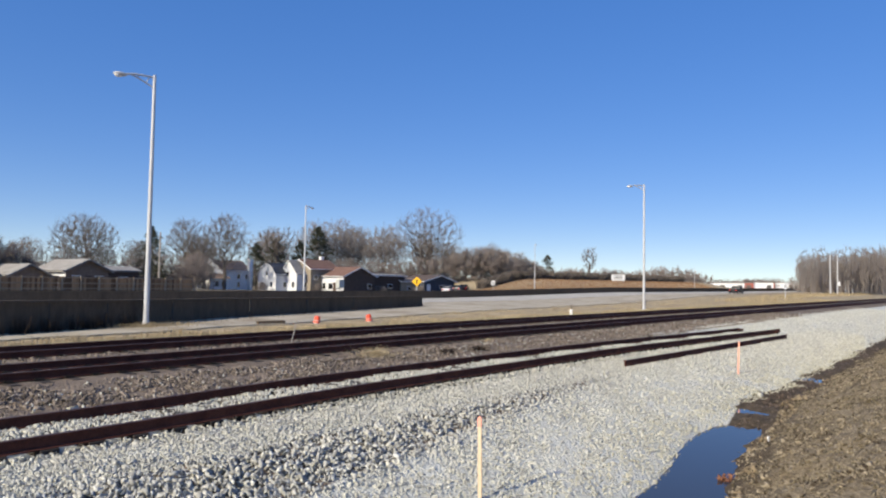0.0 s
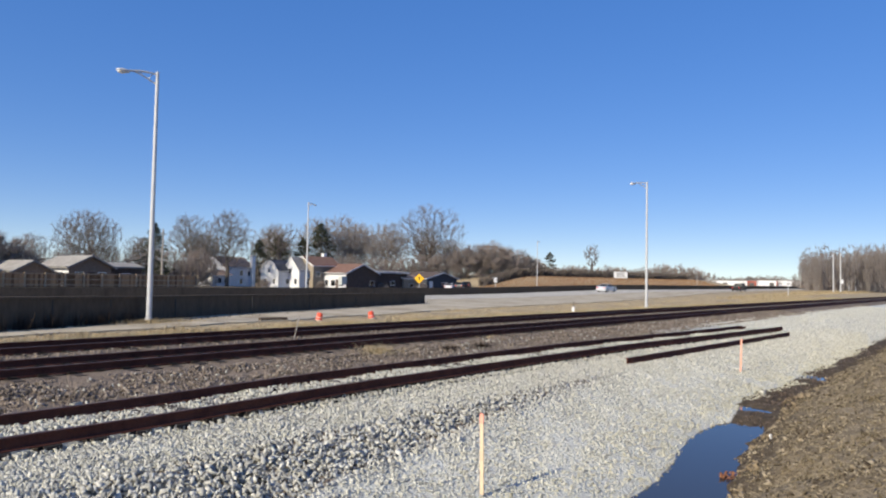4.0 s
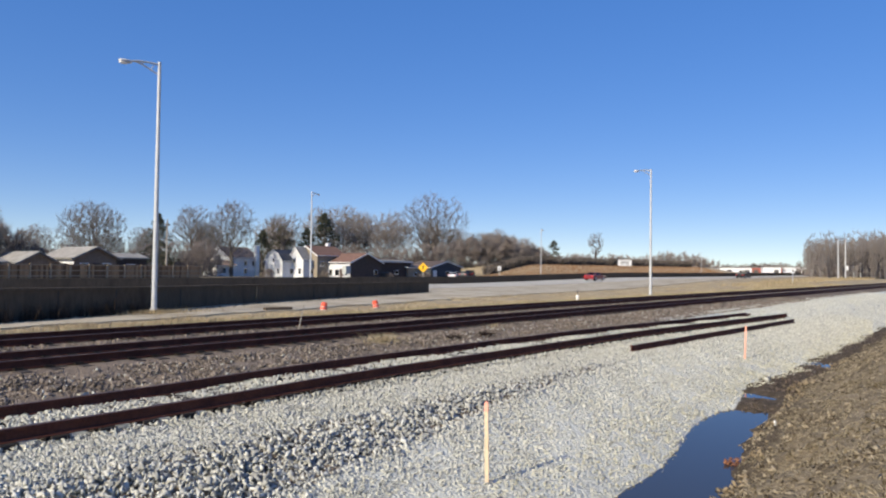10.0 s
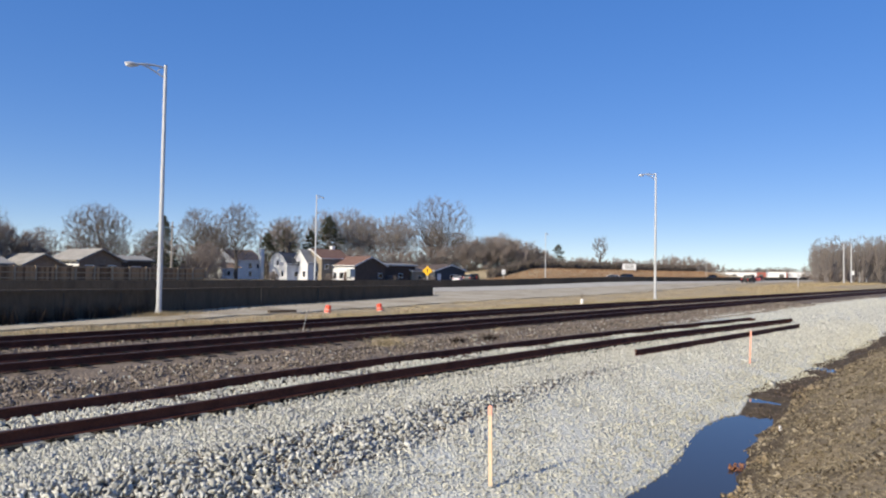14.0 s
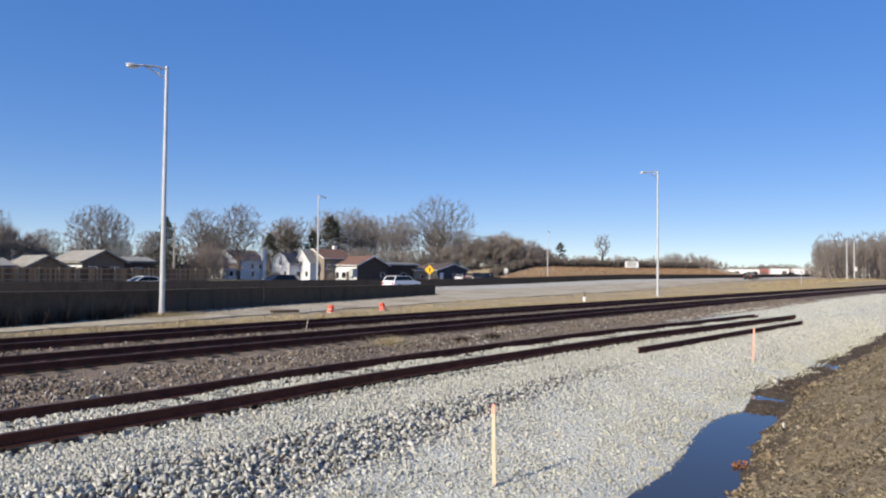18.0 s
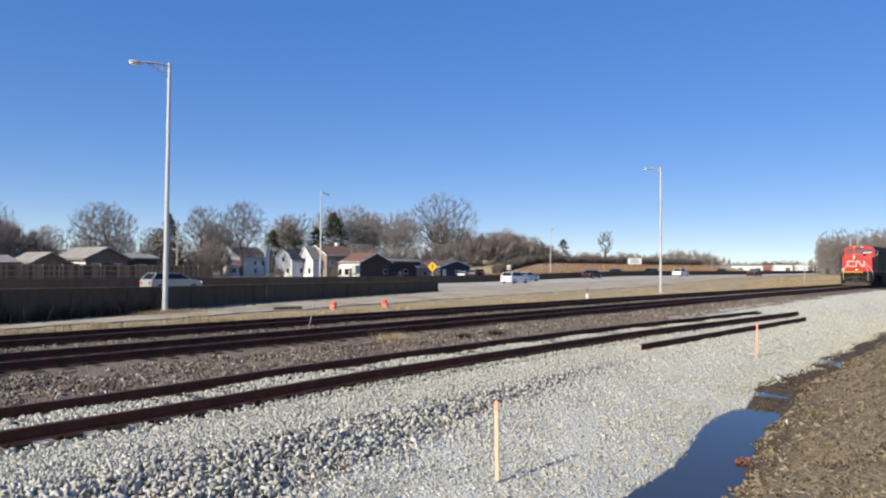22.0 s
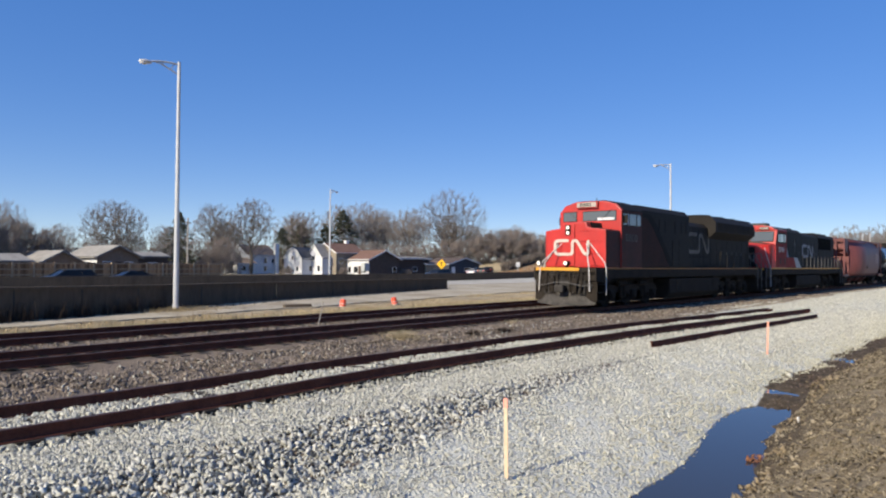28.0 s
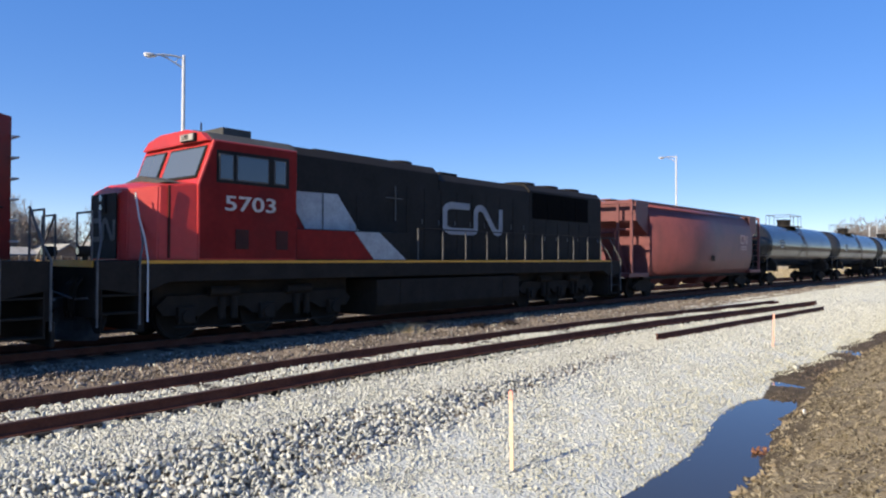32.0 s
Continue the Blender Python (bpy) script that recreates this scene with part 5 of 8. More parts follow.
    part("roof_brow", slab([(-1.48, 4.395), (1.48, 4.395), (1.18, 4.60), (0.6, 4.72), (-0.6, 4.72), (-1.18, 4.60)], 1.48, 1.66, "x", 0.02), "red", loco)
    part("air_conditioner", boxed(2.4, 3.2, -0.6, 0.6, 4.72, 4.92, 0.03), "roof_grey", loco)
    tilt = Matrix.Translation((1.215, 0, 3.40)) @ Matrix.Rotation(math.atan2(0.38, 1.04), 4, "Y")
    for y0, y1 in ((-1.40, 0.16), (0.36, 1.40)):
        win = part("windscreen", boxed(-0.02, -0.004, y0, y1, 0.16, 0.95, 0.004), "black", loco)
        win.matrix_basis = tilt
        part("pane", boxed(-0.032, -0.022, y0 + 0.05, y1 - 0.05, 0.21, 0.90), "screen_pale", win)
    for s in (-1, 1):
        # the side plate darkens the cab red to stand in for shade
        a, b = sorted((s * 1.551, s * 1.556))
        part("cab_side", slab([(1.27, 1.79), (3.84, 1.79), (3.84, 4.38), (1.64, 4.38), (1.27, 3.40)], a, b), "red_shaded", cab, "red engine side with shade put in its colour")
        a, b = sorted((s * 1.5565, s * 1.562))
        part("window_band", boxed(1.66, 3.62, a, b, 3.47, 4.2), "black", cab)
        panes(cab, [(1.72, 2.08, 3.54, 4.12, "cab_glass"), (2.16, 3.02, 3.54, 4.12, "cab_glass"), (3.18, 3.52, 3.54, 4.12, "cab_glass")], "y", s * 1.563, s, "rail_grey")
        y0, y1 = sorted((s * 1.557, s * 1.568))
        for x in (2.15, 3.25):
            part("vent", boxed(x, x + 0.34, y0, y1, 2.0, 2.45, 0.004), "sooty_red_shade", cab)
    board = part("number_board", boxed(1.40, 1.50, -1.05, -0.45, 4.42, 4.6, 0.02), "black", loco)
    part("board_face", boxed(1.385, 1.398, -1.02, -0.48, 4.44, 4.58), "board_dull", board)
    writing("board_number", "5703", 0.15, "sign_black", board, Matrix.Translation((1.38, -0.55, 4.46)) @ Euler((radians(90), 0, radians(-90))).to_matrix().to_4x4())
    writing("engine_number", "5703", 0.47, "white_worn", cab, Matrix.Translation((1.85, -1.564, 2.87)) @ Euler((radians(90), 0, 0)).to_matrix().to_4x4(), 1.52, "worn cream-white engine number")
    # hood with diagonal white and red bands
    roof = [(-1.0, 1.75), (1.0, 1.75), (1.0, 4.42), (0.75, 4.66), (-0.75, 4.66), (-1.0, 4.42)]
    part("hood", slab([(y, z + 0.02 if z > 4 else z) for y, z in roof], 3.87, 9.8, "x", 0.03), "black", loco)
    part("hood", slab([(y, z - 0.16 if z > 4 else z) for y, z in roof], 9.81, 14.9, "x", 0.03), "black", loco)
    rad = part("radiator", slab([(-1.0, 1.75), (1.0, 1.75), (1.0, 4.34), (0.78, 4.56), (-0.78, 4.56), (-1.0, 4.34)], 14.91, 20.45, "x", 0.03), "black", loco)
    for s in (-1, 1):
        a, b = sorted((s * 1.002, s * 1.02))
        for i in range(4):
            part("grille", boxed(15.1 + i * 1.05, 16.12 + i * 1.05, a, b, 3.30, 4.26, 0.004), "grille", rad)
        # red bands take the same shade-darkened red as the cab side
        y0, y1 = sorted((s * 1.002, s * 1.012))
        part("white_band", slab([(3.9, 3.50), (5.62, 3.52), (6.42, 2.56), (4.55, 2.56)], y0, y1), "band_white", loco, "white diagonal band on the hood")
        part("red_band", slab([(3.9, 3.46), (4.52, 2.56), (3.9, 2.56)], y0, y1), "red_shaded", loco)
        y0, y1 = sorted((s * 0.98, s * 1.5))
        part("battery_box", boxed(3.88, 7.95, y0, y1, 1.752, 2.53, 0.02), "black", loco)
        y0, y1 = sorted((s * 1.502, s * 1.512))
        part("red_band", slab([(3.9, 1.77), (6.5, 1.77), (5.78, 2.51), (3.9, 2.51)], y0, y1), "red_shaded", loco, "red diagonal band on the battery box")
        part("white_band", slab([(6.52, 1.77), (7.78, 1.77), (6.72, 2.51), (5.80, 2.51)], y0, y1), "band_white", loco, "white diagonal band on the battery box")
        for x in (5.1, 6.3):
            part("grab_iron", rod(bmesh.new(), (x, s * 1.05, 2.55), (x, s * 1.05, 3.5), 0.012, 6), "black", loco)
    part("brake_stand", rod(bmesh.new(), (7.8, -1.06, 2.9), (7.8, -1.06, 3.9), 0.018, 6), "rail_grey", loco)
    part("brake_bar", rod(bmesh.new(), (7.4, -1.06, 3.55), (8.1, -1.06, 3.55), 0.016, 6), "rail_grey", loco)
    hood_doors(loco, 8.3, 14.6, 8, 1.0, 1.9, 3.95)
    hood_doors(loco, 15.2, 20.2, 6, 1.0, 1.9, 3.22)
    for x in (15.6, 17.3, 19.0):
        roof_fan(loco, x, 4.56, 0.66)
    roof_fan(loco, 8.9, 4.68, 0.5)
    part("exhaust", boxed(10.6, 11.5, -0.35, 0.35, 4.5, 4.66, 0.03), "black", loco)
    part("roof_hatch", boxed(5.2, 8.0, -0.55, 0.55, 4.66, 4.75, 0.03), "black", loco)
    part("antenna", rod(bmesh.new(), (1.9, -0.5, 4.7), (1.9, -0.5, 4.95), 0.02, 6), "black", loco)
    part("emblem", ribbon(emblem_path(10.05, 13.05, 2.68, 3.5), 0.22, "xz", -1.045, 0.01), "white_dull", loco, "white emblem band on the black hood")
    return loco


M["grille"] = mat("soot-clogged radiator mesh", (0.002, 0.002, 0.002), (0.006, 0.0055, 0.005), 6, 0.95, 0, 0.01, 50, spec=0.05)
M["roof_grey"] = mat("dusty grey roof", (0.030, 0.030, 0.028), (0.07, 0.069, 0.064), 2, 0.8)
M["band_white"] = mat("grimy white band", (0.26, 0.27, 0.28), (0.44, 0.45, 0.455), 1.5, 0.6, stain=(0.20, 0.2, 0.2), stain_amount=0.6, stain_scale=2.0)


def car_truck(parent, xc, keyed):
    bm = bmesh.new()
    for s in (-1, 1):
        y0, y1 = sorted((s * 0.92, s * 1.06))
        slab([(xc - 1.2, 0.5), (xc - 1.05, 0.62), (xc - 0.45, 0.8), (xc + 0.45, 0.8), (xc + 1.05, 0.62), (xc + 1.2, 0.5), (xc + 1.0, 0.36), (xc + 0.5, 0.28), (xc - 0.5, 0.28), (xc - 1.0, 0.36)], y0, y1, "y", 0.02, bm)
        for a in (-0.22, 0, 0.22):
            rod(bm, (xc + a, s * 1.0, 0.34), (xc + a, s * 1.0, 0.74), 0.07, 8)
        for a in (-0.9, 0.9):
            rod(bm, (xc + a, s * 1.0, 0.46), (xc + a, s * 1.12, 0.46), 0.11, 10)
    box(bm, xc - 0.25, xc + 0.25, -1.0, 1.0, 0.5, 0.85)
    truck = part("truck", bm, "under", parent)
    for a in (-0.9, 0.9):
        wheelset(truck, xc + a, 0.46, keyed)


def car_coupler(parent, x, sign):
    part("coupler", box(box(bmesh.new(), min(x, x + sign * 0.4), max(x, x + sign * 0.4), -0.12, 0.12, 0.74, 0.98, 0.03), min(x + sign * 0.26, x + sign * 0.48), max(x + sign * 0.26, x + sign * 0.48), -0.2, 0.2, 0.7, 1.02, 0.05), "under", parent)


def hopper_car():
    car = thing("hopper_car", 0, 0, 0, "faded oxide-red covered grain hopper car in the train", "hopper car", "train")
    L = 18.4
    side = [(1.05, 0.92), (1.40, 1.25), (1.53, 1.8), (1.585, 2.5), (1.56, 3.2), (1.44, 3.8), (1.20, 4.24), (0.85, 4.45)]
    ring = [(y, z) for y, z in side] + [(-y, z) for y, z in reversed(side)]
    body = smooth(part("body", slab(ring, 2.1, L - 2.1, "x"), "hopper", car))
    for p in body.data.polygons:
        p.use_smooth = len(p.vertices) == 4
    for xe, sign in ((2.1, -1), (L - 2.1, 1)):
        bm = bmesh.new()
        prof = [(xe, 2.9), (xe, 4.42), (xe + sign * 1.25, 4.42), (xe + sign * 1.25, 3.55)]
        slab(prof, -1.4, 1.4, "y", 0.02, bm)
        part("slope_sheet", bm, "hopper", car)
        slab2 = slab([(xe - sign * 0.02, 1.15), (xe + sign * 0.25, 1.15), (xe + sign * 1.5, 3.0), (xe + sign * 1.2, 3.1)], -0.4, 0.4, "y")
        part("slope_rib", slab2, "hopper", car)
        part("end_sill", boxed(min(xe, xe + sign * 2.0), max(xe, xe + sign * 2.0), -1.45, 1.45, 0.98, 1.16, 0.02), "hopper", car)
        for y in (-1.42, -0.75, 0.75, 1.42):
            part("end_post", boxed(xe + sign * 1.72 - 0.05, xe + sign * 1.72 + 0.05, y - 0.06, y + 0.06, 1.1, 4.4, 0.01), "hopper", car)
        part("end_beam", boxed(xe + sign * 1.72 - 0.05, xe + sign * 1.72 + 0.05, -1.45, 1.45, 4.3, 4.45, 0.01), "hopper", car)
        part("end_beam", boxed(xe + sign * 1.72 - 0.03, xe + sign * 1.72 + 0.03, -1.45, 1.45, 3.1, 3.18, 0.01), "hopper", car)
        for y in (-1.45, 1.1):
            for z in np.arange(1.3, 4.3, 0.36):
                part("ladder_rung", rod(bmesh.new(), (xe + sign * 1.78, y, z), (xe + sign * 1.78, y + 0.4, z), 0.013, 6), "hopper", car)
        part("brake_wheel", lathe(bmesh.new(), [(0.26, -0.02), (0.28, 0), (0.26, 0.02), (0.22, 0)], 16, Matrix.Translation((xe + sign * 1.8, 0.5, 2.3)) @ Matrix.Rotation(math.pi / 2, 4, "Y"), False), "under", car)
        car_coupler(car, 0.25 if sign < 0 else L - 0.25, sign)
        car_truck(car, 2.4 if sign < 0 else L - 2.4, True)
    for s in (-1, 1):
        y0, y1 = sorted((s * 1.0, s * 1.2))
        part("side_sill", boxed(2.0, L - 2.0, y0, y1, 0.84, 0.98, 0.02), "under", car)
        y0, y1 = sorted((s * 1.12, s * 1.32))
        part("roof_rail", boxed(0.6, L - 0.6, y0, y1, 4.40, 4.5, 0.01), "hopper", car)
    part("roof_walk", boxed(0.5, L - 0.5, -0.32, 0.32, 4.52, 4.57), "hopper", car)
    for i in range(8):
        part("hatch", boxed(2.5 + i * 1.7, 3.8 + i * 1.7, -0.3, 0.3, 4.57, 4.66, 0.02), "hopper", car)
    for x in (4.7, 7.7, 10.7, 13.7):
        bm = bmesh.new()
        bmesh.ops.create_cone(bm, cap_ends=True, segments=4, radius1=0.45, radius2=1.75, depth=0.85, matrix=Matrix.Translation((x, 0, 0.85)) @ Matrix.Rotation(math.pi / 4, 4, "Z"))
        part("outlet", bm, "hopper", car)
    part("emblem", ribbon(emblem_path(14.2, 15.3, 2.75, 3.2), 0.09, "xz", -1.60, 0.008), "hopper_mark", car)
    for z in (2.5, 2.35):
        part("data_bar", boxed(14.2, 15.2, -1.6, -1.592, z, z + 0.08), "hopper_mark", car)
    part("patch", boxed(9.6, 10.0, -1.6, -1.59, 1.7, 2.0), "under", car)
    return car


M["hopper_mark"] = mat("faded pale stencil", (0.36, 0.22, 0.21), (0.48, 0.33, 0.31), 3, 0.7)


def tank_car():
    car = thing("tank_car", 0, 0, 0, "glossy black tank car with a top platform in the train", "tank car", "train")
    L = 18.2
    m = Matrix.Translation((0, 0, 2.78)) @ Matrix.Rotation(math.pi / 2, 4, "Y")
    r = 1.5
    prof = [(0.05, 0.55), (0.6, 0.6), (1.05, 0.75), (1.35, 1.0), (r, 1.35)] + [(r, x) for x in np.linspace(1.4, L - 1.4, 12)] + [(r, L - 1.35), (1.35, L - 1.0), (1.05, L - 0.75), (0.6, L - 0.6), (0.05, L - 0.55)]
    smooth(part("tank", lathe(bmesh.new(), prof, 40, m), "tank", car))
    for x in (4.2, 9.1, 14.0):
        part("tank_seam", lathe(bmesh.new(), [(r + 0.001, x - 0.02), (r + 0.008, x), (r + 0.001, x + 0.02)], 40, m, False), "tank", car)
    dome = part("manway", lathe(bmesh.new(), [(0.45, 4.2), (0.45, 4.66), (0.5, 4.68), (0.5, 4.78), (0.3, 4.82), (0.05, 4.83)], 18), "black", car)
    dome.location = (L / 2, 0, 0)
    bm = bmesh.new()
    for x in (L / 2 - 1.4, L / 2 - 0.6, L / 2 + 0.6, L / 2 + 1.4):
        for y in (-0.85, 0.85):
            rod(bm, (x, y, 4.25), (x, y, 5.1), 0.022, 6)
    for y in (-0.85, 0.85):
        rod(bm, (L / 2 - 1.4, y, 5.1), (L / 2 + 1.4, y, 5.1), 0.022, 6)
    for x in (L / 2 - 1.4, L / 2 + 1.4):
        rod(bm, (x, -0.85, 5.1), (x, 0.85, 5.1), 0.022, 6)
    part("top_railing", bm, "rail_grey", car)
    part("top_platform", boxed(L / 2 - 1.45, L / 2 + 1.45, -0.95, 0.95, 4.24, 4.29), "under", car)
    for s in (-1, 1):
        bm = bmesh.new()
        pipe(bm, [(L / 2 - 0.2, s * 1.6, 1.0), (L / 2 - 0.2, s * 1.62, 2.9), (L / 2 - 0.2, s * 1.0, 4.25)], 0.02, 6)
        pipe(bm, [(L / 2 + 0.2, s * 1.6, 1.0), (L / 2 + 0.2, s * 1.62, 2.9), (L / 2 + 0.2, s * 1.0, 4.25)], 0.02, 6)
        for z in np.arange(1.1, 2.9, 0.3):
            rod(bm, (L / 2 - 0.2, s * 1.61, z), (L / 2 + 0.2, s * 1.61, z), 0.014, 6)
        part("ladder", bm, "under", car)
    for xe, sign in ((0.5, -1), (L - 0.5, 1)):
        part("stub_sill", boxed(min(xe, xe - sign * 3.0), max(xe, xe - sign * 3.0), -0.4, 0.4, 0.72, 1.35, 0.02), "under", car)
        xb = xe - sign * 1.9
        part("bolster", slab([(-1.45, 1.0), (1.45, 1.0), (1.45, 1.5), (1.1, 1.9), (0.6, 1.5), (-0.6, 1.5), (-1.1, 1.9), (-1.45, 1.5)], xb - 0.2, xb + 0.2, "x"), "under", car)
        part("end_platform", boxed(min(xe, xe - sign * 1.0), max(xe, xe - sign * 1.0), -1.45, 1.45, 1.02, 1.08), "under", car)
        bm = bmesh.new()
        for y in (-1.4, -0.5, 0.5, 1.4):
            rod(bm, (xe, y, 1.05), (xe, y, 2.05), 0.02, 6)
        rod(bm, (xe, -1.4, 2.05), (xe, 1.4, 2.05), 0.02, 6)
        part("end_railing", bm, "rail_grey", car)
        car_coupler(car, xe, sign)
        car_truck(car, xb, False)
    for z, w in ((3.0, 0.9), (2.8, 1.2), (2.6, 0.8)):
        part("data_bar", boxed(3.0, 3.0 + w, -1.512, -1.50, z, z + 0.1), "rail_grey", car)
    return car


TRAIN = [(lead_engine(), 0.0), (second_engine(), 22.9), (hopper_car(), 45.0)]
first_tank = tank_car()
TRAIN.append((first_tank, 64.3))
for i in range(1, 5):
    TRAIN.append((copy_thing(first_tank, Matrix.Identity(4)), 64.3 + 18.9 * i))


# ---- road, walls and lamps ----
def apron_edge(x):
    """The apron draws away from the tracks as it goes."""
    return min(max(25.5 + 0.149 * min(x, 51) + 0.085 * max(x - 51, 0), 25.0), 49.5) + 0.25 * math.sin(x * 0.7) + 0.15 * math.sin(x * 2.3)


def strip_sheet(name, y0, y1, lift, material, label, category, xa=-700, xb=1500):
    lines = xs(xa, -100, 50) + xs(-90, 0, 10) + xs(1, 159, 1) + xs(160, 160, 4) + xs(180, xb, 40)
    bm = bmesh.new()
    rows = []
    for x in lines:
        z = float(road_z(x)) + lift
        a, b = (y0(x), y1(x)) if callable(y0) else (y0, y1)
        rows.append([bm.verts.new((x, a, z)), bm.verts.new((x, b, z)), bm.verts.new((x, b, z - 0.3)), bm.verts.new((x, a, z - 0.3))])
    for a, b in zip(rows, rows[1:]):
        for i in range(4):
            bm.faces.new((a[i], b[i], b[(i + 1) % 4], a[(i + 1) % 4]))
    bmesh.ops.recalc_face_normals(bm, faces=bm.faces)
    return tagged(part(name, bm, material), label, category, kind="structure")


strip_sheet("road", 50.2, 61.4, 0.0, "concrete", "pale worn concrete highway carriageway", "road", -700, 1500)
strip_sheet("road", 62.0, 74.0, 0.0, "concrete", "pale concrete highway carriageway beyond the median", "road")
strip_sheet("pavement", apron_edge, lambda x: 50.17, -0.012, "concrete_old", "wide pale concrete apron with weeds in its joints", "pavement", -60, 900)

bm = bmesh.new()
for y in (50.9, 53.0 + 3.7, 60.7, 62.7, 66.4, 73.4):
    dashed = y in (53.0 + 3.7, 66.4)
    for x in np.arange(-40, 260, 12.0 if dashed else 6.0):
        l = 3.0 if dashed else 6.0
        za, zb = float(road_z(x)) + 0.006, float(road_z(x + l)) + 0.006
        v = [bm.verts.new(p) for p in ((x, y - 0.07, za), (x + l, y - 0.07, zb), (x + l, y + 0.07, zb), (x, y + 0.07, za))]
        bm.faces.new(v)
tagged(part("lane_marking", bm, "drum_white"), "worn white lane lines on the highway", "lane marking", kind="stuff")
# sawn joints across the apron
bm = bmesh.new()
for x in np.arange(2, 140, 4.6):
    y0 = apron_edge(x) + 0.1
    z0, z1 = float(road_z(x)) - 0.006, float(road_z(x + 0.05)) - 0.006
    bm.faces.new([bm.verts.new(p) for p in ((x, y0, z0), (x + 0.05, y0, z1), (x + 0.05, 50.1, z1), (x, 50.1, z0))])
tagged(part("pavement_joint", bm, "wall"), "dark sealed joints across the concrete apron", "joint", kind="stuff")


def wall_run(name, line, thick, material, label, category, base=0.4, coping=0.0):
    """A wall along points of x, y, foot and top."""
    bm = bmesh.new()
    rings = []
    for i, (x, y, z0, z1) in enumerate(line):
        a, b = line[max(i - 1, 0)], line[min(i + 1, len(line) - 1)]
        d = Vector((b[0] - a[0], b[1] - a[1], 0)).normalized()
        n = Vector((-d.y, d.x, 0))
        p = Vector((x, y, 0))
        outline = [(0, z0 - base), (0, z1), (thick, z1), (thick, z0 - base)]
        if coping:
            outline = [(0, z0 - base), (0, z1 - coping), (-0.06, z1 - coping), (-0.06, z1), (thick + 0.06, z1), (thick + 0.06, z1 - coping), (thick, z1 - coping), (thick, z0 - base)]
        rings.append([bm.verts.new(p + n * o + Vector((0, 0, z))) for o, z in outline])
    k = len(rings[0])
    for a, b in zip(rings, rings[1:]):
        for i in range(k):
            bm.faces.new((a[i], b[i], b[(i + 1) % k], a[(i + 1) % k]))
    bm.faces.new(rings[0][::-1])
    bm.faces.new(rings[-1])
    bmesh.ops.recalc_face_normals(bm, faces=bm.faces)
    return tagged(part(name, bm, material), label, category, kind="structure")


wall_run("median_wall", [(x, 61.42, float(road_z(x)), float(road_z(x)) + 1.02) for x in xs(-400, 60, 20) + xs(66, 160, 6) + xs(180, 900, 40)], 0.5, "wall", "long dark concrete median barrier of the highway", "barrier")
wall_run("guard_wall", [(x, 74.2, float(road_z(x)), float(road_z(x)) + 0.42) for x in xs(-400, 60, 20) + xs(66, 160, 6) + xs(180, 900, 40)], 0.3, "wall", "low dark kerb wall along the far carriageway", "barrier")
# the near wall turns away from the tracks towards the road
near_wall = wall_run("retaining_wall", [(-60, 24.2, -0.6, 1.0), (-20, 24.4, -0.6, 1.0), (10.0, 29.5, -0.5, 0.88), (17.7, 32.0, -0.5, 0.78), (23.5, 34.6, -0.48, 0.73), (34.3, 37.4, -0.45, 0.65), (50.6, 41.7, -0.45, 0.56)], 0.35, "wall", "dark weathered concrete retaining wall stained by water", "wall", coping=0.12)
# vertical form joints and damp streaks on the near wall
rnd = random.Random(3)
for i in range(9):
    k = i / 8
    seg = [(10.0, 29.5, 0.88), (17.7, 32.0, 0.78), (34.3, 37.4, 0.65), (50.6, 41.7, 0.56)]
    j = min(2, int(k * 3))
    f = k * 3 - j
    x, y, z = [p + (q - p) * f for p, q in zip(seg[j], seg[j + 1])]
    d = Vector((seg[j + 1][0] - seg[j][0], seg[j + 1][1] - seg[j][1], 0))
    ob = part("wall_joint", boxed(-0.03, 0.03, -0.012, 0.02, -0.6, z - 0.14), "sign_black", near_wall)
    ob.matrix_basis = pose(x, y, 0, 0, 0, math.degrees(math.atan2(d.y, d.x)))
# dead stalks standing along the wall's foot
n = 3600
k = rng.random(n)
px, py = 4 + 13.5 * k, 27.6 + 4.2 * k - 0.12 - 0.7 * rng.random(n) ** 2
keep = np.array([noise.noise(Vector((p * 1.6, 0, 3))) for p in px]) > rng.uniform(-0.5, 0.3, n)
blades("dead_stalks", px[keep], py[keep], rng.uniform(0.2, 0.95, keep.sum()), rng.uniform(0.012, 0.035, keep.sum()), "stalk", "dark dead weed stalks along the foot of the wall", 0.15)
n = 500
k = rng.random(n)
blades("dead_stalks", 18 + 32 * k, 32.0 + 9.4 * k - 0.3 - 0.6 * rng.random(n), rng.uniform(0.1, 0.55, n), rng.uniform(0.015, 0.035, n), "stalk", "sparse dead stalks along the foot of the wall")


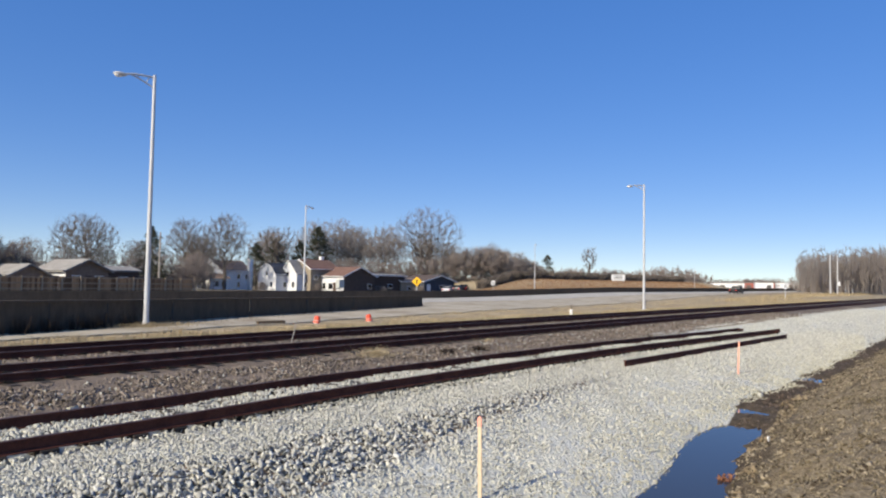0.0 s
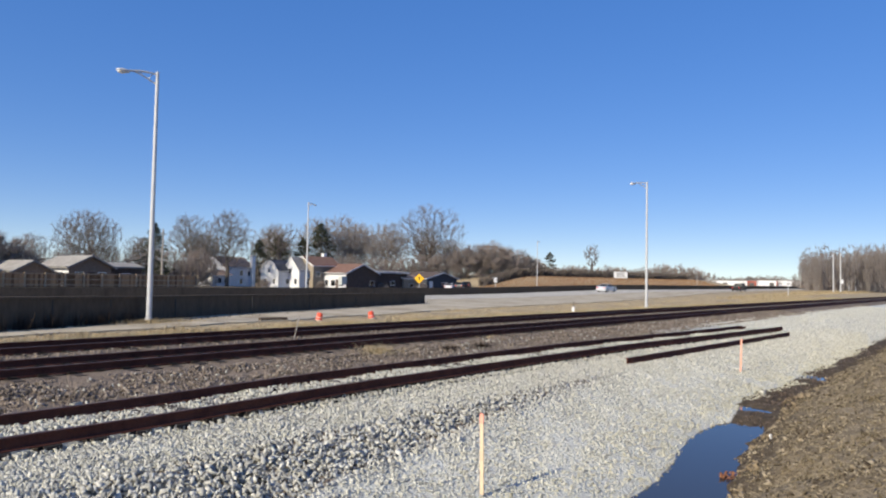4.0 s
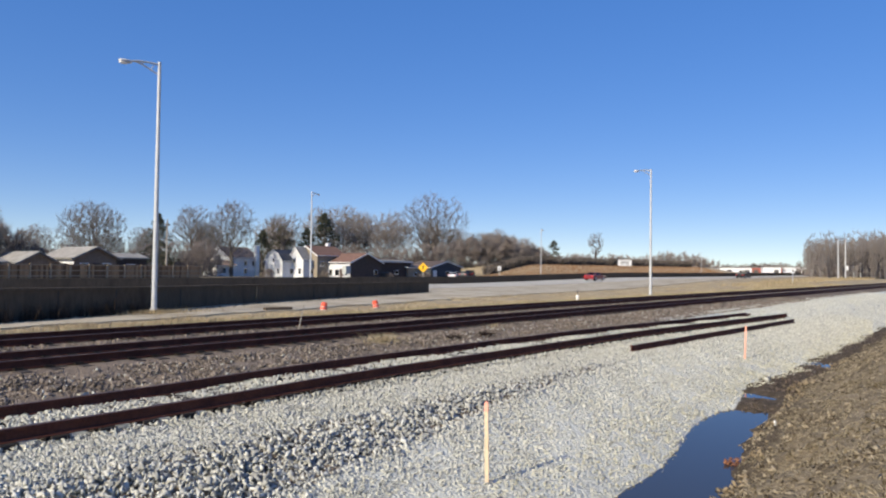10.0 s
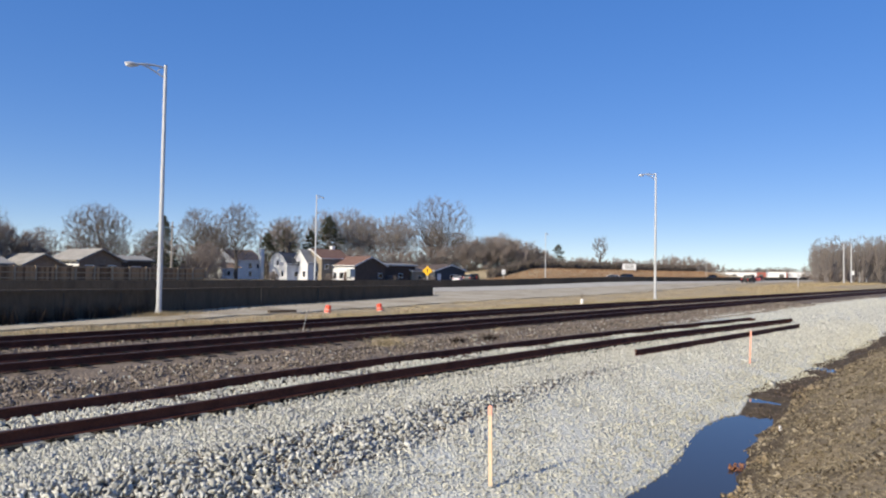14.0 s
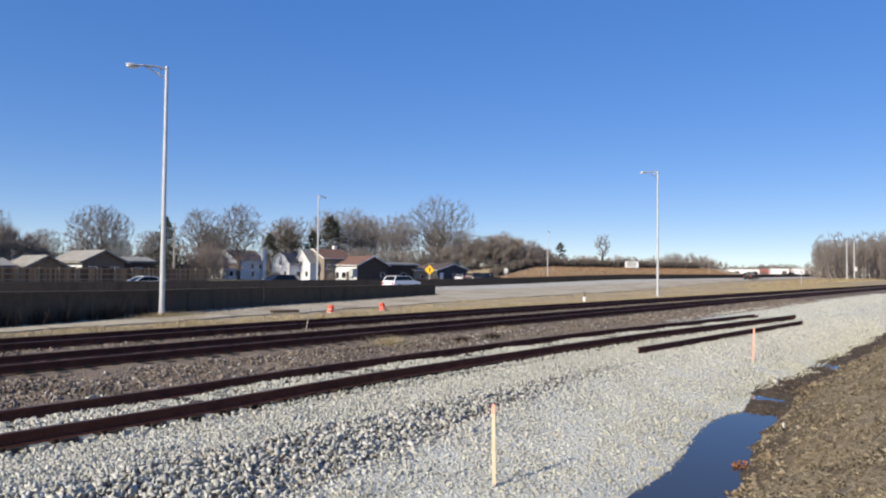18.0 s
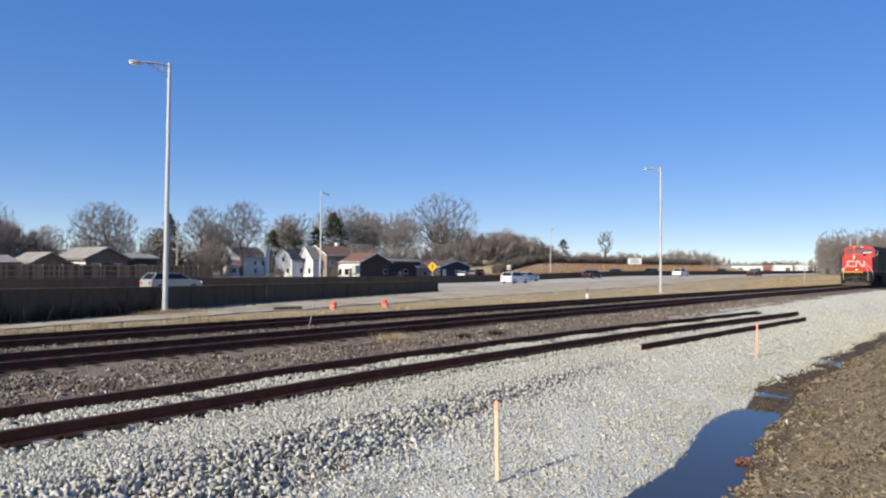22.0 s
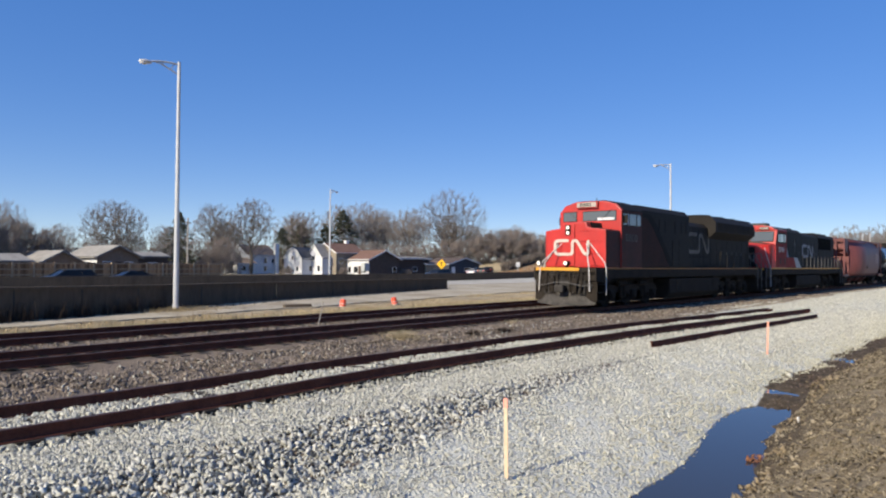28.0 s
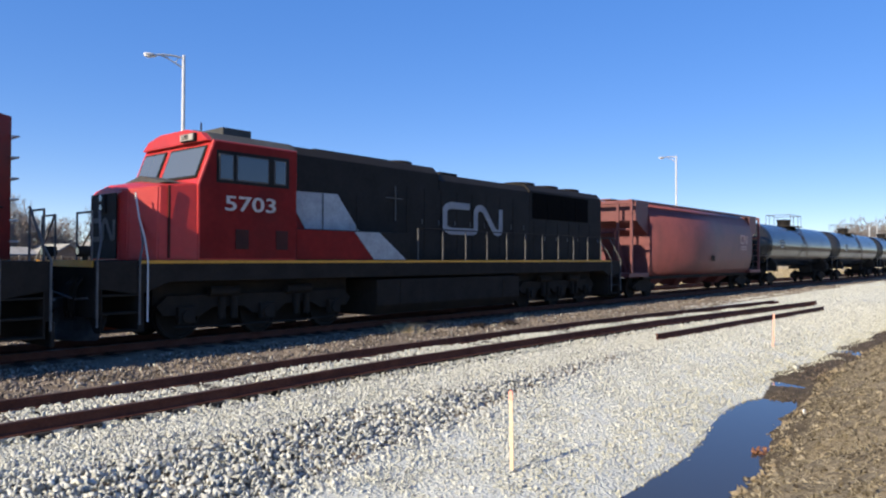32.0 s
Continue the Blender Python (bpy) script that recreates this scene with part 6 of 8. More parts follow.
def street_lamp(x, y, z, tall, turn, label):
    lamp = thing("street_lamp", x, y, z, label, "street lamp", "highway street lamps", turn=turn)
    part("pole", rod(bmesh.new(), (0, 0, -0.3), (0, 0, tall), 0.125, 14, 0.075), "steel", lamp)
    part("base", lathe(bmesh.new(), [(0.2, -0.3), (0.2, 0.03), (0.17, 0.06), (0.15, 0.3), (0.13, 0.32)], 14), "steel", lamp)
    bm = pipe(bmesh.new(), [(0.0, 0, tall - 0.12), (-0.45, 0, tall - 0.10), (-0.9, 0, tall - 0.12), (-1.3, 0, tall - 0.20)], 0.045)
    part("arm", bm, "steel", lamp)
    bm = bmesh.new()
    pipe(bm, [(0, 0, tall - 0.62), (-0.4, 0, tall - 0.42), (-0.8, 0, tall - 0.24), (-1.15, 0, tall - 0.15)], 0.036)
    rod(bm, (-0.4, 0, tall - 0.42), (-0.2, 0, tall - 0.10), 0.022, 6)
    rod(bm, (-0.8, 0, tall - 0.24), (-0.65, 0, tall - 0.10), 0.02, 6)
    part("brace", bm, "steel", lamp)
    bm = bmesh.new()
    bmesh.ops.create_uvsphere(bm, u_segments=16, v_segments=8, radius=1.0, matrix=Matrix.Translation((-1.52, 0, tall - 0.24)) @ Matrix.Diagonal((0.31, 0.15, 0.10, 1)))
    head = smooth(part("head", bm, "steel", lamp, "grey cobra-head luminaire"))
    bm = bmesh.new()
    bmesh.ops.create_uvsphere(bm, u_segments=12, v_segments=6, radius=1.0, matrix=Matrix.Translation((-1.6, 0, tall - 0.30)) @ Matrix.Diagonal((0.2, 0.12, 0.09, 1)))
    smooth(part("lens", bm, "drum_white", head))
    return lamp


lamp_a = street_lamp(17.3, 30.8, lay(17.3, 30.8), 11.83, -12, "tall galvanised street lamp in dry grass beside the track")
lamp_b = copy_thing(lamp_a, pose(63.4, 25.4, lay(63.4, 25.4), 0, 0, -35))
lamp_b["label"] = "tall galvanised street lamp at the edge of the concrete apron"
for x, y, turn, s in ((66.0, 76.0, 195, 1.08), (136.5, 80.0, 195, 0.92), (257, 84, 195, 0.66), (300, 27, -35, 1.0)):
    c = copy_thing(lamp_a, pose(x, y, lay(x, y), 0, 0, turn) @ Matrix.Scale(s, 4))
    c["label"] = "distant galvanised street lamp beyond the highway"


# ---- beyond the road: fence, houses, signs, trees ----
M.update({
    "fence": mat("weathered cedar fence board", (0.135, 0.072, 0.034), (0.44, 0.262, 0.135), 2, 0.9, per_object=0.75),
    "fence_post": mat("weathered fence timber", (0.26, 0.19, 0.12), (0.46, 0.36, 0.25), 2, 0.9),
    "siding": mat("white clapboard", (0.60, 0.61, 0.63), (0.76, 0.77, 0.78), 1, 0.7, stain=(0.42, 0.41, 0.40), stain_amount=0.5),
    "shingle": mat("grey asphalt shingle", (0.17, 0.165, 0.16), (0.30, 0.29, 0.28), 1.5, 0.9, 0, 0.01, 15, stain=(0.12, 0.115, 0.11), stain_amount=0.5),
    "shingle_grey": mat("weathered pale grey shingle", (0.24, 0.225, 0.20), (0.38, 0.36, 0.325), 1.5, 0.9, 0, 0.01, 15, stain=(0.16, 0.15, 0.13), stain_amount=0.5),
    "brown_brick": mat("mottled brown brick", (0.13, 0.094, 0.070), (0.26, 0.195, 0.148), 3, 0.9, 0, 0.006, 25),
    "shingle_tan": mat("tan asphalt shingle", (0.20, 0.13, 0.09), (0.33, 0.24, 0.17), 1.5, 0.9, 0, 0.01, 15),
    "shingle_brown": mat("red-brown shingle", (0.125, 0.068, 0.048), (0.235, 0.135, 0.098), 1.5, 0.9, 0, 0.01, 15),
    "shingle_umber": mat("dark brown shingle", (0.07, 0.05, 0.042), (0.13, 0.098, 0.082), 1.5, 0.9, 0, 0.01, 15),
    "shingle_dark": mat("charcoal shingle", (0.05, 0.05, 0.055), (0.10, 0.10, 0.105), 1.5, 0.9, 0, 0.01, 15),
    "brick": mat("dark brown brick", (0.052, 0.036, 0.029), (0.110, 0.078, 0.063), 3, 0.9, 0, 0.006, 25),
    "brick_dark": mat("dark red brick", (0.040, 0.026, 0.021), (0.085, 0.056, 0.045), 3, 0.9, 0, 0.006, 25),
    "box_grey": mat("pale grey-green cabinet paint", (0.36, 0.38, 0.36), (0.50, 0.52, 0.50), 2, 0.6),
    "tan": mat("tan brick", (0.20, 0.165, 0.125), (0.31, 0.265, 0.205), 3, 0.9, 0, 0.006, 25),
    "blue_wall": mat("slate-blue siding", (0.034, 0.038, 0.050), (0.064, 0.070, 0.088), 2, 0.8),
    "trim": mat("white trim", (0.68, 0.68, 0.67), (0.80, 0.80, 0.79), 2, 0.6),
    "bark": mat("grey-brown bark", (0.085, 0.074, 0.066), (0.21, 0.185, 0.165), 5, 0.95, 0, 0.02, 12),
    "bark_dark": mat("dark furrowed bark", (0.055, 0.047, 0.041), (0.135, 0.115, 0.10), 5, 0.95, 0, 0.02, 12),
    "bark_pale": mat("pale poplar bark", (0.15, 0.136, 0.13), (0.28, 0.257, 0.245), 3, 0.95, 0, 0.01, 12),
    "twig_pale": mat("pale grey twigs", (0.132, 0.115, 0.106), (0.287, 0.255, 0.236), 3, 0.95, per_island=0.6, spec=0.1),
    "twig": mat("bare winter twigs", (0.161, 0.140, 0.128), (0.391, 0.345, 0.313), 3, 0.95, per_island=0.6, spec=0.1),
    "twig_dark": mat("dark bare twigs", (0.109, 0.092, 0.082), (0.287, 0.247, 0.218), 3, 0.95, per_island=0.6, spec=0.1),
    "twig_red": mat("brown thicket twigs", (0.150, 0.126, 0.112), (0.375, 0.322, 0.290), 3, 0.95, per_island=0.6, spec=0.1),
    "needle": mat("dark conifer needles", (0.030, 0.035, 0.024), (0.100, 0.100, 0.066), 3, 0.85, per_island=0.7, spec=0.2),
    "post": mat("silvered wooden utility pole", (0.24, 0.21, 0.18), (0.40, 0.36, 0.32), 3, 0.9),
    "hedge": mat("dark dormant hedge", (0.065, 0.054, 0.046), (0.17, 0.142, 0.122), 2, 0.95, per_island=0.6),
    "berm": mat("orange-brown dormant grass bank", (0.20, 0.115, 0.062), (0.33, 0.205, 0.115), 0.4, 0.95, per_island=0.6),
    "sign_white": mat("white sign sheet", (0.62, 0.63, 0.64), (0.74, 0.75, 0.76), 2, 0.6),
    "car_white": mat("white car paint", (0.72, 0.73, 0.74), (0.80, 0.80, 0.81), 1, 0.25),
    "car_silver": mat("silver car paint", (0.48, 0.51, 0.54), (0.60, 0.62, 0.65), 1, 0.3, 0.15),
    "car_red": mat("dark red car paint", (0.15, 0.012, 0.014), (0.22, 0.018, 0.02), 1, 0.3),
    "car_taupe": mat("pale grey-green car paint", (0.24, 0.27, 0.255), (0.32, 0.35, 0.33), 1, 0.3),
    "car_black": mat("black car paint", (0.008, 0.008, 0.009), (0.018, 0.018, 0.02), 1, 0.4, spec=0.3),
    "car_grey": mat("dark grey car paint", (0.045, 0.047, 0.05), (0.08, 0.082, 0.085), 1, 0.25),
    "car_blue": mat("pale blue car paint", (0.12, 0.155, 0.22), (0.18, 0.22, 0.29), 1, 0.25),
    "car_pale": mat("pale blue-grey car paint", (0.30, 0.38, 0.47), (0.40, 0.48, 0.57), 1, 0.3),
    "car_glass": mat("tinted car glass", (0.010, 0.011, 0.012), (0.016, 0.017, 0.018), 1, 0.25, spec=0.3),
    "tyre": mat("tyre rubber", (0.012, 0.012, 0.012), (0.03, 0.03, 0.03), 6, 0.9),
    "tail": mat("red tail lamp", (0.45, 0.01, 0.01), (0.6, 0.02, 0.02), 4, 0.3),
    "clad": mat("pale metal cladding", (0.62, 0.63, 0.64), (0.76, 0.77, 0.78), 0.3, 0.6),
    "red_clad": mat("red metal cladding", (0.28, 0.08, 0.06), (0.38, 0.12, 0.09), 0.3, 0.7),
})

# wooden fence along the yards
fence = thing("fence", 0, 95, 0, "weathered brown board fence with pale posts along the yards", "fence")
bm = box(bmesh.new(), -0.145, 0.145, -0.012, 0.012, 0, 1.9, 0.0)
board_mesh = bpy.data.meshes.new("board")
bm.to_mesh(board_mesh)
bm.free()
board_mesh.materials.append(M["fence"])
rnd = random.Random(5)
for i in range(150):
    x = 15.0 + i * 0.305
    piece("board", board_mesh, fence, pose(x, 0, lay(x, 95) - 0.02 + rnd.uniform(-0.03, 0.03), 0, rnd.uniform(-0.5, 0.5), 0))
for i in range(20):
    x = 15.0 + i * 2.42
    part("post", boxed(x - 0.1, x + 0.1, -0.16, -0.015, lay(x, 95) - 0.2, lay(x, 95) + 1.96, 0.01), "fence_post", fence)
for z in (0.3, 1.0, 1.72):
    part("fence_rail", boxed(14.9, 61.0, -0.085, -0.014, lay(40, 95) + z, lay(40, 95) + z + 0.12), "fence_post", fence)


def house(x0, x1, y0, y1, eave, ridge, wall, roof, label, axis="x", front=(), left=(), doors=(), left_doors=(), chimney=None, over=0.35, gambrel=False, porch=None, edge="trim"):
    """A house square to the road. Heights are above the rails; axis tells which way the ridge runs.
    front and left list windows (place, sill, width, height) on the walls towards the road and towards the west."""
    x, y = (x0 + x1) / 2, (y0 + y1) / 2
    g = lay(x, y0)
    h = thing("house", x, y, g, label, "house", "houses")
    w, d, eave, ridge = (x1 - x0) / 2, (y1 - y0) / 2, eave - g, ridge - g
    span = d if axis == "x" else w
    run, ax = (w, "x") if axis == "x" else (d, "y")
    knee = (0.62 * span, eave + 0.62 * (ridge - eave))
    half = [(span, eave), knee, (0, ridge)] if gambrel else [(span, eave), (0, ridge)]
    outline = [(-p, q - 0.05) for p, q in half] + [(p, q - 0.05) for p, q in half[-2::-1]]
    part("wall", slab([(-span, -0.6)] + outline + [(span, -0.6)], -run, run, ax), wall, h)
    lip = 0.25 if gambrel else over
    for s in (-1, 1):
        for (p0, q0), (p1, q1) in zip(half, half[1:]):
            if p0 == span:
                k = (q1 - q0) / (p1 - p0)
                p0, q0 = span + lip, q0 + k * lip
            part("roof", slab([(s * p0, q0), (s * p1, q1), (s * p1, q1 + 0.15), (s * p0, q0 + 0.15)], -run - over, run + over, ax), roof, h)
            for e in (-1, 1):
                lo, hi = sorted((e * (run + over + 0.005), e * (run + over + 0.04)))
                part("fascia", slab([(s * p0, q0 - 0.1), (s * p1, q1 - 0.1), (s * p1, q1 + 0.14), (s * p0, q0 + 0.14)], lo, hi, ax), edge, h)
    for s in (-1, 1):
        if ax == "x":
            part("gutter", boxed(-run - over, run + over, s * (span + lip) - 0.07, s * (span + lip) + 0.07, eave - 0.16, eave - 0.02), edge, h)
        else:
            part("gutter", boxed(s * (span + lip) - 0.07, s * (span + lip) + 0.07, -run - over, run + over, eave - 0.16, eave - 0.02), edge, h)
    if porch:
        part("porch_wall", boxed(-w - 0.04, -w - 0.002, -d + 0.1, d - 0.1, -0.1, eave - 0.25), porch, h)
    for wx, wz, ww, wh in front:
        win = part("window", boxed(wx - ww / 2, wx + ww / 2, -d - 0.06, -d + 0.02, wz, wz + wh), "trim", h)
        part("pane", boxed(wx - ww / 2 + 0.08, wx + ww / 2 - 0.08, -d - 0.075, -d - 0.055, wz + 0.08, wz + wh - 0.08), "dark_glass", win)
    for wy, wz, ww, wh in left:
        win = part("window", boxed(-w - 0.06, -w + 0.02, wy - ww / 2, wy + ww / 2, wz, wz + wh), "trim", h)
        part("pane", boxed(-w - 0.075, -w - 0.055, wy - ww / 2 + 0.08, wy + ww / 2 - 0.08, wz + 0.08, wz + wh - 0.08), "dark_glass", win)
    for dx, dw, dh, m in doors:
        part("door", boxed(dx - dw / 2, dx + dw / 2, -d - 0.06, -d + 0.02, -0.1, dh), m, h)
    for dy, dw, dh, m in left_doors:
        part("door", boxed(-w - 0.06, -w + 0.02, dy - dw / 2, dy + dw / 2, -0.1, dh), m, h)
    if chimney:
        cx, cy, top, m = chimney
        c = part("chimney", boxed(cx - 0.4, cx + 0.4, cy - 0.4, cy + 0.4, 0, top - g, 0.02), m, h)
        part("chimney_cap", boxed(cx - 0.48, cx + 0.48, cy - 0.48, cy + 0.48, top - g, top - g + 0.12), m, c)
    return h


house(45.2, 51.2, 102, 112, 2.75, 4.25, "brown_brick", "shingle_grey", "low tan brick bungalow with grey gable roof behind the fence", "y", front=[(-1.6, 1.0, 1.2, 1.1), (1.6, 1.0, 1.2, 1.1)], left=[(-2.5, 1.0, 1.6, 1.1), (2.4, 1.0, 1.4, 1.1)], doors=[(0.1, 0.95, 2.1, "brick")], over=0.6, edge="shingle", porch="siding")
house(52.0, 57.0, 104, 110, 2.8, 3.4, "brick", "shingle_grey", "flat grey-roofed extension beside the bungalow", front=[(0, 0.9, 1.4, 1.1)], edge="shingle")
house(39.5, 44.6, 106, 116, 2.0, 3.4, "brown_brick", "shingle_grey", "grey-roofed bungalow behind the fence", "y", front=[(-1, 0.9, 1.2, 0.9)], left=[(0, 0.9, 1.4, 0.9)], over=0.6, edge="shingle")
house(29.5, 37.5, 106, 114, 2.0, 2.9, "brick", "shingle_grey", "low grey-roofed brick house behind the fence", front=[(-2, 0.7, 1.5, 0.9), (2, 0.7, 1.5, 0.9)], over=0.5, edge="shingle")
house(86.5, 93.4, 125, 132, 3.6, 5.7, "siding", "shingle_tan", "white clapboard house with tan shingle roof among bare trees", front=[(0.6, 2.2, 0.9, 1.2), (0.6, 0.5, 0.8, 1.2), (2.6, 2.2, 0.8, 1.1)], left=[(0, 1.0, 0.9, 1.2), (0, 3.2, 0.8, 0.9)], chimney=(3.2, -3.9, 6.0, "trim"))
house(82.5, 86.6, 123, 128, 1.9, 2.8, "trim", "shingle_tan", "white porch wing of the clapboard house", front=[(-0.6, 0.6, 0.9, 1.1), (0.9, 0.6, 0.9, 1.1)])
house(94.2, 99.0, 117.3, 123.2, 3.0, 5.2, "siding", "shingle_dark", "white gambrel-roofed house with dark attic window", "x", left=[(0, 3.1, 0.7, 1.0), (-1.6, 0.7, 0.8, 1.2), (1.4, 0.7, 0.8, 1.2)], front=[(0, 0.7, 1.0, 1.2)], over=0.2, gambrel=True)
house(97.0, 101.4, 114.0, 119.0, 3.2, 5.9, "siding", "shingle", "white steep-roofed house with grey shingle roof", "x", left=[(0.4, 3.0, 0.8, 1.1), (-1.4, 0.7, 0.9, 1.3), (1.4, 0.7, 0.9, 1.3)], front=[(0, 0.8, 1.0, 1.2)], over=0.25)
house(99.6, 107.5, 112.6, 119.5, 4.25, 6.2, "tan", "shingle_brown", "two-storey tan house with red-brown roof and white-framed windows", "x", left=[(-1.6, 2.4, 1.5, 1.2), (1.4, 2.4, 1.5, 1.2), (-1.6, 0.4, 1.3, 1.3), (1.5, 0.4, 1.3, 1.3)], front=[(-2.6, 2.4, 1.3, 1.1), (0.2, 2.4, 1.3, 1.1)], chimney=(3.0, 1.0, 7.0, "trim"))
house(102.7, 111.9, 105.8, 112.9, 2.85, 4.7, "brick", "shingle_brown", "dark brick ranch house with red-brown gable roof and white trim", "y", front=[(3.0, 0.7, 1.3, 1.1)], left=[(-2.0, 0.5, 1.4, 1.4), (0.4, 0.5, 1.4, 1.4), (2.4, 0.5, 1.0, 1.4)], left_doors=[(-0.8, 0.9, 2.0, "brick")], over=0.5, porch="siding")
house(112.4, 123.2, 107.0, 113.0, 3.15, 3.45, "brick_dark", "shingle", "low dark brick wing with a long white fascia", front=[(0.5, 0.8, 1.5, 1.0)], over=0.5)
house(127.5, 139.3, 104.5, 112, 2.0, 3.4, "blue_wall", "shingle_umber", "slate-blue house with dark brown roof and white trim", "y", front=[(1.0, 0.5, 2.4, 0.8), (4.2, 0.5, 1.2, 0.8)], doors=[(-4.3, 1.3, 1.5, "trim")], over=0.5)
house(121.6, 127.0, 106.5, 111, 1.9, 2.6, "tan", "shingle_tan", "tan carport wing beside the blue house", front=[(0, 0.5, 1.2, 0.8)], left=[(0, 0.5, 1.2, 0.8)])


# transformer box, warning sign, road signs, billboard
tb = thing("utility_box", 96.4, 100.4, lay(96.4, 100.4), "pale green metal utility box on a post", "utility box")
part("cabinet", boxed(-0.7, 0.7, -0.5, 0.5, 0.9, 2.55, 0.06), "box_grey", tb)
part("cabinet_door", boxed(-0.6, 0.6, -0.53, -0.505, 1.0, 2.45), "box_grey", tb)
for s in (-0.5, 0.5):
    part("leg", rod(bmesh.new(), (s, 0, -0.2), (s, 0, 1.0), 0.09, 8), "steel", tb)


def diamond_sign(x, y, label):
    s = thing("warning_sign", x, y, lay(x, y), label, "road sign", turn=-52)
    part("post", boxed(-0.06, 0.06, -0.04, 0.04, -0.3, 2.2), "steel", s)
    r = 0.86
    part("plate", slab([(0, 2.35 - r), (r, 2.35), (0, 2.35 + r), (-r, 2.35)], -0.07, -0.045), "sign_yellow", s, "yellow diamond plate with black symbol")
    part("symbol", ribbon([(0, 1.98), (0, 2.55)], 0.16, "xz", -0.08, 0.006), "sign_black", s)
    part("symbol_head", slab([(-0.22, 2.48), (0.22, 2.48), (0, 2.78)], -0.082, -0.074), "sign_black", s)
    return s


diamond_sign(93.1, 78, "yellow diamond warning sign beside the far carriageway")
for x, y, w, h, z, m in ((122.8, 82, 0.75, 0.95, 2.0, "sign_white"), (214.5, 94.6, 4.4, 2.0, 0.35, "sign_white"), (122.5, 25.6, 0.6, 0.9, 1.6, "sign_white")):
    sg = thing("road_sign", x, y, lay(x, y), "white rectangular sign with faded print on a steel post" if w < 2 else "large pale roadside board on two posts", "road sign", turn=-52)
    for p in ((0,) if w < 2 else (-1.8, 1.8)):
        part("post", boxed(p - 0.05, p + 0.05, -0.03, 0.05, -0.4, z + 0.1), "steel", sg)
    part("plate", boxed(-w / 2, w / 2, -0.06, -0.035, z, z + h), m, sg)
    for k in range(2 if w < 2 else 3):
        part("print_bar", boxed(-w * 0.32, w * 0.32, -0.068, -0.062, z + h * (0.22 + 0.25 * k), z + h * (0.33 + 0.25 * k)), "rail_grey", sg)


def utility_pole(x, y, tall, label, arm=True, box_on=False, wood="post"):
    p = thing("utility_pole", x, y, lay(x, y), label, "utility pole", "utility poles", turn=40)
    part("pole", rod(bmesh.new(), (0, 0, -0.5), (0, 0, tall), 0.17, 10, 0.11), wood, p)
    if arm:
        part("crossarm", boxed(-1.2, 1.2, -0.06, 0.06, tall - 0.9, tall - 0.78), "post", p)
        for s in (-1.1, -0.5, 0.5, 1.1):
            part("insulator", rod(bmesh.new(), (s, 0, tall - 0.78), (s, 0, tall - 0.6), 0.05, 8), "rail_grey", p)
    if box_on:
        part("meter_box", boxed(-0.45, 0.45, -0.5, -0.15, 2.2, 3.3, 0.04), "sign_white", p)
    return p


utility_pole(58.6, 101, 9.0, "weathered wooden utility pole with crossarm behind the fence")
utility_pole(60.5, 128, 9.5, "distant wooden utility pole among the trees")
for x, y, tall, b in ((191.3, 30, 9.6, False), (201.7, 30, 10.0, True), (215, 30, 10.4, False), (226.8, 30, 10.9, True)):
    utility_pole(x, y, tall, "pale pole with a white box beside the line" if b else "pale bare pole beside the line", False, b, "steel")


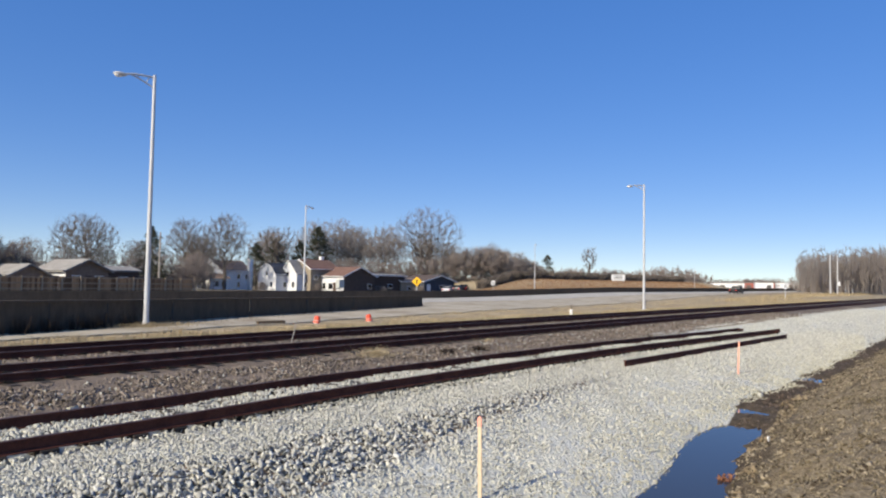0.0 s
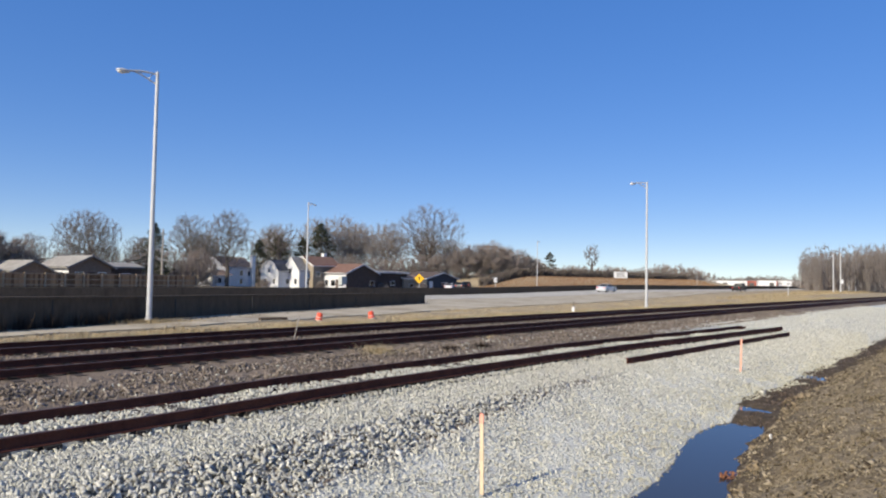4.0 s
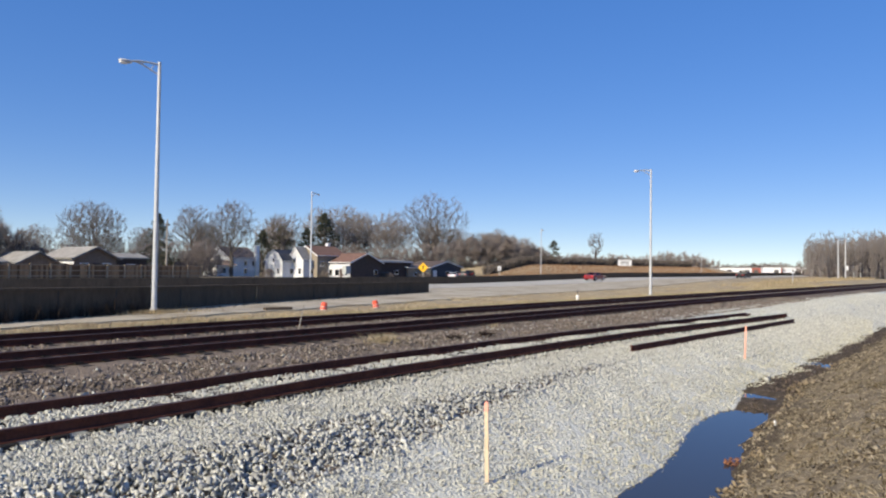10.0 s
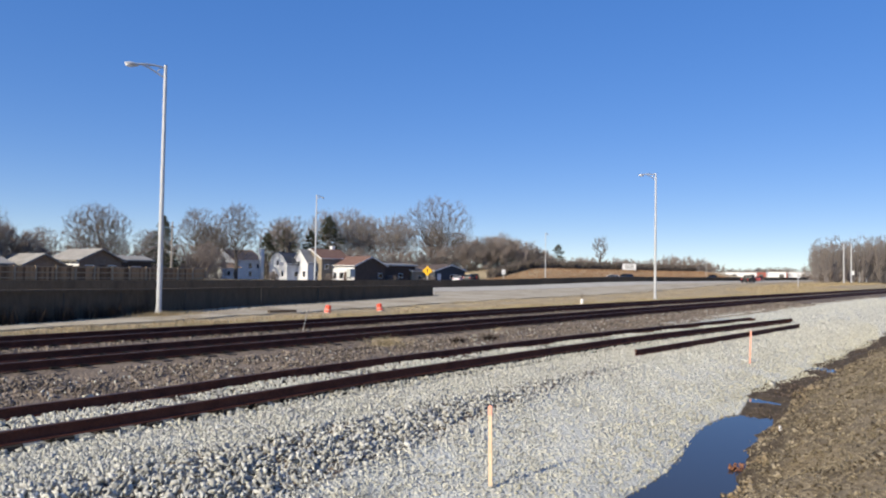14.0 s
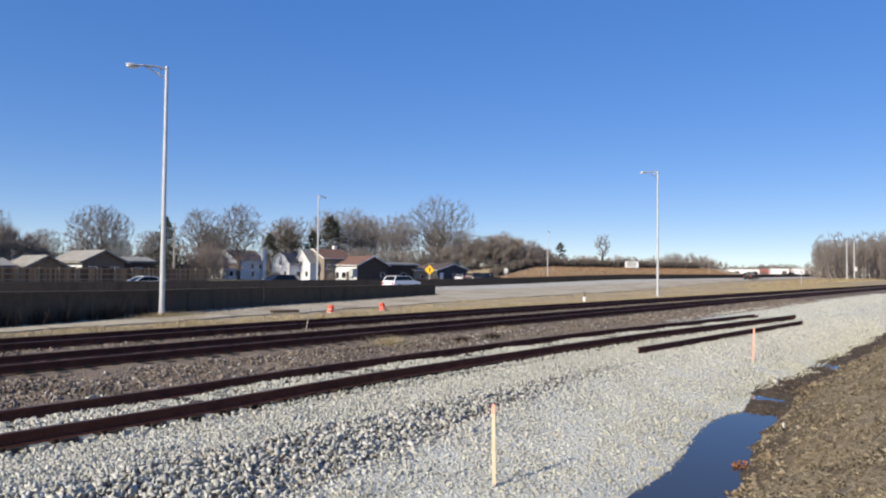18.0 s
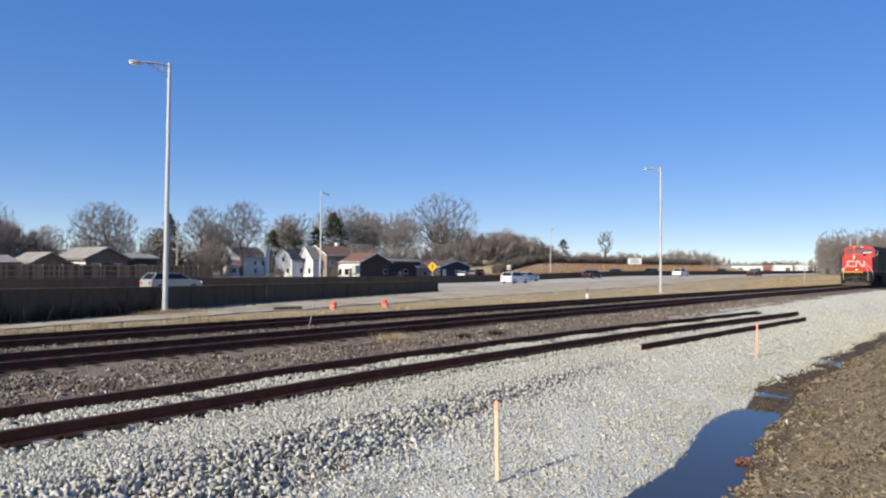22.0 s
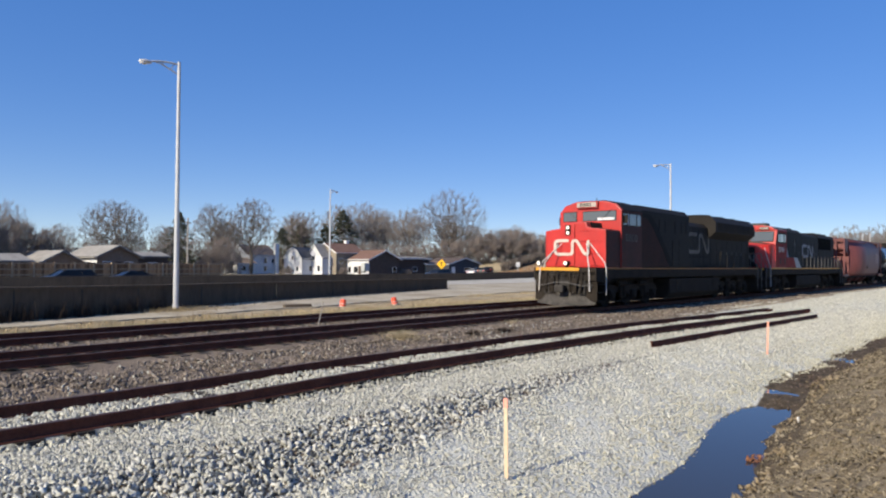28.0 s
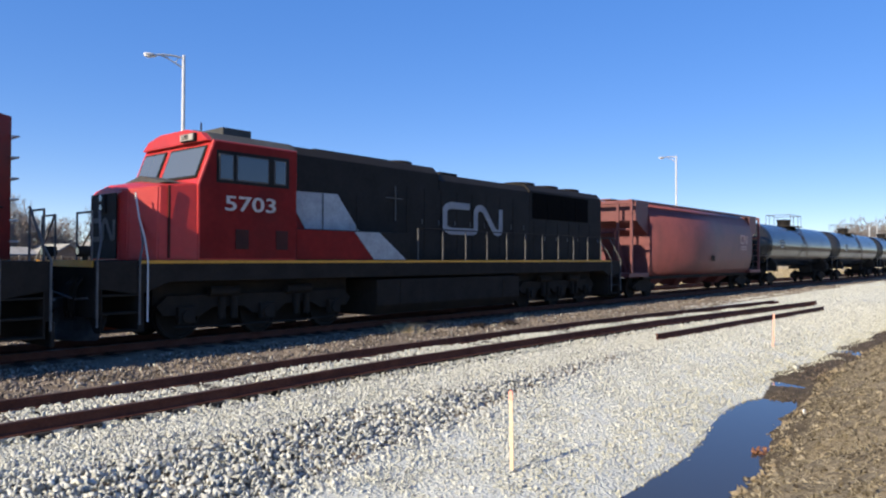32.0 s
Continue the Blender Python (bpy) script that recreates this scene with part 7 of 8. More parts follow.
# ---- trees ----
def grow(seed, tall, wide, low, points, twigs, trunk=0.3, stems=1, twig_len=0.9, twig_w=0.045, upright=0.0):
    """Limbs reach from the trunk to points spread through the crown; each limb is as thick as all that it bears.
    Fine twigs fan out from the ends. Returns corners and faces of limbs and of twigs."""
    r = np.random.default_rng(seed)
    p = r.normal(size=(points, 3))
    p /= np.linalg.norm(p, axis=1, keepdims=True)
    p *= (r.random((points, 1)) ** 0.42) * (1 + 0.16 * np.sin(3 * np.arctan2(p[:, 1:2], p[:, 0:1]) + seed) * np.cos(4 * p[:, 2:3] + seed))
    mid, half = (low + tall) / 2, (tall - low) / 2
    crown = p * np.array([wide / 2, wide / 2, half]) + np.array([0, 0, mid])
    pos, up, cost = [], [], []
    for s in range(stems):
        a = 2 * math.pi * s / stems + seed
        foot = np.array([math.cos(a), math.sin(a), 0]) * (0 if stems == 1 else wide * 0.22 * r.random())
        top = low + (mid - low) * (0.25 + upright)
        n0 = 5
        for i in range(n0 + 1):
            q = foot * (1 + 0.5 * i / n0) + np.array([0, 0, -0.3 + (top + 0.3) * i / n0]) + r.normal(0, 0.03 * i, 3) * np.array([1, 1, 0])
            pos.append(q)
            up.append(len(pos) - 2 if i else -1)
            cost.append(top * i / n0)
    order = np.argsort(np.linalg.norm((crown - np.array([0, 0, low])) * np.array([1, 1, 0.8]), axis=1))
    n = len(pos)
    P, far = np.zeros((n + 2 * points, 3)), np.zeros(n + 2 * points)
    P[:n], far[:n] = pos, cost
    for k in order:
        c = crown[k]
        d = np.linalg.norm(P[:n] - c, axis=1)
        slope = (c[2] - P[:n, 2]) / np.maximum(d, 0.01)
        w = d * (1.0 + 1.1 * np.clip(0.25 - slope, 0, None)) + 0.22 * far[:n]
        w[: 2] += 50
        j = int(np.argmin(w))
        P[n] = P[j] + (c - P[j]) * 0.5 + np.array([*r.normal(0, 0.05, 2), 0.03]) * d[j]
        P[n + 1] = c
        up += [j, n]
        far[n], far[n + 1] = far[j] + d[j] / 2, far[j] + d[j]
        n += 2
    load = np.zeros(n)
    kids = np.zeros(n, int)
    for i in range(n - 1, -1, -1):
        if kids[i] == 0:
            load[i] += 1
        if up[i] >= 0:
            load[up[i]] += load[i]
            kids[up[i]] += 1
    rad = np.maximum(trunk * (load / load.max()) ** 0.57, 0.009)
    lv, lf = [], []
    for i in range(n):
        j = up[i]
        if j < 0:
            continue
        a, b = Vector(P[j]), Vector(P[i])
        m = 6 if load[i] > points / 4 else 4 if load[i] > 6 else 3
        ra = rad[j] if load[i] > 0.5 * load[j] else rad[i] * 1.25
        d = (b - a)
        u = d.orthogonal().normalized()
        w = d.cross(u).normalized()
        i0 = len(lv)
        for q, e in ((a, ra), (b, rad[i])):
            for k in range(m):
                t = 2 * math.pi * k / m
                lv.append(q + (u * math.cos(t) + w * math.sin(t)) * e)
        for k in range(m):
            lf.append((i0 + k, i0 + (k + 1) % m, i0 + m + (k + 1) % m, i0 + m + k))
    ends = np.nonzero(load < 6)[0]
    e = ends[r.integers(0, len(ends), twigs)]
    ue = np.array(up)[e]
    base = P[ue] + (P[e] - P[ue]) * r.random((twigs, 1))
    out = base - np.array([0, 0, low * 0.7])
    out /= np.linalg.norm(out, axis=1, keepdims=True) + 1e-6
    along = P[e] - P[ue]
    along /= np.linalg.norm(along, axis=1, keepdims=True) + 1e-6
    d = 0.5 * along + 0.45 * out + 0.38 * r.normal(size=(twigs, 3)) + np.array([0, 0, 0.2 + upright])
    d /= np.linalg.norm(d, axis=1, keepdims=True)
    s = np.cross(d, r.normal(size=(twigs, 3)))
    s /= np.linalg.norm(s, axis=1, keepdims=True)
    s *= twig_w / 2
    tip = base + d * (twig_len * r.uniform(0.5, 1.5, (twigs, 1)))
    tv = np.stack([base - s, base + s, tip], 1).reshape(-1, 3)
    return np.array(lv), lf, tv, np.arange(3 * twigs).reshape(-1, 3)


def bare_tree(seed, *shape, bark="bark", twig="twig", label="bare leafless tree", **more):
    lv, lf, tv, tf = grow(seed, *shape, **more)
    t = thing("tree", 0, 0, 0, label, "tree", "bare trees")
    me = bpy.data.meshes.new("trunk")
    me.from_pydata([tuple(v) for v in lv], [], lf)
    me.materials.append(M[bark])
    trunk = new("trunk", me)
    crown = new("crown", cloud_mesh("crown", tv, tf, twig))
    trunk.parent = crown.parent = t
    return t


def conifer(seed, tall, wide):
    """A dark evergreen: drooping boughs in loose whorls, each a spray of needle tufts."""
    r = random.Random(seed)
    t = thing("conifer", 0, 0, 0, "dark green conifer tree between the houses", "tree", "conifers")
    part("trunk", rod(bmesh.new(), (0, 0, -0.3), (0, 0, tall * 0.95), 0.2, 8, 0.03), "bark", t)
    v, f = [], []
    for _ in range(95):
        k = r.random() ** 1.1
        z = tall * (0.1 + 0.86 * k)
        reach = wide / 2 * (1 - k) ** 0.7 * r.uniform(0.45, 1.25)
        a = r.uniform(0, 2 * math.pi)
        for _ in range(36):
            q = r.random() ** 0.6
            rr = reach * q
            p = Vector((rr * math.cos(a), rr * math.sin(a), z - 0.28 * rr + 0.1 * rr * q)) + Vector((r.gauss(0, 0.2), r.gauss(0, 0.2), r.gauss(0, 0.14)))
            d = Vector((math.cos(a) + r.gauss(0, 0.6), math.sin(a) + r.gauss(0, 0.6), r.uniform(-0.7, 0.3))).normalized() * r.uniform(0.3, 0.6)
            s = Vector((r.gauss(0, 1), r.gauss(0, 1), r.gauss(0, 1))).normalized() * 0.1
            i = len(v)
            v += [p - s, p + s, p + d]
            f.append((i, i + 1, i + 2))
    crown = new("crown", cloud_mesh("crown", np.array(v), np.array(f), "needle"))
    crown.parent = t
    return t


def plant(kind, x, y, s, turn=0.0, label="", wide=1.0):
    c = copy_thing(kind, pose(x, y, lay(x, y), 0, 0, turn) @ Matrix.Diagonal((s * wide, s * wide, s, 1)))
    if label:
        c["label"] = label
    return c


# shapes: height, width, foot of the crown, limbs, twigs
round_tree = bare_tree(11, 12.2, 10.4, 2.2, 1300, 17000, bark="bark_dark", twig="twig_dark", label="bare broad round-crowned tree behind the bungalow", trunk=0.34, twig_len=0.85, twig_w=0.019)
round_tree.matrix_basis = pose(54.6, 117, lay(54.6, 117))
tall_tree = bare_tree(23, 15.6, 9.6, 4.0, 1000, 14000, bark="bark_dark", twig="twig_dark", label="tall bare tree behind the white houses", trunk=0.36, twig_len=0.85, twig_w=0.019)
tall_tree.matrix_basis = pose(85.0, 122, lay(85, 122), 0, 0, 40)
open_tree = bare_tree(37, 15.4, 9.5, 7.4, 150, 3200, bark="bark_dark", twig="twig_dark", label="sparse bare tree with crooked limbs", trunk=0.4, twig_len=1.0, twig_w=0.03)
open_tree.matrix_basis = pose(105.6, 131, lay(105, 131))
big_tree = bare_tree(41, 20.6, 21.0, 6.0, 900, 13000, bark="bark_dark", twig="twig_dark", label="large bare tree towering over the houses", trunk=0.62, twig_len=1.2, twig_w=0.022)
big_tree.matrix_basis = pose(150, 122, lay(150, 122))
grey_tree = bare_tree(67, 14.8, 9.6, 3.0, 900, 15000, bark="bark_dark", label="grey-brown bare tree in the wood behind the houses", trunk=0.28, twig_len=1.0, twig_w=0.021)
grey_tree.matrix_basis = pose(112, 140, lay(112, 140))
brush = bare_tree(53, 5.6, 8.4, -1.6, 420, 15000, twig="twig_red", bark="twig_red", label="brown thicket of bare brush", trunk=0.03, stems=9, twig_len=0.85, twig_w=0.03)
brush.matrix_basis = pose(77.7, 121, lay(77, 121))
far_brush = bare_tree(59, 5.6, 8.4, -1.6, 160, 3600, twig="twig_red", bark="twig_red", label="distant grey-brown bare brush", trunk=0.04, stems=9, twig_len=1.0, twig_w=0.075)
far_brush.matrix_basis = pose(292, 117, lay(292, 117)) @ Matrix.Scale(0.9, 4)
snag_tree = bare_tree(71, 11.4, 5.4, 3.2, 90, 1900, bark="bark_dark", twig="twig_dark", label="lone thin bare tree on the grassy bank", trunk=0.34, twig_len=0.9, twig_w=0.04, upright=0.4)
snag_tree.matrix_basis = pose(206.5, 101, lay(206.5, 101), 0, 0, 200)
pole_tree = bare_tree(61, 13.0, 3.4, 1.5, 90, 1500, bark="bark_pale", twig="twig_pale", label="tall thin pale-barked tree at the edge of the wood", trunk=0.085, twig_len=1.1, twig_w=0.032, upright=0.7)
pole_tree.matrix_basis = pose(220, 36, lay(220, 36))
dark_fir = conifer(3, 9.9, 9.4)
dark_fir.matrix_basis = pose(101.6, 134, lay(101.6, 134)) @ Matrix.Scale(1.12, 4)

for x, y, s, turn in ((37, 131, 0.86, 20), (67, 137, 0.66, 70)):
    plant(round_tree, x, y, s, turn)
for x, y, s, turn in ((79.4, 127, 0.92, 10), (72, 133, 0.62, 200), (162, 134, 0.86, 110), (170, 131, 0.72, 160), (95, 147, 0.8, 77)):
    plant(tall_tree, x, y, s, turn)
# nearest the bungalows
for x, y, s, turn, w in ((26, 121, 0.95, 290, 1.2), (33, 124, 0.78, 100, 1.2), (40.6, 125, 0.8, 10, 0.9), (54.3, 138, 0.62, 60, 1.1), (64, 144, 0.52, 128, 1.4), (82, 146, 0.72, 33, 1.2), (96, 146, 0.82, 75, 1.2)):
    plant(grey_tree, x, y, s, turn, wide=w)
# behind the white houses
for x, y, s, turn, w in ((123.6, 138, 1.22, 111, 1.0), (132, 138, 1.28, 222, 1.0), (139.5, 139, 1.16, 80, 0.95), (139.0, 128, 1.14, 300, 1.25), (116, 148, 1.0, 333, 1.2), (146, 148, 1.1, 44, 1.2)):
    plant(grey_tree, x, y, s, turn, wide=w)
# towards the grassy bank
for x, y, s, turn, w in ((160, 147, 0.95, 155, 1.3), (172, 140, 0.85, 266, 1.2), (181, 136, 0.75, 20, 1.3), (190, 134, 0.62, 90, 1.3), (201, 135, 0.86, 17, 0.8)):
    plant(grey_tree, x, y, s, turn, wide=w)
# nearest the bungalows
for x, y, s, turn, w in ((30, 119, 1.6, 100, 0.9), (35, 120, 1.6, 170, 0.9), (39.5, 120, 1.55, 40, 0.9), (43.5, 121, 1.4, 0, 0.9), (47.5, 126, 0.95, 70, 1.1), (53, 128, 0.8, 30, 1.2), (59, 122, 0.72, 110, 1.1), (65, 121, 0.95, 80, 1.0), (70, 121, 1.1, 80, 0.9), (74.6, 117, 1.2, 50, 0.7), (81.0, 131, 0.9, 10, 1.0)):
    plant(brush, x, y, s, turn, "", w)
for x, y, s, turn, w in ((91.5, 118.5, 0.3, 65, 1.0), (100.5, 111.2, 0.28, 5, 1.0), (113.5, 105.5, 0.25, 95, 1.6), (125.5, 104.5, 0.25, 195, 1.4)):
    plant(brush, x, y, s, turn, "low dark shrub before the houses", w)
# behind the white houses
for x, y, s, turn, w in ((104, 136, 1.1, 35, 1.0), (113, 130, 1.2, 210, 1.0), (121, 126, 1.35, 60, 0.9), (127, 124, 1.3, 140, 1.0), (133, 122, 1.2, 200, 1.0), (139, 121, 1.25, 20, 1.0), (145, 119, 1.35, 300, 1.0), (151, 117, 1.3, 90, 1.0)):
    plant(brush, x, y, s, turn, "", w)
# towards the grassy bank
for x, y, s, turn, w in ((156, 115, 1.45, 150, 1.0), (161, 113, 1.55, 220, 1.0), (167, 112, 1.6, 250, 1.0), (172, 114, 1.55, 300, 1.0), (178, 113, 1.4, 70, 1.0), (184, 113, 1.25, 10, 1.0), (190, 114, 1.1, 280, 1.1), (196, 116, 0.9, 330, 1.2)):
    plant(brush, x, y, s, turn, "", w)
for i, (x, y, s) in enumerate(((302, 115, 1.25), (316, 118, 1.5), (331, 118, 1.7), (344, 116, 1.65), (337, 112, 1.5), (358, 118, 1.5), (377, 118, 1.3))):
    plant(far_brush, x, y, s, i * 67, "distant grey-brown bare brush", 1.1)
for i, (x, y, s) in enumerate(((237, 125, 0.85), (258, 130, 0.95), (269, 125, 1.0), (294, 130, 0.95), (308, 128, 1.0), (225, 128, 0.9), (282, 126, 0.9), (212, 126, 0.95), (248, 128, 0.9))):
    plant(far_brush, x, y, s, i * 41, "grey-brown brush behind the grassy bank", 1.6)
for i in range(30):
    rx = random.Random(300 + i)
    plant(far_brush, 600 + i * 34, 150 + i * 10 + rx.uniform(-25, 25), rx.uniform(1.1, 1.7), rx.uniform(0, 360), "far grey treeline on the horizon", 3.0)
for x, y, s, w in ((107.2, 134, 1.12, 0.95), (121, 134, 1.5, 0.85), (112.5, 131, 1.1, 0.8), (63.6, 112, 1.0, 0.7), (199, 112, 0.75, 1.0)):
    plant(dark_fir, x, y, s, x * 31, wide=w)
# the wood along the line
for i in range(150):
    rx = random.Random(500 + i)
    ratio = 5.2 + 5.4 * (i / 149)
    x = rx.uniform(205, 300)
    plant(pole_tree, x, x / ratio, rx.uniform(0.72, 1.05) * (0.7 + x / 900), rx.uniform(0, 360), wide=rx.uniform(0.7, 1.3))
for i in range(16):
    rx = random.Random(800 + i)
    x = rx.uniform(245, 300)
    plant(far_brush, x, x / (5.3 + 5.2 * i / 15), rx.uniform(0.8, 1.2), rx.uniform(0, 360), "grey-brown undergrowth of the wood", 1.2)

# the grassy bank's hedge and the black mesh fence on it
n = 10500
hx = 142 + 146 * rng.random(n)
hy = 98 + 2.0 * rng.random(n)
blades("bank_hedge", hx, hy, rng.uniform(1.0, 3.0, n), rng.uniform(0.15, 0.4, n), "hedge", "dark dormant hedge along the top of the grassy bank")
n = 36000
hx = 112 + 180 * rng.random(n)
hy = 84.5 + 13 * rng.random(n)
blades("bank_grass", hx, hy, rng.uniform(0.1, 0.35, n), rng.uniform(0.06, 0.2, n), "berm", "orange-brown dormant grass on the bank")

# far buildings
def shed(x, y, turn, wide, deep, tall, material, label, doors=0):
    b = thing("warehouse", x, y, lay(x, y) - 0.3, label, "warehouse", "far buildings", turn=turn)
    part("wall", boxed(-wide / 2, wide / 2, -deep / 2, deep / 2, -0.5, tall, 0.05), material, b)
    part("roof", boxed(-wide / 2 - 0.3, wide / 2 + 0.3, -deep / 2 - 0.3, deep / 2 + 0.3, tall, tall + 0.4), "shingle", b)
    for i in range(doors):
        d = part("loading_door", boxed(-wide / 2 + (i + 0.5) * wide / doors - 1.6, -wide / 2 + (i + 0.5) * wide / doors + 1.6, -deep / 2 - 0.1, -deep / 2, 0.3, tall * 0.6), "rail_grey" if i % 2 else "sign_white", b)
    return b


shed(520, 160, -68, 46, 20, 3.6, "clad", "long pale low warehouse in the distance", 8)
shed(600, 150, -68, 30, 20, 4.2, "red_clad", "low red warehouse in the distance", 4)
shed(660, 142, -68, 34, 20, 5.0, "clad", "distant pale low building", 5)
shed(560, 132, -68, 12, 10, 4.4, "clad", "small pale building by the far road", 2)
shed(330, 124, -60, 18, 10, 3.2, "clad", "pale low shed behind brush", 3)


# ---- traffic: each vehicle faces +x and stands on z = 0 ----
def vehicle(kind, paint, label, category):
    v = thing(kind, 0, 0, 0, label, category, "traffic")
    L, W = (5.5, 1.92) if kind == "pickup_truck" else (4.6, 1.86) if kind == "suv" else (4.65, 1.82)
    h = L / 2
    # outline of the lower body, then the foot and the roof of the cabin
    if kind == "pickup_truck":
        side = [(-h, 0.5), (-h, 1.08), (-0.6, 1.10), (1.35, 1.14), (1.75, 1.12), (h - 0.12, 1.02), (h, 0.86), (h, 0.45)]
        foot, top, belt, roof = (-0.72, 1.72), (-0.5, 0.85), 1.10, 1.76
    elif kind == "suv":
        side = [(-h, 0.5), (-h + 0.03, 0.98), (-h + 0.12, 1.06), (1.05, 1.05), (1.4, 1.02), (h - 0.2, 0.92), (h, 0.74), (h, 0.42)]
        foot, top, belt, roof = (-h + 0.1, 1.38), (-h + 0.55, 0.42), 1.02, 1.58
    else:
        side = [(-h, 0.48), (-h + 0.05, 0.94), (-h + 0.3, 0.99), (0.9, 0.97), (1.25, 0.94), (h - 0.2, 0.82), (h, 0.66), (h, 0.38)]
        foot, top, belt, roof = (-1.75, 1.22), (-0.85, 0.28), 0.97, 1.42
    under = [(h - 0.05, 0.24), (-h + 0.05, 0.24)]
    body = part("body", slab(side + under, -W / 2, W / 2, "y", 0.07), paint, v)
    bm = bmesh.new()
    wf, wr = W / 2 - 0.05, W / 2 - 0.22
    lo = [bm.verts.new(p) for p in ((foot[0], -wf, belt - 0.05), (foot[1], -wf, belt - 0.05), (foot[1], wf, belt - 0.05), (foot[0], wf, belt - 0.05))]
    hi = [bm.verts.new(p) for p in ((top[0], -wr, roof - 0.04), (top[1], -wr, roof - 0.04), (top[1], wr, roof - 0.04), (top[0], wr, roof - 0.04))]
    for i in range(4):
        bm.faces.new((lo[i], lo[(i + 1) % 4], hi[(i + 1) % 4], hi[i]))
    bm.faces.new(hi)
    bmesh.ops.recalc_face_normals(bm, faces=bm.faces)
    cabin = part("cabin_glass", bm, "car_glass", v, "dark tinted windows")
    part("roof", slab([(top[0] - 0.05, -wr - 0.02), (top[1] + 0.06, -wr - 0.02), (top[1] + 0.06, wr + 0.02), (top[0] - 0.05, wr + 0.02)], roof - 0.05, roof, "z", 0.02), paint, cabin)
    for s in (-1, 1):
        for k, thick in ((0.0, 0.05), (0.36, 0.02), (0.68, 0.02), (1.0, 0.035)):
            xf, xt = foot[0] + k * (foot[1] - foot[0]), top[0] + k * (top[1] - top[0])
            if kind == "pickup_truck" and k == 0.68:
                continue
            part("pillar", rod(bmesh.new(), (xf, s * (wf + 0.005), belt - 0.04), (xt, s * (wr + 0.005), roof - 0.03), thick, 6), paint if thick > 0.03 else "car_glass", cabin)
    for x, m, name in ((h, "lamp_on", "headlight"), (-h - 0.02, "tail", "tail_light")):
        for s in (-1, 1):
            part(name, boxed(x - 0.03, x + 0.02, min(s * 0.55, s * 0.85), max(s * 0.55, s * 0.85), 0.68, 0.86, 0.02), m, v)
    for x in (-h * 0.62, h * 0.64):
        for s in (-1, 1):
            w = part("wheel", rod(bmesh.new(), (x, s * (W / 2 - 0.2), 0.34), (x, s * (W / 2 + 0.012), 0.34), 0.34, 18), "tyre", v)
            part("rim", rod(bmesh.new(), (x, s * (W / 2 + 0.0), 0.34), (x, s * (W / 2 + 0.02), 0.34), 0.21, 12), "steel", w)
    return v


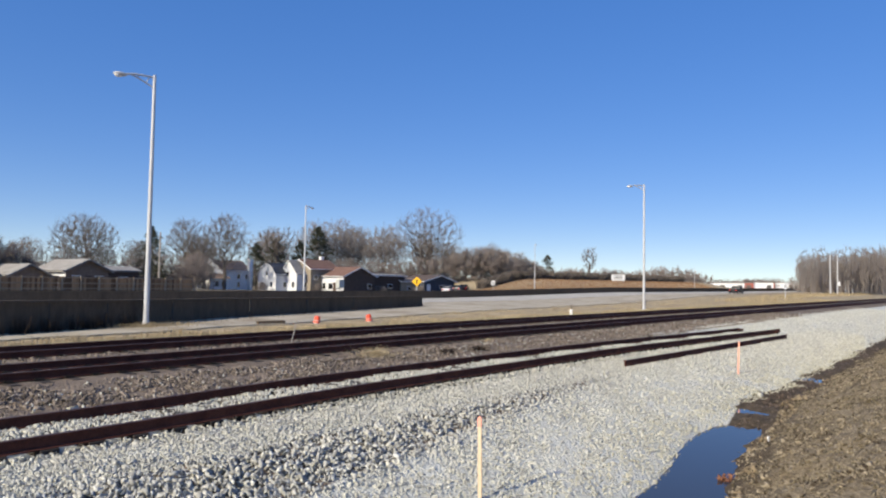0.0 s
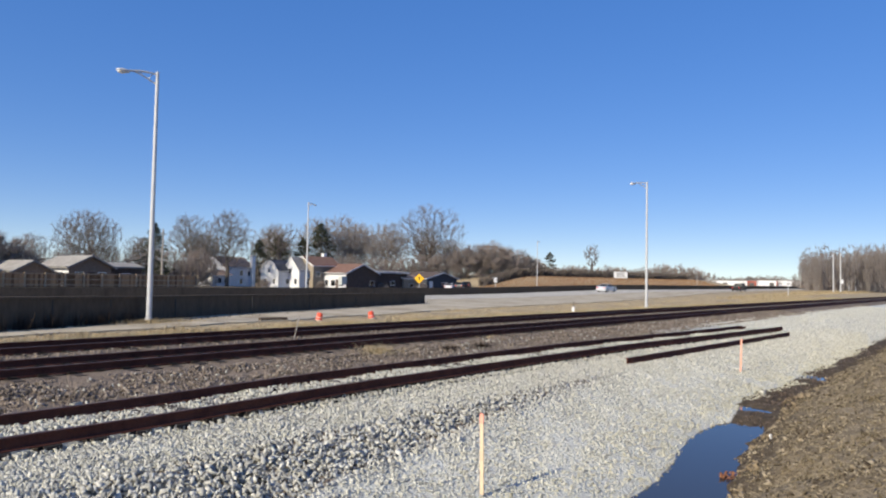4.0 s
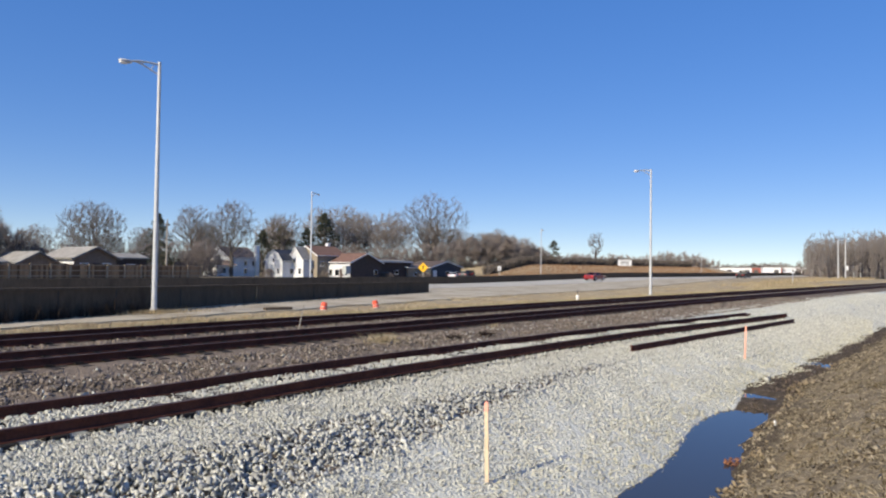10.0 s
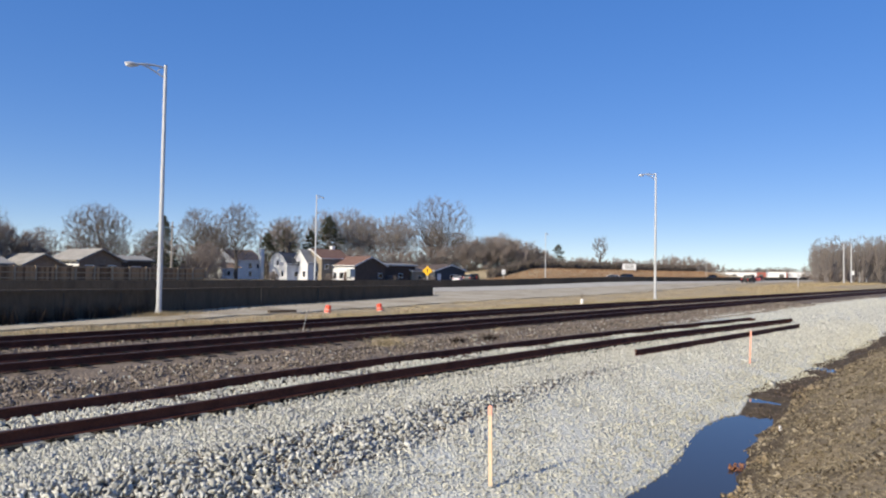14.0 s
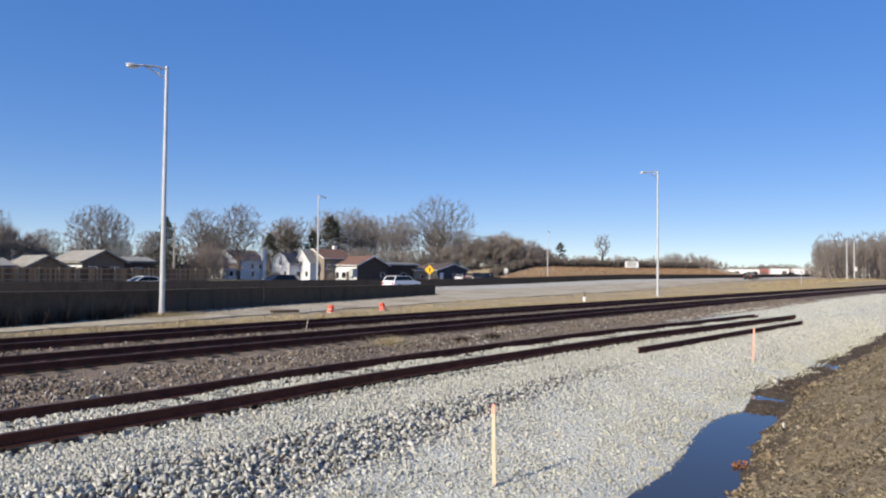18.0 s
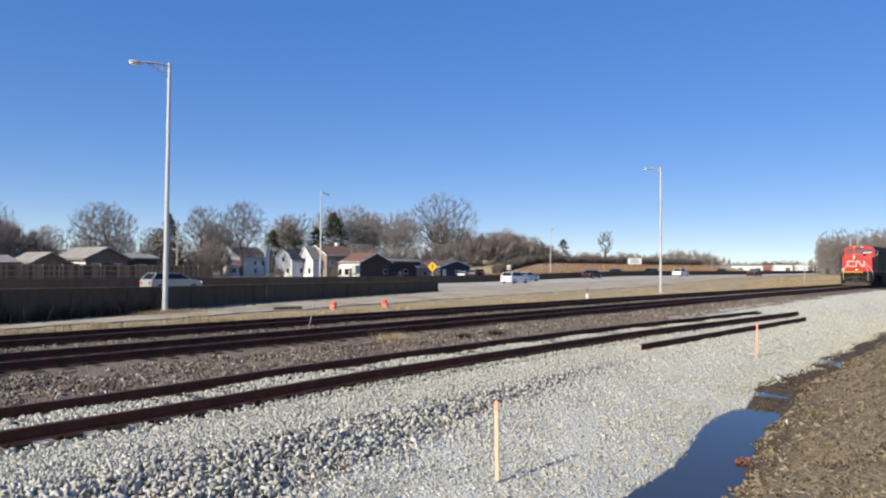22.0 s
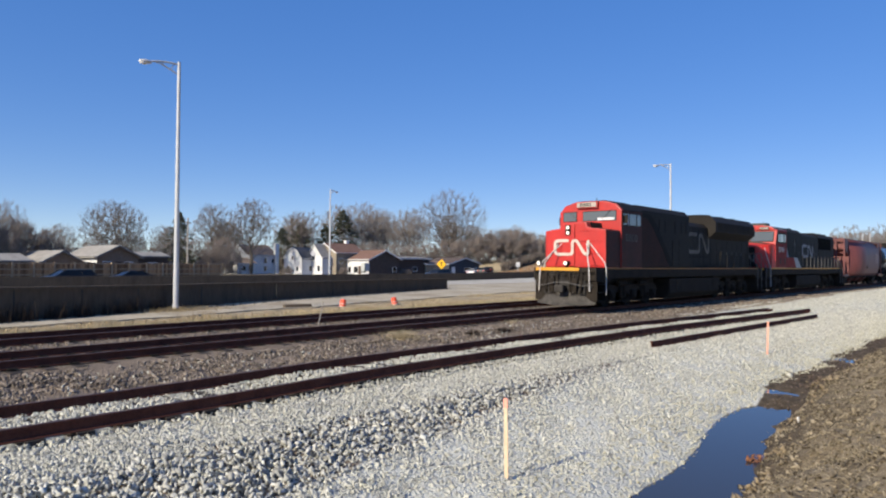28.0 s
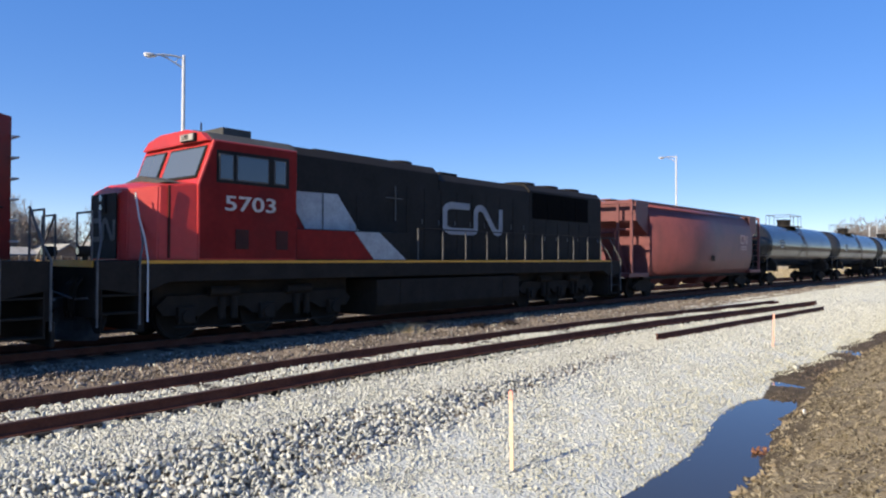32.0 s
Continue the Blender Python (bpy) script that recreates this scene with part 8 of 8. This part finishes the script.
KINDS = {"pickup": "pickup_truck", "suv": "suv", "sedan": "sedan_car"}
TRAFFIC = []
for kind, paint, words, y, x0, speed in (
    ("sedan", "car_silver", "pale silver saloon car", 54.5, 3.1, 28.59),
    ("sedan", "car_red", "dark red saloon car", 54.5, -142.5, 25.37),
    ("suv", "car_white", "white sport utility car", 54.5, -330.2, 21.68),
    ("suv", "car_white", "white estate car", 54.5, -441.3, 23.84),
    ("sedan", "car_pale", "pale blue-grey saloon car", 58.5, -615.4, 32.18),
    ("sedan", "car_black", "black saloon car", 58.5, -620.1, 33.39),
    ("suv", "car_taupe", "pale grey-green estate car", 54.5, -610.8, 29.18),
    ("pickup", "car_blue", "blue pickup truck", 54.5, -618.3, 27.53),
    ("suv", "car_white", "white crossover car", 54.5, -638.7, 23.0),
    ("sedan", "car_white", "white saloon car", 66.0, 512.6, -26.53),
    ("suv", "car_black", "black sport utility car", 66.0, 485.7, -24.13),
    ("pickup", "car_black", "black pickup truck", 66.0, 608.7, -28.64),
    ("sedan", "car_grey", "dark grey saloon car", 69.5, 720.5, -26.07),
    ("sedan", "car_black", "black saloon car", 69.5, 650.1, -22.0),
    ("suv", "car_black", "black sport utility car", 66.0, 642.7, -22.0),
    ("suv", "car_grey", "dark sport utility car", 66.0, 694.0, -22.0),
):
    v = vehicle(KINDS[kind], paint, words + " driving on the highway", "car" if kind != "pickup" else "truck")
    TRAFFIC.append((v, y, x0, speed))

for kind, paint, x, y, turn, words in (("pickup", "car_black", 167.5, 45.3, 0, "black pickup truck parked on the highway shoulder"), ("sedan", "car_white", 126.5, 97, 30, "white car parked before the blue house"), ("suv", "car_grey", 131.0, 97, 20, "dark car parked before the blue house"), ("suv", "car_black", 134.5, 98, 30, "black car parked at the end of the yard")):
    v = vehicle(KINDS[kind], paint, words, "car" if kind != "pickup" else "truck")
    v["group"] = "parked cars"
    v.matrix_basis = pose(x, y, lay(x, y) if y > 60 else float(road_z(x)), 0, 0, turn)


# ---- motion of the train and the traffic ----
def nose_x(t):
    """Where the leading engine's front stands at t seconds."""
    return 5.65 + 10.83 * (30.0 - t)


def on_track(x0, length):
    """A car's pose with its two trucks on the near main track."""
    a, b = x0 + 0.2 * length, x0 + 0.8 * length
    ya, yb = float(track_y(a, TRACK_NEAR)), float(track_y(b, TRACK_NEAR))
    turn = math.degrees(math.atan2(yb - ya, b - a))
    return pose(x0, ya - (yb - ya) / (b - a) * (a - x0), 0, 0, 0, turn)


def motions():
    times = [float(t) for t in range(33)]
    for car, offset in TRAIN:
        walk(car, [(t, on_track(nose_x(t) + offset, 19.0)) for t in times])
    for car, y, x0, speed in TRAFFIC:
        turn = 0 if speed > 0 else 180
        walk(car, [(t, pose(x0 + speed * t, y, float(road_z(x0 + speed * t)), 0, 0, turn)) for t in times])
    # the wheels of the engines and of the hopper roll with the train
    for ob, x, r in WHEELSETS:
        step = 1.45 * r / 10.83
        count = int(32.0 / step) + 1
        walk(ob, [(k * 32.0 / count, Matrix.Translation((x, 0, r)) @ Matrix.Rotation(-10.83 * k * 32.0 / count / r, 4, "Y")) for k in range(count + 1)])


motions()
